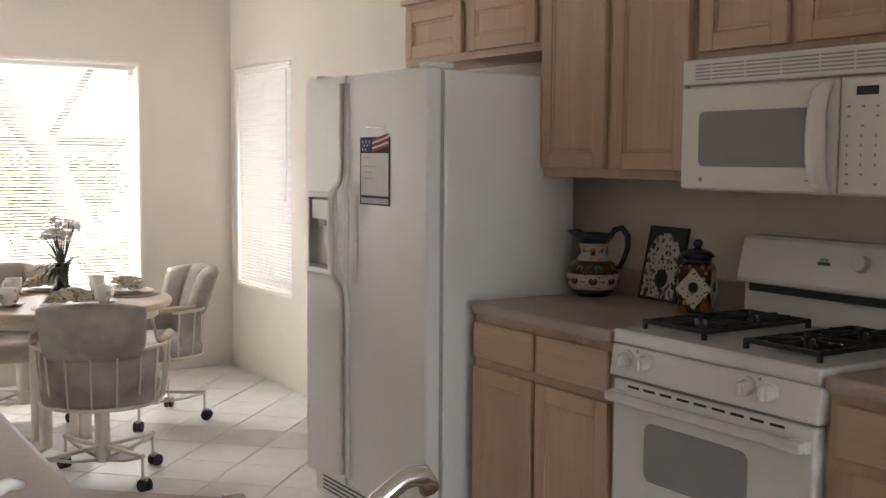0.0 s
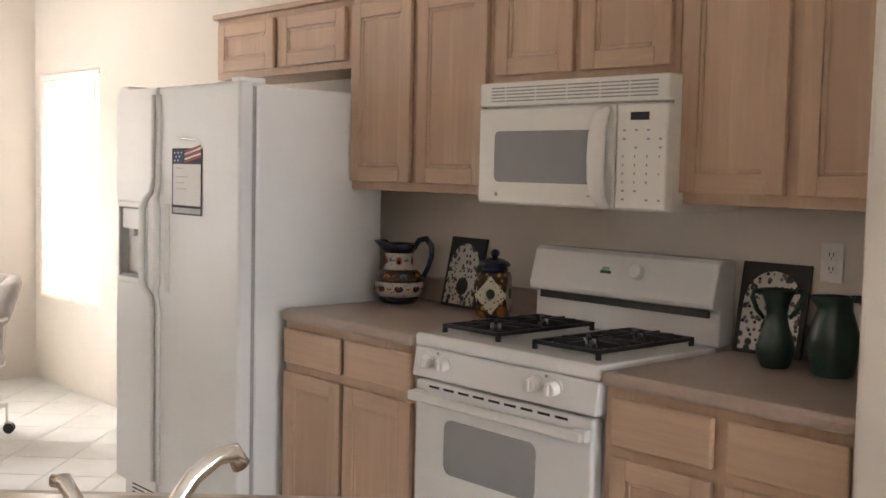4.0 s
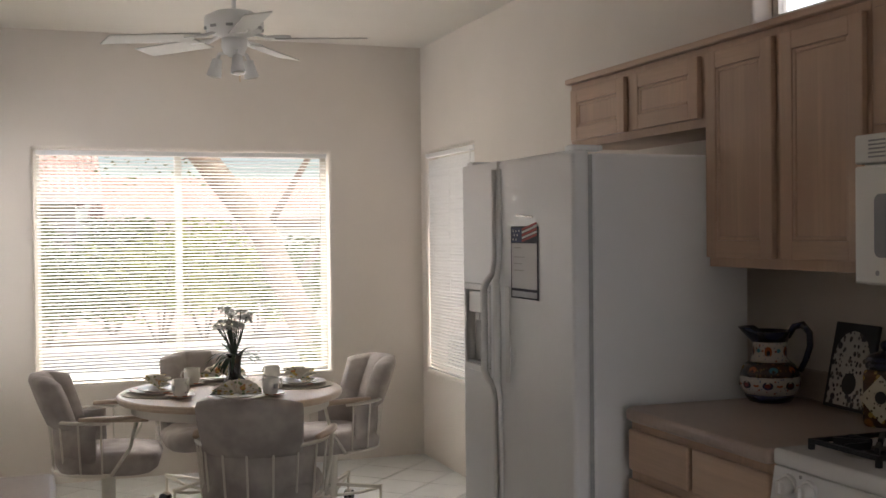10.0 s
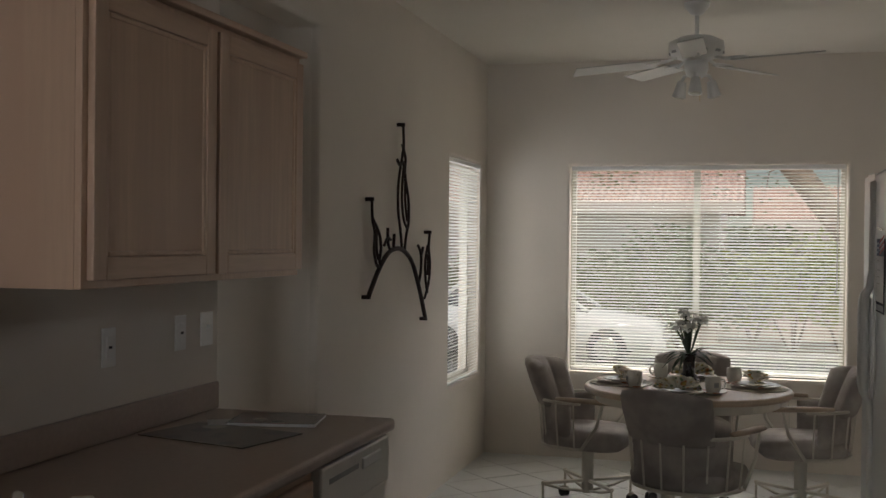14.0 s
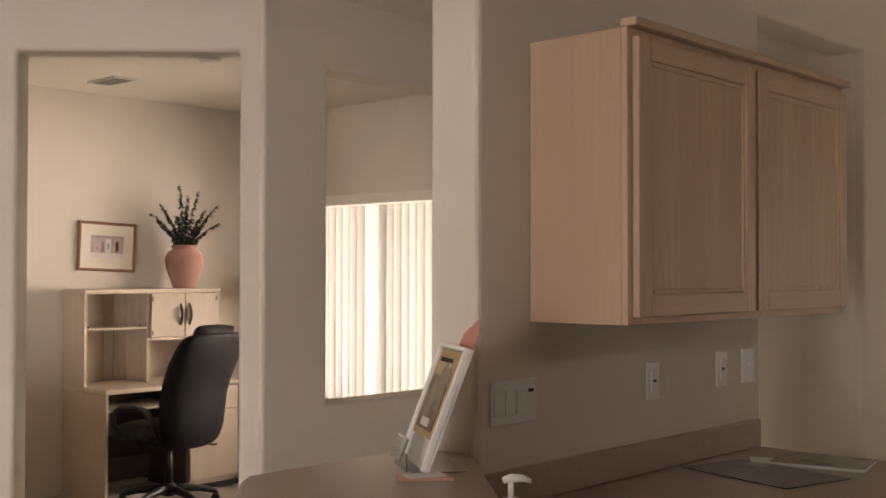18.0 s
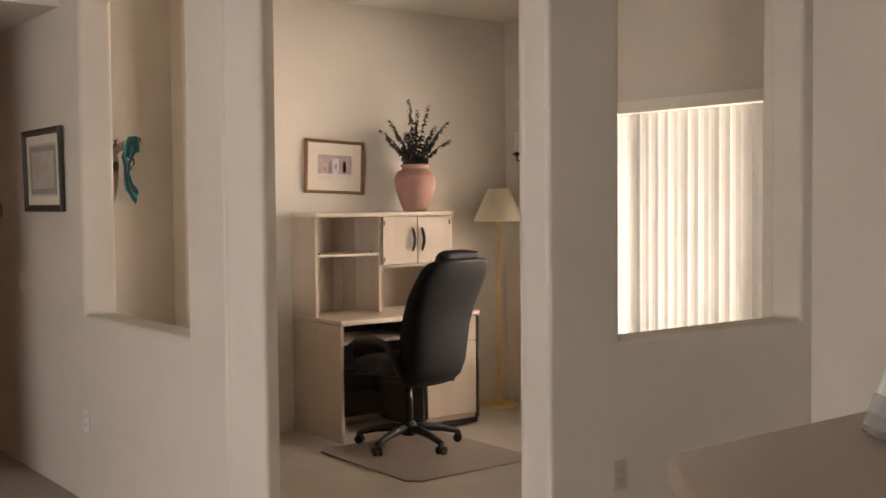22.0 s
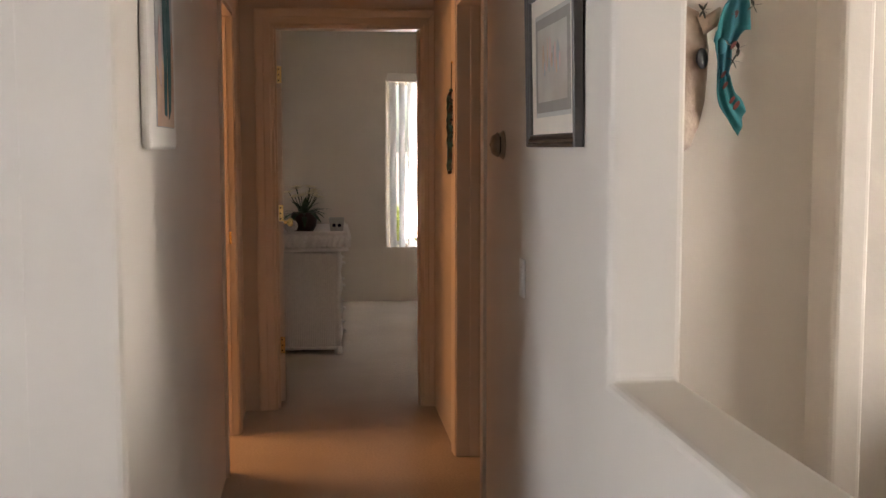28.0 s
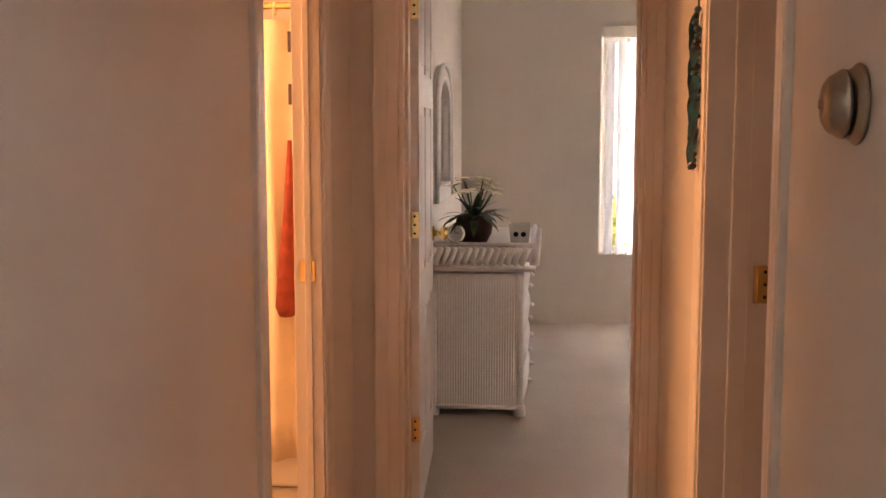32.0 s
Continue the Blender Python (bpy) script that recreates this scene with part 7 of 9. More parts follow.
# ceiling vent and smoke detector
vent = thing("ceiling_vent", "white metal ceiling vent with slats", "vent", pose(-4.6, 3.43, H_CEIL))
for b in ((-0.17, 0.17, -0.09, -0.07), (-0.17, 0.17, 0.07, 0.09), (-0.17, -0.15, -0.07, 0.07), (0.15, 0.17, -0.07, 0.07)):
    part("frame", box(b[0], b[1], b[2], b[3], -0.012, -0.001), M_WHITE, vent, bevel=0.003)
part("backing", box(-0.15, 0.15, -0.07, 0.07, -0.003, -0.001), M_BLACK, vent)
for k in range(8):
    part("slat", box(-0.15, 0.15, -0.009, 0.009, -0.0006, 0.0006, Matrix.Translation((0, -0.06 + 0.017 * k, -0.008)) @ Matrix.Rotation(radians(35), 4, "X")), M_WHITE, vent)
sd = thing("smoke_detector", "round white smoke detector on the office ceiling", "smoke detector", pose(-3.48, 3.40, H_CEIL))
part("base", lathe([(0.066, -0.012), (0.07, -0.010), (0.07, -0.001)], 36), M_WHITE, sd, smooth=True)
part("cover", lathe([(0.01, -0.042), (0.04, -0.040), (0.055, -0.032), (0.06, -0.012)], 36), M_WHITE, sd, smooth=True)

# cow skull with a scarf, hung on the office wall
M_SCARF = material("teal_scarf", (0.02, 0.19, 0.20), 0.85, var=0.25, scale=18, second=(0.03, 0.15, 0.19), second_scale=9)
sk = thing("cow_skull", "weathered cow skull with a teal scarf hung on the wall", "wall decoration", pose(-5.163, 2.13, 1.602, 0, 0, 90))
bm = bmesh.new()
rows = [(-0.205, 0.07, 0.03), (-0.19, 0.095, 0.04), (-0.14, 0.115, 0.055), (-0.07, 0.13, 0.07), (0.0, 0.135, 0.08), (0.08, 0.138, 0.085), (0.14, 0.13, 0.075), (0.18, 0.11, 0.06), (0.20, 0.07, 0.04)]
rings = []
for z, w, d in rows:
    rings.append([bm.verts.new((w * math.cos(a), -0.005 - d * max(0.0, math.sin(a)) ** 0.8, z + 0.012 * math.sin(3 * a))) for a in [math.pi * k / 14 for k in range(15)]])
for a, b in zip(rings, rings[1:]):
    for k in range(14):
        bm.faces.new((a[k], a[k + 1], b[k + 1], b[k]))
    bm.faces.new((a[0], b[0], b[14], a[14]))
bm.faces.new(rings[0])
bm.faces.new(rings[-1][::-1])
part("skull", bm, M_BONE, sk, smooth=True)
for s in (-1, 1):
    part("eye_socket", moved(lathe([(0.004, -0.01), (0.022, -0.006), (0.03, 0.002), (0.026, 0.006)], 16), Matrix.Translation((0.095 * s, -0.085, 0.055)) @ Matrix.Rotation(radians(90 + 0), 4, "X") @ Matrix.Rotation(radians(40 * s), 4, "Y")), M_DARK, sk, smooth=True)
    part("horn", tube([(0.10 * s, -0.05, 0.15), (0.135 * s, -0.055, 0.165), (0.155 * s, -0.06, 0.20)], [0.03, 0.022, 0.004], 12), M_BONE, sk, smooth=True)
rng = random.Random(8)


def cloth(pts_a, pts_b, fold, n=10, m=14):
    """A loose strip of cloth between two edge lines, with folds, 2 mm thick."""
    bm = bmesh.new()
    g, g2 = {}, {}
    for i in range(n + 1):
        for j in range(m + 1):
            u, v = i / n, j / m
            k = u * (len(pts_a) - 1)
            k0 = min(int(k), len(pts_a) - 2)
            a = Vector(pts_a[k0]).lerp(Vector(pts_a[k0 + 1]), k - k0)
            b = Vector(pts_b[k0]).lerp(Vector(pts_b[k0 + 1]), k - k0)
            p = a.lerp(b, v) + Vector((0, -1, 0)) * fold * (0.5 + 0.5 * math.sin(v * 13 + u * 4)) + Vector((0, 0, 1)) * fold * 0.4 * math.sin(u * 11 + v * 5)
            g[i, j] = bm.verts.new(p)
            g2[i, j] = bm.verts.new(p + Vector((0, 0.003, 0)))
    for i in range(n):
        for j in range(m):
            bm.faces.new((g[i, j], g[i + 1, j], g[i + 1, j + 1], g[i, j + 1]))
            bm.faces.new((g2[i, j], g2[i, j + 1], g2[i + 1, j + 1], g2[i + 1, j]))
    edge = [(i, 0) for i in range(n)] + [(n, j) for j in range(m)] + [(i, m) for i in range(n, 0, -1)] + [(0, j) for j in range(m, 0, -1)]
    for a, b in zip(edge, edge[1:] + edge[:1]):
        bm.faces.new((g[a], g[b], g2[b], g2[a]))
    return bm


scarf = part("scarf", cloth([(0.125, -0.085, 0.11), (0.135, -0.09, 0.05), (0.14, -0.085, 0.0)], [(0.185, -0.065, 0.10), (0.185, -0.065, 0.05), (0.18, -0.07, 0.0)], 0.014), M_SCARF, sk, "teal patterned scarf", smooth=True)
part("scarf_tail", cloth([(0.125, -0.085, 0.10), (0.135, -0.085, 0.155), (0.178, -0.07, 0.235)], [(0.19, -0.07, 0.105), (0.24, -0.06, 0.145), (0.247, -0.05, 0.215)], 0.02), M_SCARF, scarf, smooth=True)
part("scarf_tail", cloth([(0.138, -0.085, 0.02), (0.135, -0.085, -0.04), (0.15, -0.08, -0.09), (0.216, -0.06, -0.155)], [(0.178, -0.07, 0.02), (0.185, -0.065, -0.015), (0.21, -0.06, -0.045), (0.24, -0.05, -0.08)], 0.016), M_SCARF, scarf, smooth=True)
part("scarf_knot", moved(lathe([(0.006, -0.022), (0.014, -0.014), (0.016, 0.0), (0.013, 0.014), (0.006, 0.022)], 14), Matrix.Translation((0.15, -0.085, 0.09))), M_SCARF, scarf, smooth=True)
M_SCARFR = material("rust_scarf_print", (0.13, 0.035, 0.03), 0.85, var=0.4, scale=30)
for x, z, r, y in ((0.186, 0.175, 0.018, -0.088), (0.182, 0.092, 0.014, -0.096), (0.20, -0.075, 0.015, -0.084), (0.185, -0.06, 0.012, -0.088), (0.152, 0.01, 0.012, -0.104), (0.158, -0.02, 0.012, -0.104)):
    part("printed_mark", moved(lathe([(r * 0.75, -0.001), (r * 0.8, 0.0), (r * 0.7, 0.0008), (0.002, 0.001)], 12), Matrix.Translation((x, y, z)) @ Matrix.Rotation(radians(35), 4, "Y") @ Matrix.Diagonal((0.55, 1, 1.3, 1)) @ Matrix.Rotation(radians(90), 4, "X")), M_SCARFR, scarf, "rust printed patch")
for x, z, n in ((0.10, 0.19, 7), (0.205, 0.085, 5), (0.19, 0.05, 5), (0.246, 0.205, 4)):
    bm = bmesh.new()
    for k in range(n):
        a = 2 * math.pi * k / n + x * 40
        add_blade(bm, Vector((x, -0.075, z)), (math.cos(a), -0.4, math.sin(a)), 0.026, 0.010, 0.4, 4)
    part("dried_sprig", bm, M_EUC, sk, "small dried leaf sprig")

# ---- hall ----
pic, (i0, i1, py, iz1, iz0) = picture("framed_watercolour", "dark ridged frame round a pale grey watercolour", pose(-5.14, 1.763, 1.41, 1.2, 0, 0), 0.592, 0.43, 0.034, 0.026, M_FRAMED, 0.045, ridges=3)
M_WC = material("watercolour_paper", (0.50, 0.47, 0.41), 0.8, var=0.12, scale=7, second=(0.45, 0.39, 0.33), second_scale=5)
M_WC2 = material("watercolour_wash", (0.50, 0.36, 0.25), 0.8, var=0.2, scale=9, second=(0.60, 0.46, 0.42), second_scale=7)
M_WC3 = material("watercolour_slate", (0.36, 0.38, 0.38), 0.8, var=0.25, scale=9)
M_MATG = material("pale_grey_mat", (0.50, 0.485, 0.44), 0.85, var=0.03, scale=9)
M_MATT = material("taupe_inner_mat", (0.30, 0.275, 0.235), 0.85, var=0.05, scale=9)
part("inner_mat", box(i0, i1, py, py + 0.003, iz0, iz1), M_MATG, pic, "pale grey mat")
part("mat_band", box(i0 + 0.012, i1 - 0.012, py - 0.0014, py - 0.0002, iz0 + 0.012, iz1 - 0.012), M_MATT, pic, "taupe inner mat")
part("painting", box(i0 + 0.040, i1 - 0.040, py - 0.0026, py - 0.0015, iz0 + 0.040, iz1 - 0.040), M_WC, pic, "pale watercolour")
rng = random.Random(5)
for k in range(12):
    u, v = 0.24 + 0.52 * (k + 0.5) / 12, rng.uniform(0.42, 0.62)
    x, z = i0 + u * (i1 - i0), iz0 + v * (iz1 - iz0)
    n = 10
    w, h = rng.uniform(0.006, 0.020), rng.uniform(0.018, 0.045)
    pts = [(x + w * rng.uniform(0.6, 1.1) * math.cos(6.283 * i / n), z + h * rng.uniform(0.6, 1.1) * math.sin(6.283 * i / n)) for i in range(n)]
    part("wash", slab(pts, 0.0, 0.0005, Matrix.Translation((0, py - 0.0027 - 0.0001 * k, 0)) @ Matrix.Rotation(radians(90), 4, "X")), (M_WC2, M_WC3, M_P3)[k % 3], pic)

# round nickel chime on the hall wall
ch = thing("door_chime", "round brushed nickel door chime on the hall wall", "door chime", pose(-5.69, 1.764, 1.417, 90, 0, 0))
M_CHIME = material("aged_nickel", (0.36, 0.31, 0.25), 0.32, metal=1.0, var=0.15, scale=30)
part("back_plate", lathe([(0.047, 0.0), (0.049, 0.003), (0.047, 0.006), (0.043, 0.008), (0.042, 0.012), (0.036, 0.013)], 40), M_CHIME, ch, smooth=True)
part("neck", lathe([(0.032, 0.012), (0.030, 0.017), (0.032, 0.020)], 24), M_DARK, ch, smooth=True)
part("dome", lathe([(0.036, 0.017), (0.041, 0.018), (0.0415, 0.022), (0.038, 0.027), (0.037, 0.029), (0.033, 0.036), (0.026, 0.041), (0.016, 0.0435), (0.006, 0.044), (0.006, 0.047), (0.002, 0.048)], 40), M_CHIME, ch, smooth=True)

# picture on the other hall wall, painted shapes on a white board
pl = thing("board_picture", "white rounded board with a painted teal and terracotta abstract", "picture", pose(-4.475, 0.777, 1.405, 0, 0, 180) @ Matrix.Diagonal((0.89, 1.0, 1.0, 1.0)))
bw, bh = 0.46, 0.56
M_BOARD = material("white_board", (0.76, 0.73, 0.68), 0.7, var=0.03, scale=8, bump=0.1, bump_scale=90)
M_SKYG = material("painted_grey_sky", (0.40, 0.40, 0.40), 0.8, var=0.15, scale=6)
M_SAND = material("painted_sand", (0.50, 0.30, 0.20), 0.8, var=0.15, scale=8, second=(0.62, 0.44, 0.33), second_scale=5)
M_TEALP = material("painted_teal", (0.03, 0.12, 0.13), 0.8, var=0.3, scale=14)
M_DKP = material("painted_umber", (0.08, 0.04, 0.035), 0.8, var=0.3, scale=14)
part("board", box(0, bw, -0.022, 0, 0, bh), M_BOARD, pl, bevel=0.010, segs=3)
pn = part("painting", box(0.085, bw - 0.075, -0.0245, -0.0221, 0.05, bh - 0.07), M_SKYG, pl, "painting in greys, teal and terracotta", bevel=0.001)


def stroke(pts, y, mt):
    part("brush_shape", slab(pts, 0, 0.0012, Matrix.Translation((0, y, 0)) @ Matrix.Rotation(radians(90), 4, "X")), mt, pn)


stroke([(0.087, 0.052), (0.383, 0.052), (0.383, 0.17), (0.33, 0.20), (0.26, 0.165), (0.17, 0.21), (0.12, 0.17), (0.087, 0.185)], -0.0246, M_SAND)
stroke([(0.20, 0.08), (0.24, 0.075), (0.255, 0.20), (0.27, 0.31), (0.25, 0.40), (0.215, 0.41), (0.195, 0.33), (0.205, 0.20)], -0.0262, M_TEALP)
stroke([(0.275, 0.07), (0.315, 0.09), (0.33, 0.25), (0.315, 0.37), (0.285, 0.38), (0.27, 0.28)], -0.0262, M_TEALP)
stroke([(0.215, 0.41), (0.25, 0.40), (0.262, 0.44), (0.235, 0.47), (0.212, 0.45)], -0.0266, M_DKP)
stroke([(0.11, 0.16), (0.15, 0.14), (0.16, 0.26), (0.13, 0.30), (0.105, 0.24)], -0.0264, M_P3)
stroke([(0.335, 0.12), (0.37, 0.11), (0.375, 0.24), (0.35, 0.28), (0.33, 0.22)], -0.0264, M_SAND)

# woven hanging on the living room wall
M_WEAVE = material("brown_woven_wool", (0.16, 0.055, 0.035), 0.95, var=0.3, scale=60, bump=0.8, bump_scale=300, stretch=(1, 1, 4), second=(0.28, 0.13, 0.08), second_scale=4)
M_CORD = material("brown_cord", (0.10, 0.05, 0.03), 0.9, var=0.2, scale=80)
wh = thing("wall_hanging", "brown woven wool wall hanging with corner tassels", "wall hanging", pose(-4.219, -0.28, 0.89, 0, 0, 90))
part("woven_cloth", box(0, 0.62, -0.014, -0.001, 0, 1.15), M_WEAVE, wh, bevel=0.004)
part("hanging_rod", cyl((-0.04, -0.02, 1.16), (0.66, -0.02, 1.16), 0.011, n=14), M_FRAMEB, wh, smooth=True)
for z in (0.0, 0.03, 0.20, 0.23):
    part("stripe", box(0.001, 0.619, -0.0165, -0.0142, z + 0.008, z + 0.018), M_SAND, wh)
for x in (0.0, 0.62):
    ts = part("tassel", tube([(x, -0.012, 0.005), (x + 0.012, -0.016, 0.0), (x + 0.022, -0.016, -0.035), (x + 0.022, -0.016, -0.06)], [0.005, 0.005, 0.006, 0.008], 8), M_CORD, wh, smooth=True)
    part("tassel_skirt", cyl((x + 0.022, -0.016, -0.048), (x + 0.022, -0.016, -0.08), 0.007, 0.013, 10), M_CORD, ts)


# ---- doors and their trim ----
M_CASE = material("casing_paint", (0.76, 0.69, 0.60), 0.4, var=0.02, scale=4)


def casing(name, label, m, w, h, thick, left=0.085, right=0.085):
    """Moulded trim round an opening and the lining through the wall; own x across, room side -y."""
    t = thing(name, label, "door frame", m)
    t["kind"] = "structure"
    prof = ((0.0, 0.0), (0.0, 0.009), (0.10, 0.012), (0.40, 0.0125), (0.50, 0.0105), (0.60, 0.0125), (0.80, 0.016), (0.94, 0.016), (1.0, 0.012), (1.0, 0.0))

    def leg(x0, dx, z1):
        bm = bmesh.new()
        lo = [bm.verts.new((x0 + dx * a, -d, 0 - 0.01)) for a, d in prof]
        hi = [bm.verts.new((x0 + dx * a, -d, z1 + abs(dx) * a)) for a, d in prof]
        for i in range(len(prof)):
            j = (i + 1) % len(prof)
            bm.faces.new((lo[i], lo[j], hi[j], hi[i]))
        bm.faces.new(lo[::-1])
        bm.faces.new(hi)
        return bm
    part("side_casing", leg(-0.004, -left, h + 0.004), M_CASE, t)
    part("side_casing", leg(w + 0.004, right, h + 0.004), M_CASE, t)
    bm = bmesh.new()
    hh = 0.085
    lo = [bm.verts.new((-0.004 - left * a, -d, h + 0.004 + hh * a)) for a, d in prof]
    hi = [bm.verts.new((w + 0.004 + right * a, -d, h + 0.004 + hh * a)) for a, d in prof]
    for i in range(len(prof)):
        j = (i + 1) % len(prof)
        bm.faces.new((lo[i], lo[j], hi[j], hi[i]))
    part("head_casing", bm, M_CASE, t)
    for b in ((-0.003, 0.012, -0.004, thick + 0.004, -0.011, h), (w - 0.012, w + 0.003, -0.004, thick + 0.004, -0.011, h), (0.0125, w - 0.0125, -0.004, thick + 0.004, h - 0.015, h + 0.003)):
        part("jamb", box(*b), M_CASE, t, bevel=0.002)
    for b in ((0.0125, 0.024, thick * 0.35, thick * 0.6, -0.011, h - 0.0155), (w - 0.024, w - 0.0125, thick * 0.35, thick * 0.6, -0.011, h - 0.0155)):
        part("door_stop", box(*b), M_CASE, t, bevel=0.002)
    return t


def hinge(parent, p, ax, h=0.09):
    """A brass butt hinge: two leaves with screws and a knuckle, flat to the plane whose normal is ax."""
    p, n = Vector(p), Vector(ax)
    s = n.cross(Vector((0, 0, 1)))
    bm = bmesh.new()
    m = Matrix.Translation(p) @ Matrix((s, n, (0, 0, 1))).transposed().to_4x4()
    add_box(bm, -0.034, 0.0, 0, 0.003, -h / 2, h / 2, m)
    lf = part("hinge", bm, M_BRASS, parent, "brass hinge")
    part("knuckle", cyl(m @ Vector((0.004, 0.004, -h / 2)), m @ Vector((0.004, 0.004, h / 2)), 0.006, n=12), M_BRASS, lf, smooth=True)
    for z in (-0.03, 0.0, 0.03):
        part("screw", cyl(m @ Vector((-0.018, 0.0031, z)), m @ Vector((-0.018, 0.0042, z)), 0.0045, n=10), M_RUSTM, lf)
    return lf


casing("door_frame_hall", "painted moulded frame of the hall door", pose(-6.97, 1.765, 0), 0.815, 2.05, 0.165)
casing("door_frame_bathroom", "painted moulded frame of the bathroom door", pose(-6.83, 0.735, 0, 0, 0, 180), 0.64, 2.05, 0.075)
casing("door_frame_bedroom", "painted moulded frame of the bedroom door", pose(-7.965, 0.90, 0, 0, 0, 90), 0.80, 2.05, 0.13, 0.085, 0.062)


def panel_door(name, label, m, w, h, knob_x=None, t=0.035):
    """A six-panel door leaf in own x and z, from y=0 to y=t."""
    d = thing(name, label, "door", m)
    d["kind"] = "structure"
    part("door_leaf", box(0, w, 0.006, t - 0.006, 0.006, h), M_DOORP, d)
    st, cols = 0.105, 2
    cw = (w - 3 * st) / 2
    zs = [(0.22, 0.72), (0.86, 1.46), (1.58, h - 0.12)]
    for y0, y1 in ((0.0, 0.006), (t - 0.006, t)):
        for x in (0, st + cw, 2 * (st + cw)):
            part("stile", box(x, x + st, y0, y1, 0.006, h), M_DOORP, d, bevel=0.002)
        zz = 0.006
        for z0, z1 in zs + [(h, h)]:
            for x in (st, 2 * st + cw):
                part("rail", box(x, x + cw, y0, y1, zz, z0), M_DOORP, d, bevel=0.002)
            zz = z1
        for z0, z1 in zs:
            for x in (st, 2 * st + cw):
                part("raised_panel", box(x + 0.03, x + cw - 0.03, y0 + 0.0015, y1 - 0.0015 + 0.001, z0 + 0.03, z1 - 0.03), M_DOORP, d, bevel=0.003)
    if knob_x is not None:
        for s, y in ((-1, 0.0), (1, t)):
            k = part("door_knob", moved(lathe([(0.03, 0.0), (0.032, 0.004), (0.028, 0.008), (0.012, 0.012), (0.011, 0.030), (0.024, 0.038), (0.029, 0.052), (0.022, 0.064), (0.003, 0.068)], 24), Matrix.Translation((knob_x, y, 0.95)) @ Matrix.Rotation(radians(90 if s < 0 else -90), 4, "X")), M_BRASS, d, "polished brass knob", smooth=True)
    return d


M_DOORP = material("door_white_paint", (0.78, 0.75, 0.71), 0.32, var=0.02, scale=4, coat=0.15)
bd = panel_door("door_1", "white six-panel bedroom door standing open", pose(-8.105, 0.947, 0, 0, 0, 182.7), 0.79, 2.03, 0.73)
for z in (0.32, 1.05, 1.80):
    hinge(bd, (-0.0005, 0.034, z), (-1, 0, 0))
hd = panel_door("door_2", "white panel door standing open into the dark room", pose(-6.935, 1.94, 0, 0, 0, 90), 0.63, 2.03)
for z in (0.25, 1.02, 1.79):
    hinge(hd, (-0.052, 0.0225, z), (0, -1, 0))
st = thing("strike_plate", "brass strike plate on the bathroom door jamb", "strike plate", pose(-7.457, 0.697, 0.97, 0, 0, 90))
part("plate", box(-0.022, 0.022, -0.003, -0.0002, -0.03, 0.03), M_BRASS, st, bevel=0.001)
part("latch_hole", box(-0.008, 0.006, -0.0034, -0.003, -0.014, 0.014), M_DARK, st)

# bead and feather string on the hall door trim
M_BEAD = material("turquoise_beads", (0.03, 0.15, 0.17), 0.5, var=0.4, scale=40, second=(0.02, 0.03, 0.04), second_scale=30)
bs = thing("bead_hanging", "turquoise and black bead and feather string on the door trim", "wall decoration", pose(-7.02, 1.744, 1.29))
part("cord", cyl((0, 0.0, 0.36), (0, 0.002, 0.50), 0.0028, n=8), M_BLACK, bs)
part("hook", lathe([(0.003, -0.006), (0.006, 0.0), (0.003, 0.006)], 8, (0, 0.004, 0.50)), M_BRASS, bs)
rng = random.Random(77)
for k in range(26):
    z = 0.005 + 0.37 * k / 25
    r = rng.uniform(0.007, 0.012)
    part("bead", moved(lathe([(0.002, -0.008), (r, -0.004), (r, 0.004), (0.002, 0.008)], 10), Matrix.Translation((rng.uniform(-0.009, 0.009), rng.uniform(-0.008, 0.0), z)) @ Matrix.Rotation(rng.uniform(-0.6, 0.6), 4, "X")), M_BEAD if k % 4 else M_BLACK, bs, smooth=True)
for k, z in enumerate((0.10, 0.16, 0.19, 0.22, 0.06, 0.05, 0.13, 0.25, 0.28, 0.31, 0.08, 0.34)):
    bm = bmesh.new()
    s = -1 if k % 2 else 1
    add_blade(bm, Vector((0.004 * s, -0.004, z + 0.03)), Vector(((0.25 + 0.07 * (k % 4)) * s, -0.15, -1.0)).normalized(), 0.075, 0.024, 0.25)
    part("feather", bm, M_BEAD, bs)

# ---- bathroom ----
M_CURT = material("cream_curtain", (0.72, 0.62, 0.46), 0.9, var=0.05, scale=12)
M_SASH = material("brick_red_sash", (0.25, 0.045, 0.02), 0.9, var=0.2, scale=25)
M_PATCH = material("dark_patch", (0.06, 0.05, 0.05), 0.9, var=0.3, scale=50)
rod = thing("curtain_rod", "brass shower rod between the bathroom walls", "curtain rod", pose(-8.35, -0.98, 1.83))
part("rod", cyl((0, -0.02, 0), (0, 1.62, 0), 0.012, n=14), M_BRASS, rod, smooth=True)
cu = thing("shower_curtain", "cream ruffled shower curtain with dark square patches", "curtain", pose(-8.35, -0.9, 0))
bm = bmesh.new()
NS = 120
g = []
for zi in range(12):
    u = zi / 11
    z = 0.12 + u * 1.66
    amp = 0.030 - 0.012 * u
    g.append([[bm.verts.new((amp * math.sin(k * 0.62 + 0.7 * math.sin(k * 0.13)) + 0.008 * math.sin(u * 9 + k) + d, 1.48 * k / NS, z)) for k in range(NS + 1)] for d in (0.0, 0.004)])
for a, b in zip(g, g[1:]):
    for k in range(NS):
        bm.faces.new((a[0][k], a[0][k + 1], b[0][k + 1], b[0][k]))
        bm.faces.new((a[1][k], b[1][k], b[1][k + 1], a[1][k + 1]))
for e in (0, -1):
    for k in range(NS):
        bm.faces.new((g[e][0][k], g[e][1][k], g[e][1][k + 1], g[e][0][k + 1]))
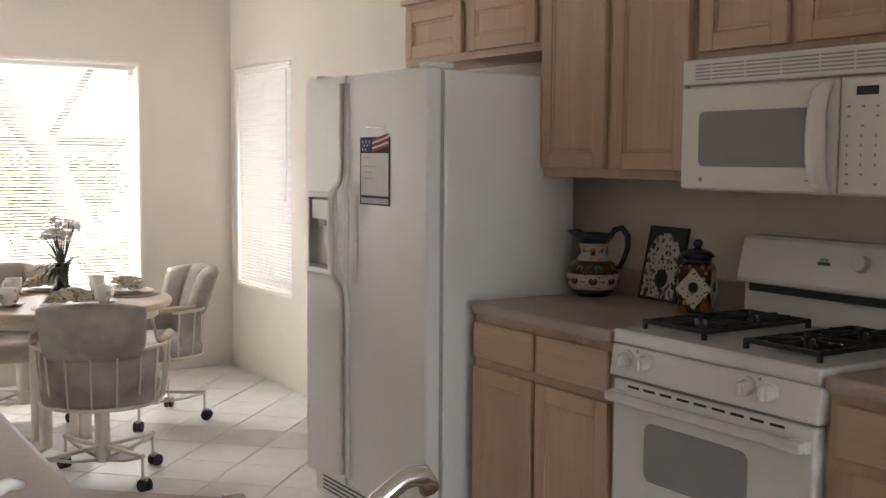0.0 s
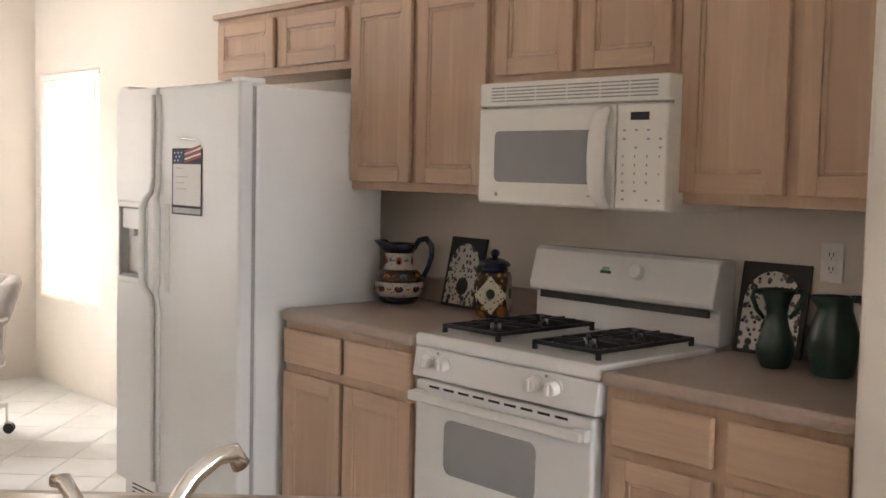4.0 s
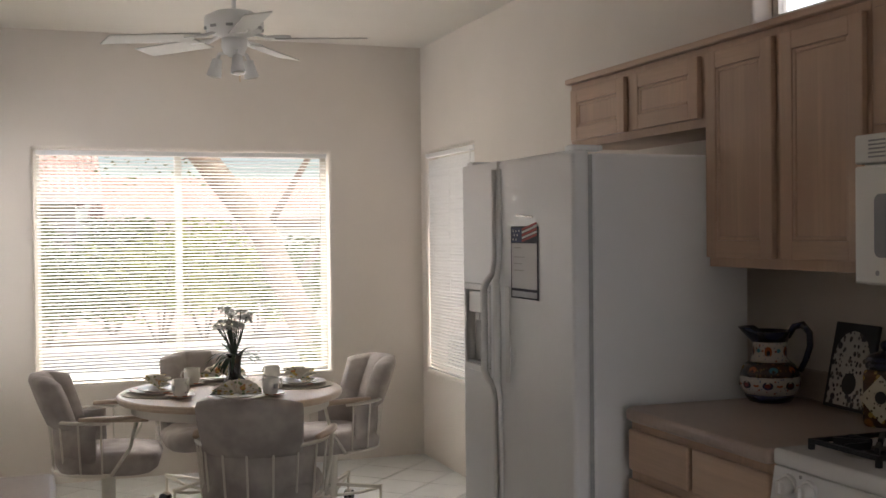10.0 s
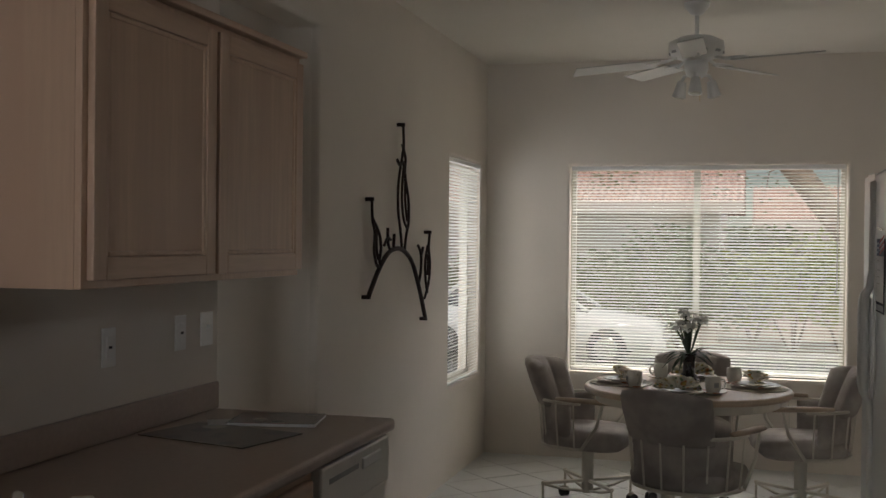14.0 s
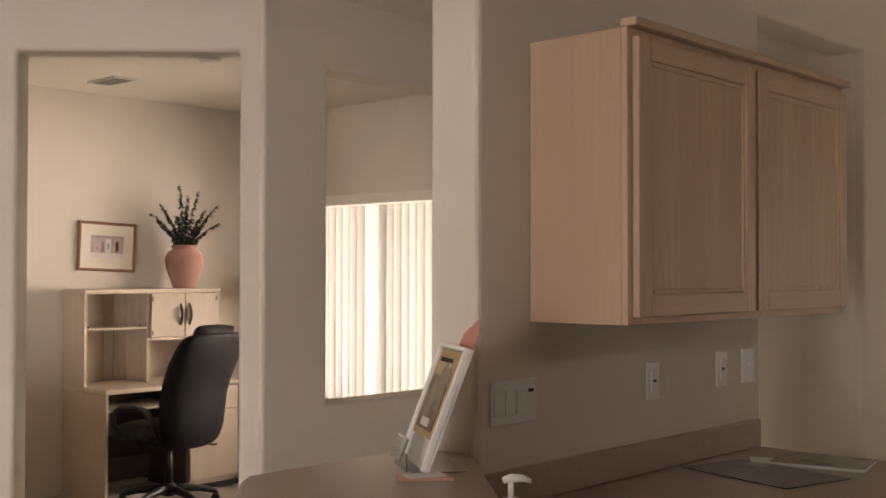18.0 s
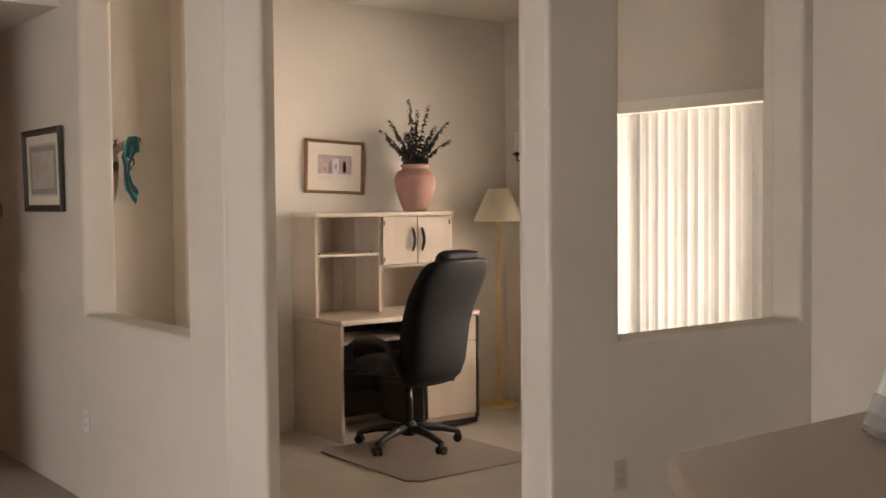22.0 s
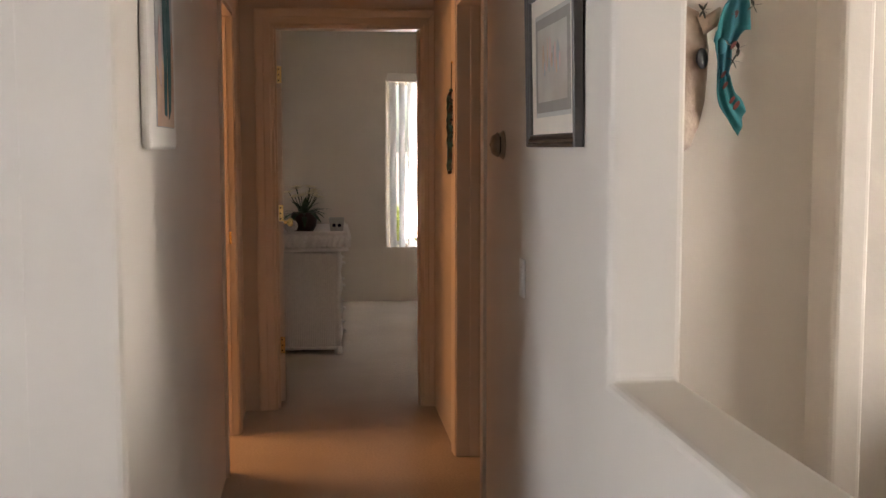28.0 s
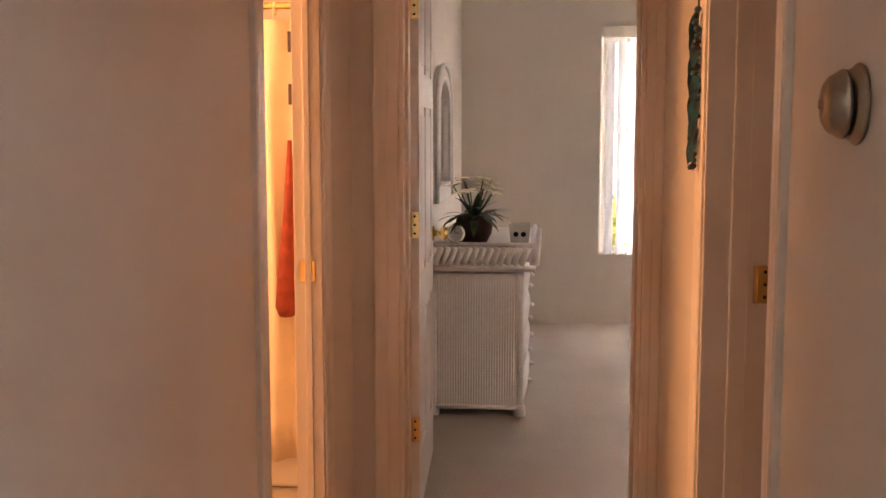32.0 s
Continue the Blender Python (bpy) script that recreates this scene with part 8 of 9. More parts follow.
part("curtain_cloth", bm, M_CURT, cu, smooth=True)
for k in range(10):
    part("tie", tube([(0.012 * math.cos(a) * 1.4, 0.03 + 0.157 * k, 1.83 + 0.022 * math.sin(a) - 0.01) for a in [2 * math.pi * i / 12 for i in range(13)]] + [(0.02, 0.03 + 0.157 * k, 1.78)], 0.005, 6), M_CURT, cu, smooth=True)
for k in range(5):
    for z in (1.66, 1.47):
        part("patch", box(0.034, 0.038, 0.10 + 0.30 * k + 0.04, 0.10 + 0.30 * k + 0.13, z, z + 0.075), M_PATCH, cu)
part("sash", tube([(0.05, 1.345, 1.34), (0.052, 1.34, 1.10), (0.055, 1.33, 0.90), (0.055, 1.325, 0.72), (0.05, 1.325, 0.69)], [0.008, 0.02, 0.032, 0.042, 0.03], 14), M_SASH, cu, "brick red cloth sash", smooth=True)
tub = thing("bathtub", "cream bathtub behind the shower curtain", "bathtub", pose(-9.08, -0.98, -0.011))
part("apron", box(0.62, 0.68, 0, 1.6, 0, 0.44), M_APPL, tub, bevel=0.015)
part("basin", box(0.0, 0.62, 0, 1.6, 0, 0.08), M_APPL, tub)
part("rim", box(0.0, 0.06, 0, 1.6, 0.081, 0.44), M_APPL, tub, bevel=0.01)

# ---- bedroom ----
chest = thing("wicker_chest", "white wicker chest of drawers with a braided top edge", "chest of drawers", pose(-10.50, 0.83, -0.012))
CW, CD, CH = 0.97, 0.46, 0.70


def corrugated(u0, u1, z0, z1, pitch, amp, at):
    """A panel of upright canes; at(u, d, z) places it."""
    bm = bmesh.new()
    n = int((u1 - u0) / pitch * 4)
    lo = [bm.verts.new(at(u0 + (u1 - u0) * i / n, amp * abs(math.sin(math.pi * i / 4)), z0)) for i in range(n + 1)]
    hi = [bm.verts.new(at(u0 + (u1 - u0) * i / n, amp * abs(math.sin(math.pi * i / 4)), z1)) for i in range(n + 1)]
    for i in range(n):
        bm.faces.new((lo[i], lo[i + 1], hi[i + 1], hi[i]))
    return bm


part("carcass", box(0.01, CW - 0.01, 0.005, CD - 0.02, 0.035, CH), M_WICKER, chest)
part("cane_panel", corrugated(0.03, CD - 0.045, 0.05, CH - 0.02, 0.0125, 0.0045, lambda u, d, z: (CW - 0.009 + d, u, z)), M_CANE, chest, smooth=True)
for y in (0.012, CD - 0.03):
    for x in (0.02, CW - 0.02):
        lg = part("corner_post", cyl((x, y, 0.0), (x, y, CH), 0.020, 0.020, 14), M_WICKER, chest, smooth=True)
        part("foot", lathe([(0.026, 0.0), (0.03, 0.012), (0.026, 0.05), (0.02, 0.06)], 14, (x, y, 0)), M_WICKER, lg, smooth=True)
part("base_rail", tube([(CW - 0.008, 0.01, 0.045), (CW - 0.008, CD - 0.03, 0.045)], 0.012, 10), M_WICKER, chest, smooth=True)
for k in range(4):
    z0 = 0.05 + 0.162 * k
    bm = bmesh.new()
    NX, NZ = 40, 8
    gg = {}
    for i in range(NX + 1):
        for j in range(NZ + 1):
            u, v = i / NX, j / NZ
            gg[i, j] = bm.verts.new((0.045 + (CW - 0.09) * u, CD - 0.02 + 0.026 * math.sin(math.pi * v) * (1 - (2 * u - 1) ** 8), z0 + 0.155 * v))
    for i in range(NX):
        for j in range(NZ):
            bm.faces.new((gg[i, j], gg[i + 1, j], gg[i + 1, j + 1], gg[i, j + 1]))
    dr = part("drawer", bm, M_CANE, chest, smooth=True)
    for x in (0.28, 0.69):
        part("knob", lathe([(0.008, 0), (0.016, 0.004), (0.018, 0.012), (0.01, 0.02)], 14, (x, CD + 0.012, z0 + 0.06)), M_WICKER, dr, smooth=True)
part("top_board", box(-0.02, CW + 0.02, -0.04, CD + 0.03, CH + 0.06, CH + 0.135), M_CANE, chest, bevel=0.02, segs=4)
bm = bmesh.new()
path = [(CW + 0.028, y) for y in [-0.03 + 0.034 * i for i in range(15)]] + [(x, CD + 0.04) for x in [CW + 0.01 - 0.034 * i for i in range(30)]]
for i, (x, y) in enumerate(path):
    d = Vector((0, 1, 0)) if i < 15 else Vector((-1, 0, 0))
    add_cyl(bm, Vector((x, y, CH + 0.05)) - d * 0.016, Vector((x, y, CH + 0.128)) + d * 0.016, 0.021, 0.021, 10)
bd2 = part("braid", bm, M_WICKER, chest, "thick plaited edge", smooth=True)
bd2["kind"] = "stuff"
part("edge_roll", tube([(CW + 0.02, -0.04, CH + 0.03), (CW + 0.02, CD + 0.03, CH + 0.03), (-0.02, CD + 0.03, CH + 0.03)], 0.016, 10), M_WICKER, chest, smooth=True)
part("edge_roll", tube([(CW + 0.012, -0.03, CH + 0.142), (CW + 0.012, CD + 0.026, CH + 0.142), (-0.02, CD + 0.026, CH + 0.142)], 0.012, 10), M_WICKER, chest, smooth=True)

TOPZ = CH + 0.135 - 0.012
M_POT = material("dark_wood_pot", (0.05, 0.022, 0.014), 0.35, var=0.3, scale=9)
M_LEAFD = material("dark_strap_leaf", (0.025, 0.06, 0.02), 0.5, var=0.35, scale=12)
M_BLOOM = material("cream_bloom", (0.74, 0.66, 0.45), 0.7, var=0.1, scale=20)
pt = thing("potted_plant", "strap-leaved plant with pale blooms in a dark pot", "potted plant", pose(-9.66, 1.03, TOPZ))
part("pot", lathe([(0.055, 0), (0.062, 0.004), (0.086, 0.05), (0.092, 0.10), (0.082, 0.138), (0.076, 0.14), (0.072, 0.12), (0.05, 0.115)], 32), M_POT, pt, smooth=True)
rng = random.Random(12)
for k in range(46):
    a, e = rng.uniform(0, 6.283), rng.uniform(0.35, 1.25)
    d = Vector((math.cos(a) * math.cos(e), math.sin(a) * math.cos(e), math.sin(e)))
    bm = bmesh.new()
    add_blade(bm, Vector((d.x * 0.03, d.y * 0.03, 0.118)), d, rng.uniform(0.13, 0.20), rng.uniform(0.022, 0.034), rng.uniform(0.9, 1.7))
    part("leaf", bm, M_LEAFD, pt)
for k in range(11):
    a, e = rng.uniform(0, 6.283), rng.uniform(0.75, 1.35)
    d = Vector((math.cos(a) * math.cos(e), math.sin(a) * math.cos(e), math.sin(e)))
    p0, p1 = Vector((d.x * 0.02, d.y * 0.02, 0.12)), Vector((0, 0, 0.12)) + d * rng.uniform(0.15, 0.21)
    stem = part("stem", tube([p0, p0.lerp(p1, 0.5), p1], 0.0025, 6), M_LEAFD, pt)
    bm = bmesh.new()
    for q in range(6):
        aa = q * 1.047 + k
        add_blade(bm, p1, (d * 0.6 + Vector((math.cos(aa), math.sin(aa), 0.2))).normalized(), 0.062, 0.036, 0.9, n=4)
    part("bloom", bm, M_BLOOM, stem, "pale cream bloom")
ck = thing("table_clock", "small round silver clock on the wicker chest", "clock", pose(-9.60, 0.945, TOPZ, 0, 0, 80))
part("clock_body", moved(lathe([(0.045, -0.012), (0.050, -0.008), (0.050, 0.010), (0.044, 0.014)], 30), Matrix.Translation((0, 0, 0.056)) @ Matrix.Rotation(radians(90), 4, "X")), M_CHROME, ck, smooth=True)
part("clock_face", moved(lathe([(0.040, 0.0), (0.040, 0.002)], 30), Matrix.Translation((0, -0.0145, 0.056)) @ Matrix.Rotation(radians(90), 4, "X")), M_WHITE, ck)
part("clock_hand", box(-0.0015, 0.0015, -0.0185, -0.017, 0.056, 0.084), M_BLACK, ck)
part("clock_hand", box(0.0, 0.022, -0.0185, -0.017, 0.0545, 0.0575), M_BLACK, ck)
part("clock_stand", box(-0.03, 0.03, -0.014, 0.018, 0.0, 0.010), M_CHROME, ck, bevel=0.003)
cp = thing("patterned_cup", "square grey patterned planter cup on the wicker chest", "cup", pose(-9.60, 1.255, TOPZ, 0, 0, 90))
M_CUPG = material("grey_glaze", (0.42, 0.42, 0.40), 0.4, var=0.1, scale=30)
bm = bmesh.new()
rings = []
for s, z in ((0.040, 0), (0.042, 0.004), (0.052, 0.098), (0.054, 0.104), (0.047, 0.104), (0.044, 0.09), (0.036, 0.02)):
    rings.append([bm.verts.new(p) for p in ((-s, -s, z), (s, -s, z), (s, s, z), (-s, s, z))])
for a, b in zip(rings, rings[1:]):
    for i in range(4):
        bm.faces.new((a[i], a[(i + 1) % 4], b[(i + 1) % 4], b[i]))
bm.faces.new(rings[0][::-1])
bm.faces.new(rings[-1])
part("cup_body", bm, M_CUPG, cp, bevel=0.003)
for x in (-0.018, 0.018):
    part("motif", lathe([(0.011, -0.002), (0.013, 0.0), (0.011, 0.002)], 12, (0, 0, 0)), M_NAVY, cp).matrix_basis = pose(x, -0.0485, 0.055, 94, 0, 0)

# arched wicker mirror on the bedroom wall
mr = thing("arched_mirror", "white wicker arched wall mirror", "mirror", pose(-11.0, 0.767, 0.98, 0, 0, 180))
mr.matrix_basis = pose(-10.12, 0.767, 0.98, 0, 0, 180)
MW, MH = 0.82, 0.50
arc = [(0, 0)] + [(MW / 2 - MW / 2 * math.cos(a), MH + 0.25 * math.sin(a)) for a in [math.pi * i / 20 for i in range(21)]] + [(MW, 0)]
inner = [(0.085, 0.085)] + [(MW / 2 - (MW / 2 - 0.085) * math.cos(a), MH + 0.175 * math.sin(a)) for a in [math.pi * i / 20 for i in range(21)]] + [(MW - 0.085, 0.085)]
bm = bmesh.new()
o = [[bm.verts.new((x, y, z)) for x, z in arc] for y in (-0.001, -0.034)]
q = [[bm.verts.new((x, y, z)) for x, z in inner] for y in (-0.001, -0.034)]
for k in range(len(arc)):
    j = (k + 1) % len(arc)
    bm.faces.new((o[1][k], o[1][j], q[1][j], q[1][k]))
    bm.faces.new((o[0][k], o[0][j], o[1][j], o[1][k]))
    bm.faces.new((q[1][k], q[1][j], q[0][j], q[0][k]))
    bm.faces.new((o[0][j], o[0][k], q[0][k], q[0][j]))
part("wicker_frame", bm, M_CANE, mr)
part("frame_roll", tube([(x, -0.034, z) for x, z in arc], 0.014, 10), M_WICKER, mr, smooth=True)
part("frame_roll", tube([(x, -0.034, z) for x, z in inner], 0.010, 10), M_WICKER, mr, smooth=True)
M_MIRROR = material("mirror_silver", (0.85, 0.86, 0.86), 0.03, 1.0, var=0.01, scale=3)
part("mirror_glass", slab([(x, z) for x, z in inner], 0.004, 0.009, Matrix.Rotation(radians(90), 4, "X")), M_MIRROR, mr, "silvered glass")

# ---- outside ----
GZ = -0.5
M_GROUND = material("pale_gravel", (0.46, 0.38, 0.31), 0.95, var=0.15, scale=14, bump=0.5, bump_scale=90, second=(0.40, 0.33, 0.27), second_scale=0.5)
M_ROAD = material("asphalt", (0.12, 0.12, 0.118), 0.9, var=0.12, scale=30, bump=0.3, bump_scale=150)
M_KERB = material("concrete_kerb", (0.45, 0.43, 0.40), 0.9, var=0.08, scale=8)
M_STUCCO = material("pink_stucco", (0.66, 0.56, 0.50), 0.9, var=0.05, scale=3, bump=0.4, bump_scale=60)
M_ROOF = material("clay_roof_tile", (0.60, 0.40, 0.32), 0.85, var=0.18, scale=5, second=(0.66, 0.50, 0.43), second_scale=3)
M_BARK = material("bark", (0.30, 0.24, 0.18), 0.9, var=0.25, scale=20, bump=0.7, bump_scale=60)
M_BUSH = translucent("bush_leaf", (0.19, 0.215, 0.085), 0.4, 0.6)
M_BUSHY = translucent("yellow_bush_leaf", (0.34, 0.36, 0.09), 0.4, 0.6)
M_CARP = material("white_car_paint", (0.78, 0.78, 0.77), 0.25, var=0.01, scale=2, coat=0.8)
M_TYRE = material("tyre_rubber", (0.02, 0.02, 0.02), 0.8, var=0.2, scale=20)
M_CARGL = material("tinted_car_glass", (0.03, 0.035, 0.04), 0.06, var=0.02, scale=2, coat=0.6)
tagged(mesh_ob("ground", box(-400, 400, -400, 400, GZ - 0.3, GZ), M_GROUND), "pale gravel and dirt yard", "ground", "", "structure")
tagged(mesh_ob("foundation", box(-12.28, 3.2, -4.35, 7.5, GZ - 0.05, -0.201), M_KERB), "concrete house slab", "foundation", "", "structure")
tagged(mesh_ob("road", box(-120, 120, 13.2, 19.2, GZ, GZ + 0.012), M_ROAD), "grey asphalt street", "road", "", "structure")
tagged(mesh_ob("kerb_near", box(-120, 120, 12.9, 13.2, GZ, GZ + 0.14), M_KERB, bevel=0.03), "concrete kerb", "kerb", "", "structure")
tagged(mesh_ob("kerb_far", box(-120, 120, 19.2, 19.5, GZ, GZ + 0.14), M_KERB, bevel=0.03), "concrete kerb", "kerb", "", "structure")


def outside_house(label, x0, x1, y0, y1, eave, ridge):
    t = thing("house", label, "house", pose(0, 0, GZ))
    part("wall", box(x0, x1, y0, y1, 0, eave), M_STUCCO, t)
    yc = (y0 + y1) / 2
    ov = 0.5
    for s, ye in ((1, y0 - ov), (-1, y1 + ov)):
        bm = bmesh.new()
        cols, rows_n = int((x1 - x0 + 2 * ov) / 0.15), 22
        run = abs(yc - ye)
        gr = {}
        for i in range(cols * 2 + 1):
            for j in range(rows_n * 2 + 1):
                u = i / (cols * 2)
                r = j // 2
                v = min(1.0, (r + (j % 2) * 0.999) / rows_n)
                up = 0.05 * abs(math.sin(math.pi * i / 2)) + (0.03 if j % 2 == 0 else 0.0)
                gr[i, j] = bm.verts.new((x0 - ov + (x1 - x0 + 2 * ov) * u, ye + s * run * v, eave + (ridge - eave) * v + up))
        for i in range(cols * 2):
            for j in range(rows_n * 2):
                bm.faces.new((gr[i, j], gr[i + 1, j], gr[i + 1, j + 1], gr[i, j + 1]))
        part("roof", bm, M_ROOF, t, "clay tile roof")
    for xe in (x0, x1 - 0.2):
        bm = bmesh.new()
        a = [bm.verts.new(p) for p in ((xe, y0, eave), (xe, y1, eave), (xe, yc, ridge - 0.05))]
        b = [bm.verts.new(p + Vector((0.2, 0, 0))) for p in [v.co for v in a]]
        bm.faces.new(a[::-1])
        bm.faces.new(b)
        for i in range(3):
            bm.faces.new((a[i], a[(i + 1) % 3], b[(i + 1) % 3], b[i]))
        part("gable", bm, M_STUCCO, t)
    part("fascia", box(x0 - ov, x1 + ov, y0 - ov - 0.04, y0 - ov, eave - 0.12, eave + 0.08), M_STUCCO, t)
    return t


def house_window(t, x, y, z, w, h):
    wn2 = part("window", box(x - 0.08, x + w + 0.08, y - 0.05, y - 0.001, z - 0.08, z + h + 0.08), M_TRIM, t, bevel=0.01)
    for k in range(2):
        part("pane", box(x + w * k / 2 + 0.02, x + w * (k + 1) / 2 - 0.02, y - 0.056, y - 0.0505, z, z + h), M_CARGL, wn2)


hs = outside_house("pink stucco house with a clay tile roof across the street", -9.0, 1.2, 23.0, 33.0, 2.75, 5.2)
for x in (-6.2,):
    house_window(hs, x, 23.0, 0.9, 1.2, 1.2)
hs = outside_house("pale stucco house with a clay tile roof beside the garage", 2.4, 13.0, 27.0, 37.0, 2.5, 3.55)
gd = part("garage_door", box(5.5, 10.3, 26.94, 27.0, 0, 2.15), M_TRIM, hs)
for k in range(4):
    part("door_section", box(5.55, 10.25, 26.91, 26.94, 0.04 + 0.53 * k, 0.04 + 0.53 * k + 0.50), M_TRIM, gd, bevel=0.01)


def leaf_cloud(bm, c, r, n, size, rng, flat=0.75):
    for k in range(n):
        while True:
            p = Vector((rng.uniform(-1, 1), rng.uniform(-1, 1), rng.uniform(-1, 1)))
            if 0.25 < p.length < 1.0 * (0.75 + 0.25 * math.sin(5 * p.x + 7 * p.z + 3 * p.y)) + 0.2:
                break
        p = Vector(c) + Vector((p.x * r, p.y * r, p.z * r * flat))
        q = Matrix.Translation(p) @ Matrix.Rotation(rng.uniform(0, 6.3), 4, "Z") @ Matrix.Rotation(rng.uniform(-1.2, 1.2), 4, "X")
        s = size * rng.uniform(0.6, 1.3)
        bm.faces.new([bm.verts.new(q @ Vector(v)) for v in ((0, 0, 0), (s * 0.5, s * 0.28, 0.1 * s), (s, 0, 0), (s * 0.5, -s * 0.28, 0.1 * s))])


def shrub(label, x, y, r, h, mt, seed):
    rng = random.Random(seed)
    t = thing("shrub", label, "shrub", pose(x, y, GZ))
    for k in range(5):
        a = rng.uniform(0, 6.3)
        part("stem", tube([(0.05 * math.cos(a), 0.05 * math.sin(a), 0), (0.3 * r * math.cos(a), 0.3 * r * math.sin(a), h * 0.4), (0.6 * r * math.cos(a), 0.6 * r * math.sin(a), h * 0.75)], [0.03, 0.02, 0.008], 6), M_BARK, t)
    bm = bmesh.new()
    for k in range(7):
        a = rng.uniform(0, 6.3)
        d = rng.uniform(0, 0.55) * r
        leaf_cloud(bm, (d * math.cos(a), d * math.sin(a), h * rng.uniform(0.4, 0.72)), r * rng.uniform(0.4, 0.6), 420, 0.15, rng)
    part("crown", bm, mt, t)


shrub("round yellow-green shrub beside the street", 2.6, 20.8, 1.5, 2.1, M_BUSHY, 1)
shrub("green shrub in front of the pink house", -1.0, 21.2, 1.4, 2.0, M_BUSH, 2)
shrub("green shrub in front of the pink house", -3.6, 21.6, 1.3, 1.8, M_BUSH, 3)
shrub("wide green shrub in front of the pink house", 0.6, 20.6, 1.7, 2.3, M_BUSH, 7)
shrub("tall yellow-green shrub in front of the pink house", -2.4, 20.7, 1.3, 2.2, M_BUSHY, 8)
shrub("yellow-green shrub near the house wall", 4.6, 22.0, 1.2, 1.7, M_BUSHY, 4)
# added shrub: stands in for the eave's shade on the bright wall end
shrub("dense green shrub added to darken the pink house wall", 0.2, 22.1, 1.5, 2.7, M_BUSH, 12)
shrub("tall green shrub between the two houses", 1.9, 23.2, 1.6, 2.7, M_BUSH, 9)
shrub("bright yellow-green shrub beside the street", 3.5, 21.6, 1.6, 2.5, M_BUSHY, 10)
shrub("green shrub beside the street", 5.2, 20.9, 1.5, 2.1, M_BUSH, 11)
shrub("low green shrub in the front yard", 3.6, 11.6, 0.8, 1.0, M_BUSH, 5)
shrub("yellow-green shrub outside the bedroom", -14.2, 2.3, 0.8, 1.5, M_BUSHY, 6)
tr = thing("tree", "slender leaning tree with a sparse crown in the front yard", "tree", pose(4.3, 13.0 - 0.8, GZ))
rng = random.Random(41)
part("trunk", tube([(-0.6, 0, 0), (-0.95, 0, 0.9), (-1.4, 0.05, 2.0), (-2.08, 0.1, 2.88), (-2.9, 0.1, 3.7)], [0.19, 0.165, 0.15, 0.135, 0.08], 12), M_BARK, tr, smooth=True)
for p, q in (((-1.4, 0.05, 2.0), (-0.2, 0.3, 3.7)), ((-2.08, 0.1, 2.88), (-2.9, -0.3, 4.2)), ((-1.15, 0.02, 1.4), (0.1, -0.4, 2.8)), ((-2.08, 0.1, 2.88), (-1.4, 0.6, 4.4)), ((-2.5, 0.1, 3.3), (-4.1, -0.2, 3.6))):
    p, q = Vector(p), Vector(q)
    part("limb", tube([p, p.lerp(q, 0.5) + Vector((0, 0, 0.12)), q], [0.045, 0.03, 0.012], 8), M_BARK, tr, smooth=True)
bm = bmesh.new()
for c in ((-0.2, 0.3, 3.9), (-2.9, -0.3, 4.3), (0.2, -0.4, 3.1), (-1.4, 0.6, 4.5), (-2.2, 0.1, 4.4), (-0.7, 0.0, 4.6), (-3.6, -0.2, 3.8), (-4.3, -0.2, 3.7)):
    leaf_cloud(bm, c, 0.85, 420, 0.10, rng)
for x, z, r, n in ((-4.05, 2.85, 0.34, 240), (-4.2, 3.1, 0.35, 160), (-3.75, 2.75, 0.3, 50), (-3.3, 2.95, 0.4, 45), (-2.9, 2.7, 0.4, 45), (-2.35, 3.0, 0.4, 60), (-1.9, 3.2, 0.4, 60), (-2.3, 2.55, 0.3, 30)):
    leaf_cloud(bm, (x, 0.1, z), r, n, 0.055, rng)
part("crown", bm, M_BUSH, tr)
for q, q2 in (((-4.1, -0.2, 3.6), (-4.05, 0.1, 2.7)), ((-2.9, 0.1, 3.7), (-3.2, 0.1, 2.7)), ((-2.08, 0.1, 2.88), (-2.35, 0.1, 2.5))):
    part("twig", tube([q, ((q[0] + q2[0]) / 2 - 0.08, q2[1], (q[2] + q2[2]) / 2 + 0.1), q2], [0.012, 0.008, 0.004], 6), M_BARK, tr)

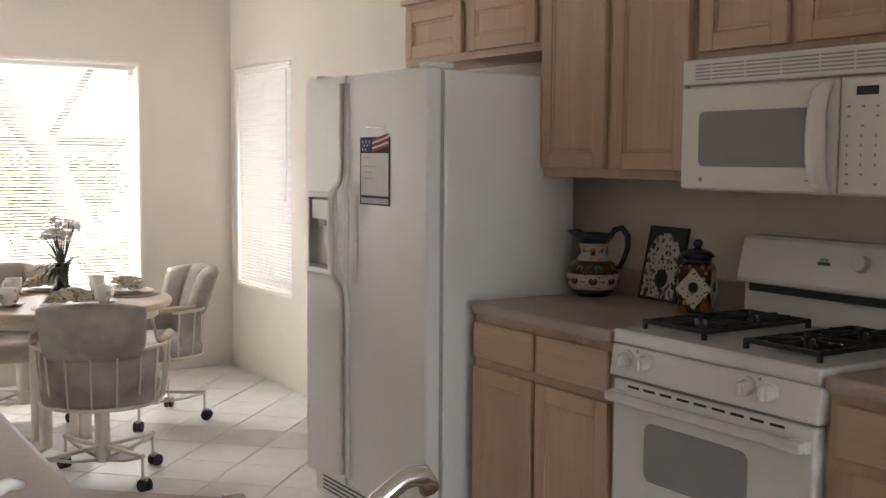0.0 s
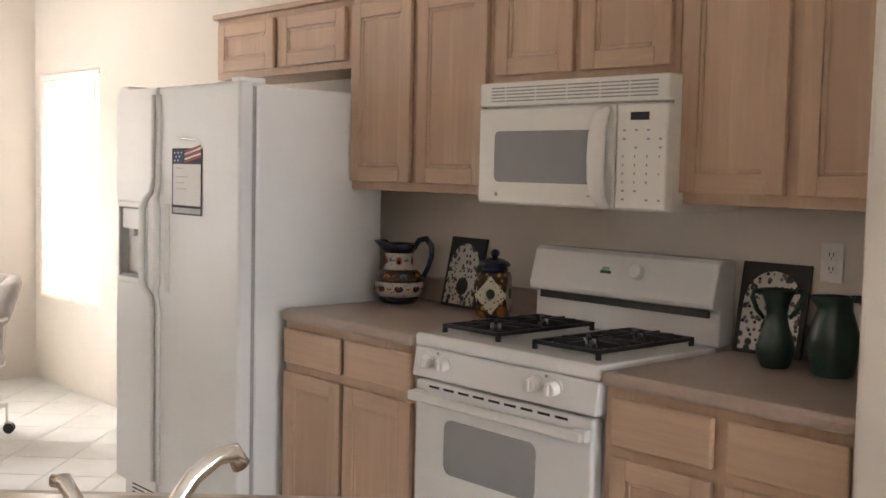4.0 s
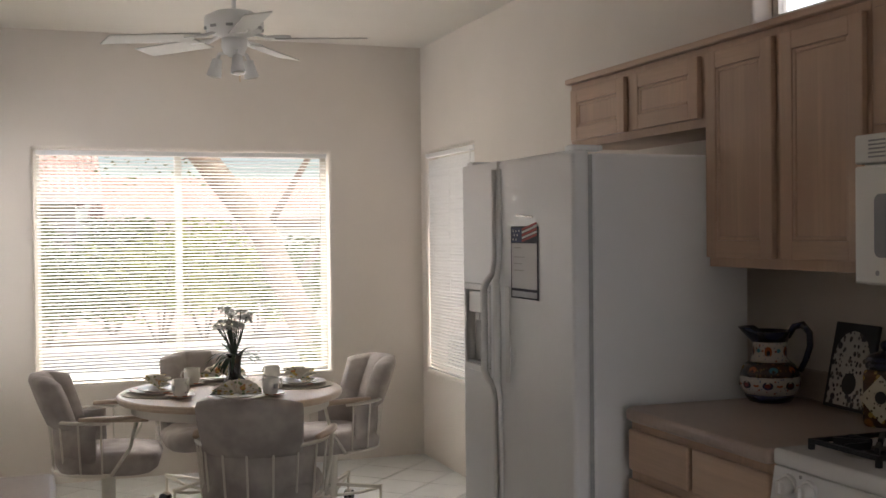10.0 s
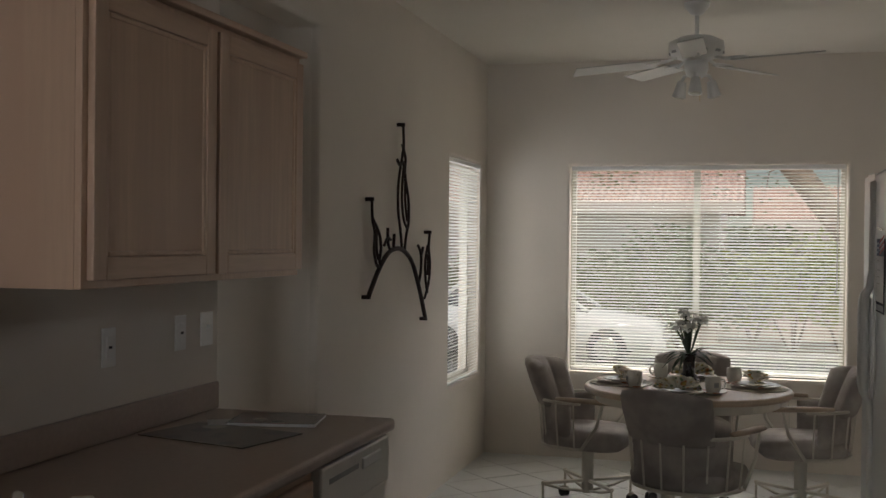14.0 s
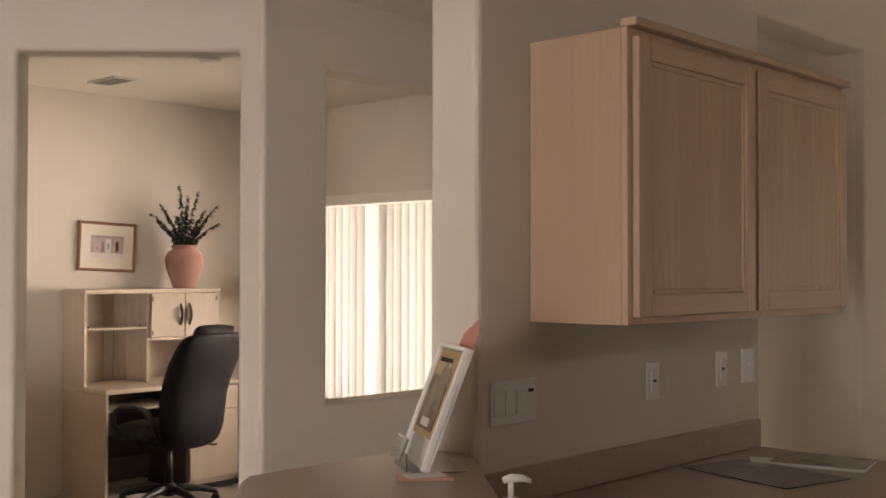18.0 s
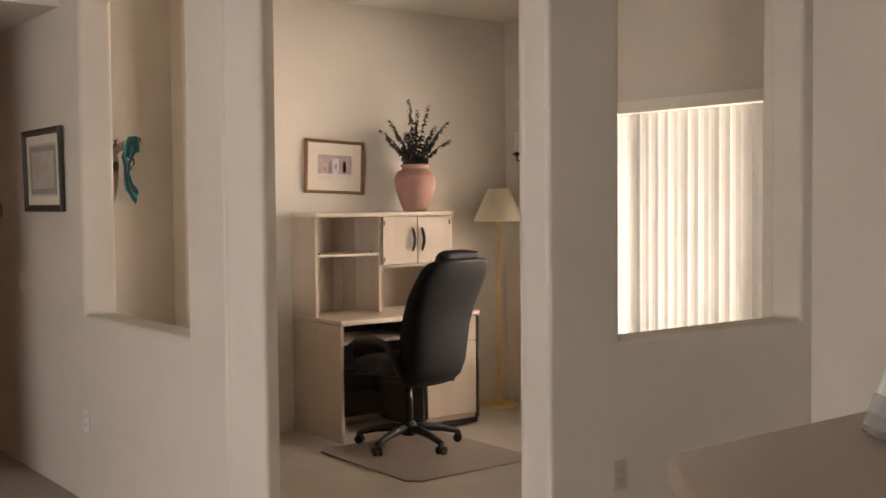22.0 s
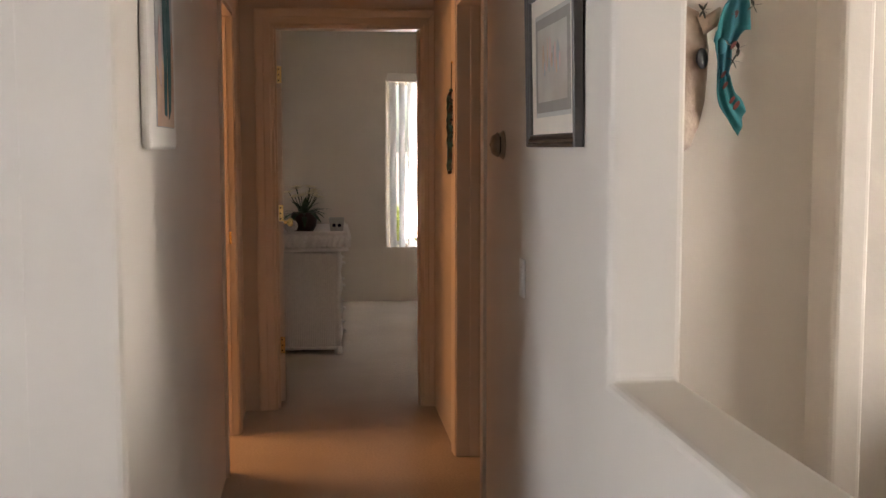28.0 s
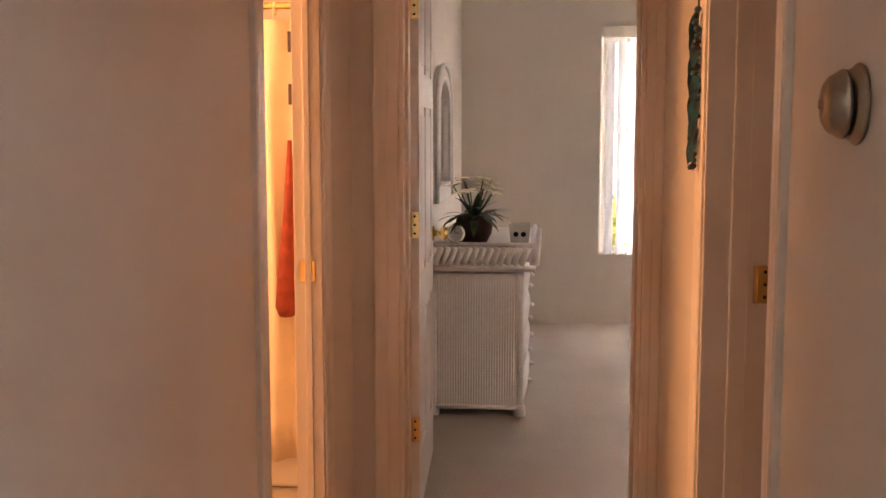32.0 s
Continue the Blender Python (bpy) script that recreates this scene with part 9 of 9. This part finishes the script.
# white car at the far side of the street
car = thing("car", "white saloon car parked along the street", "car", pose(-1.7, 17.9, GZ + 0.012))
secs = [(-2.2, 0.45, 0.72, 0.55), (-2.1, 0.30, 0.85, 0.80), (-1.5, 0.26, 0.92, 0.86), (-0.6, 0.25, 0.90, 0.88), (0.6, 0.25, 0.90, 0.88), (1.4, 0.26, 0.84, 0.86), (2.0, 0.30, 0.74, 0.78), (2.2, 0.42, 0.62, 0.58)]
bm = bmesh.new()
rings = []
for x, z0, z1, hw in secs:
    zm = (z0 + z1) / 2
    rings.append([bm.verts.new((x, y, z)) for y, z in ((-hw * 0.9, z0), (-hw, zm - 0.1), (-hw, zm + 0.12), (-hw * 0.86, z1), (0, z1 + 0.03), (hw * 0.86, z1), (hw, zm + 0.12), (hw, zm - 0.1), (hw * 0.9, z0))])
for a, b in zip(rings, rings[1:]):
    for i in range(9):
        bm.faces.new((a[i], a[(i + 1) % 9], b[(i + 1) % 9], b[i]))
bm.faces.new(rings[0][::-1])
bm.faces.new(rings[-1])
part("body", bm, M_CARP, car, smooth=True)
bm = bmesh.new()
lo = [bm.verts.new(p) for p in ((-1.55, -0.74, 0.90), (1.05, -0.74, 0.88), (1.05, 0.74, 0.88), (-1.55, 0.74, 0.90))]
hi = [bm.verts.new(p) for p in ((-0.95, -0.58, 1.38), (0.25, -0.58, 1.40), (0.25, 0.58, 1.40), (-0.95, 0.58, 1.38))]
for i in range(4):
    bm.faces.new((lo[i], lo[(i + 1) % 4], hi[(i + 1) % 4], hi[i]))
bm.faces.new(lo[::-1])
bm.faces.new(hi)
part("cabin_glass", bm, M_CARGL, car, "dark tinted windows")
part("car_roof", box(-1.0, 0.3, -0.60, 0.60, 1.375, 1.43), M_CARP, car, bevel=0.03)
for x, x2 in ((1.05, 0.27), (-1.55, -0.97), (-0.3, -0.33)):
    for s in (-1, 1):
        part("pillar", tube([(x, 0.745 * s, 0.88), (x2, 0.59 * s, 1.39)], 0.035, 6), M_CARP, car)
for x in (-1.35, 1.35):
    for s in (-1, 1):
        wl = part("wheel", moved(lathe([(0.20, -0.10), (0.31, -0.09), (0.32, 0.0), (0.31, 0.09), (0.20, 0.10)], 28), Matrix.Translation((x, 0.80 * s, 0.32)) @ Matrix.Rotation(radians(90), 4, "X")), M_TYRE, car, smooth=True)
        part("rim", cyl((x, 0.895 * s, 0.32), (x, 0.91 * s, 0.32), 0.19, 0.17, 20), M_CHROME, wl)
for s in (-1, 1):
    part("headlight", box(2.02, 2.16, 0.42 * s - 0.14, 0.42 * s + 0.14, 0.55, 0.66), M_CHROME, car, bevel=0.02)
part("bumper", box(2.05, 2.26, -0.72, 0.72, 0.32, 0.46), M_CARP, car, bevel=0.03)
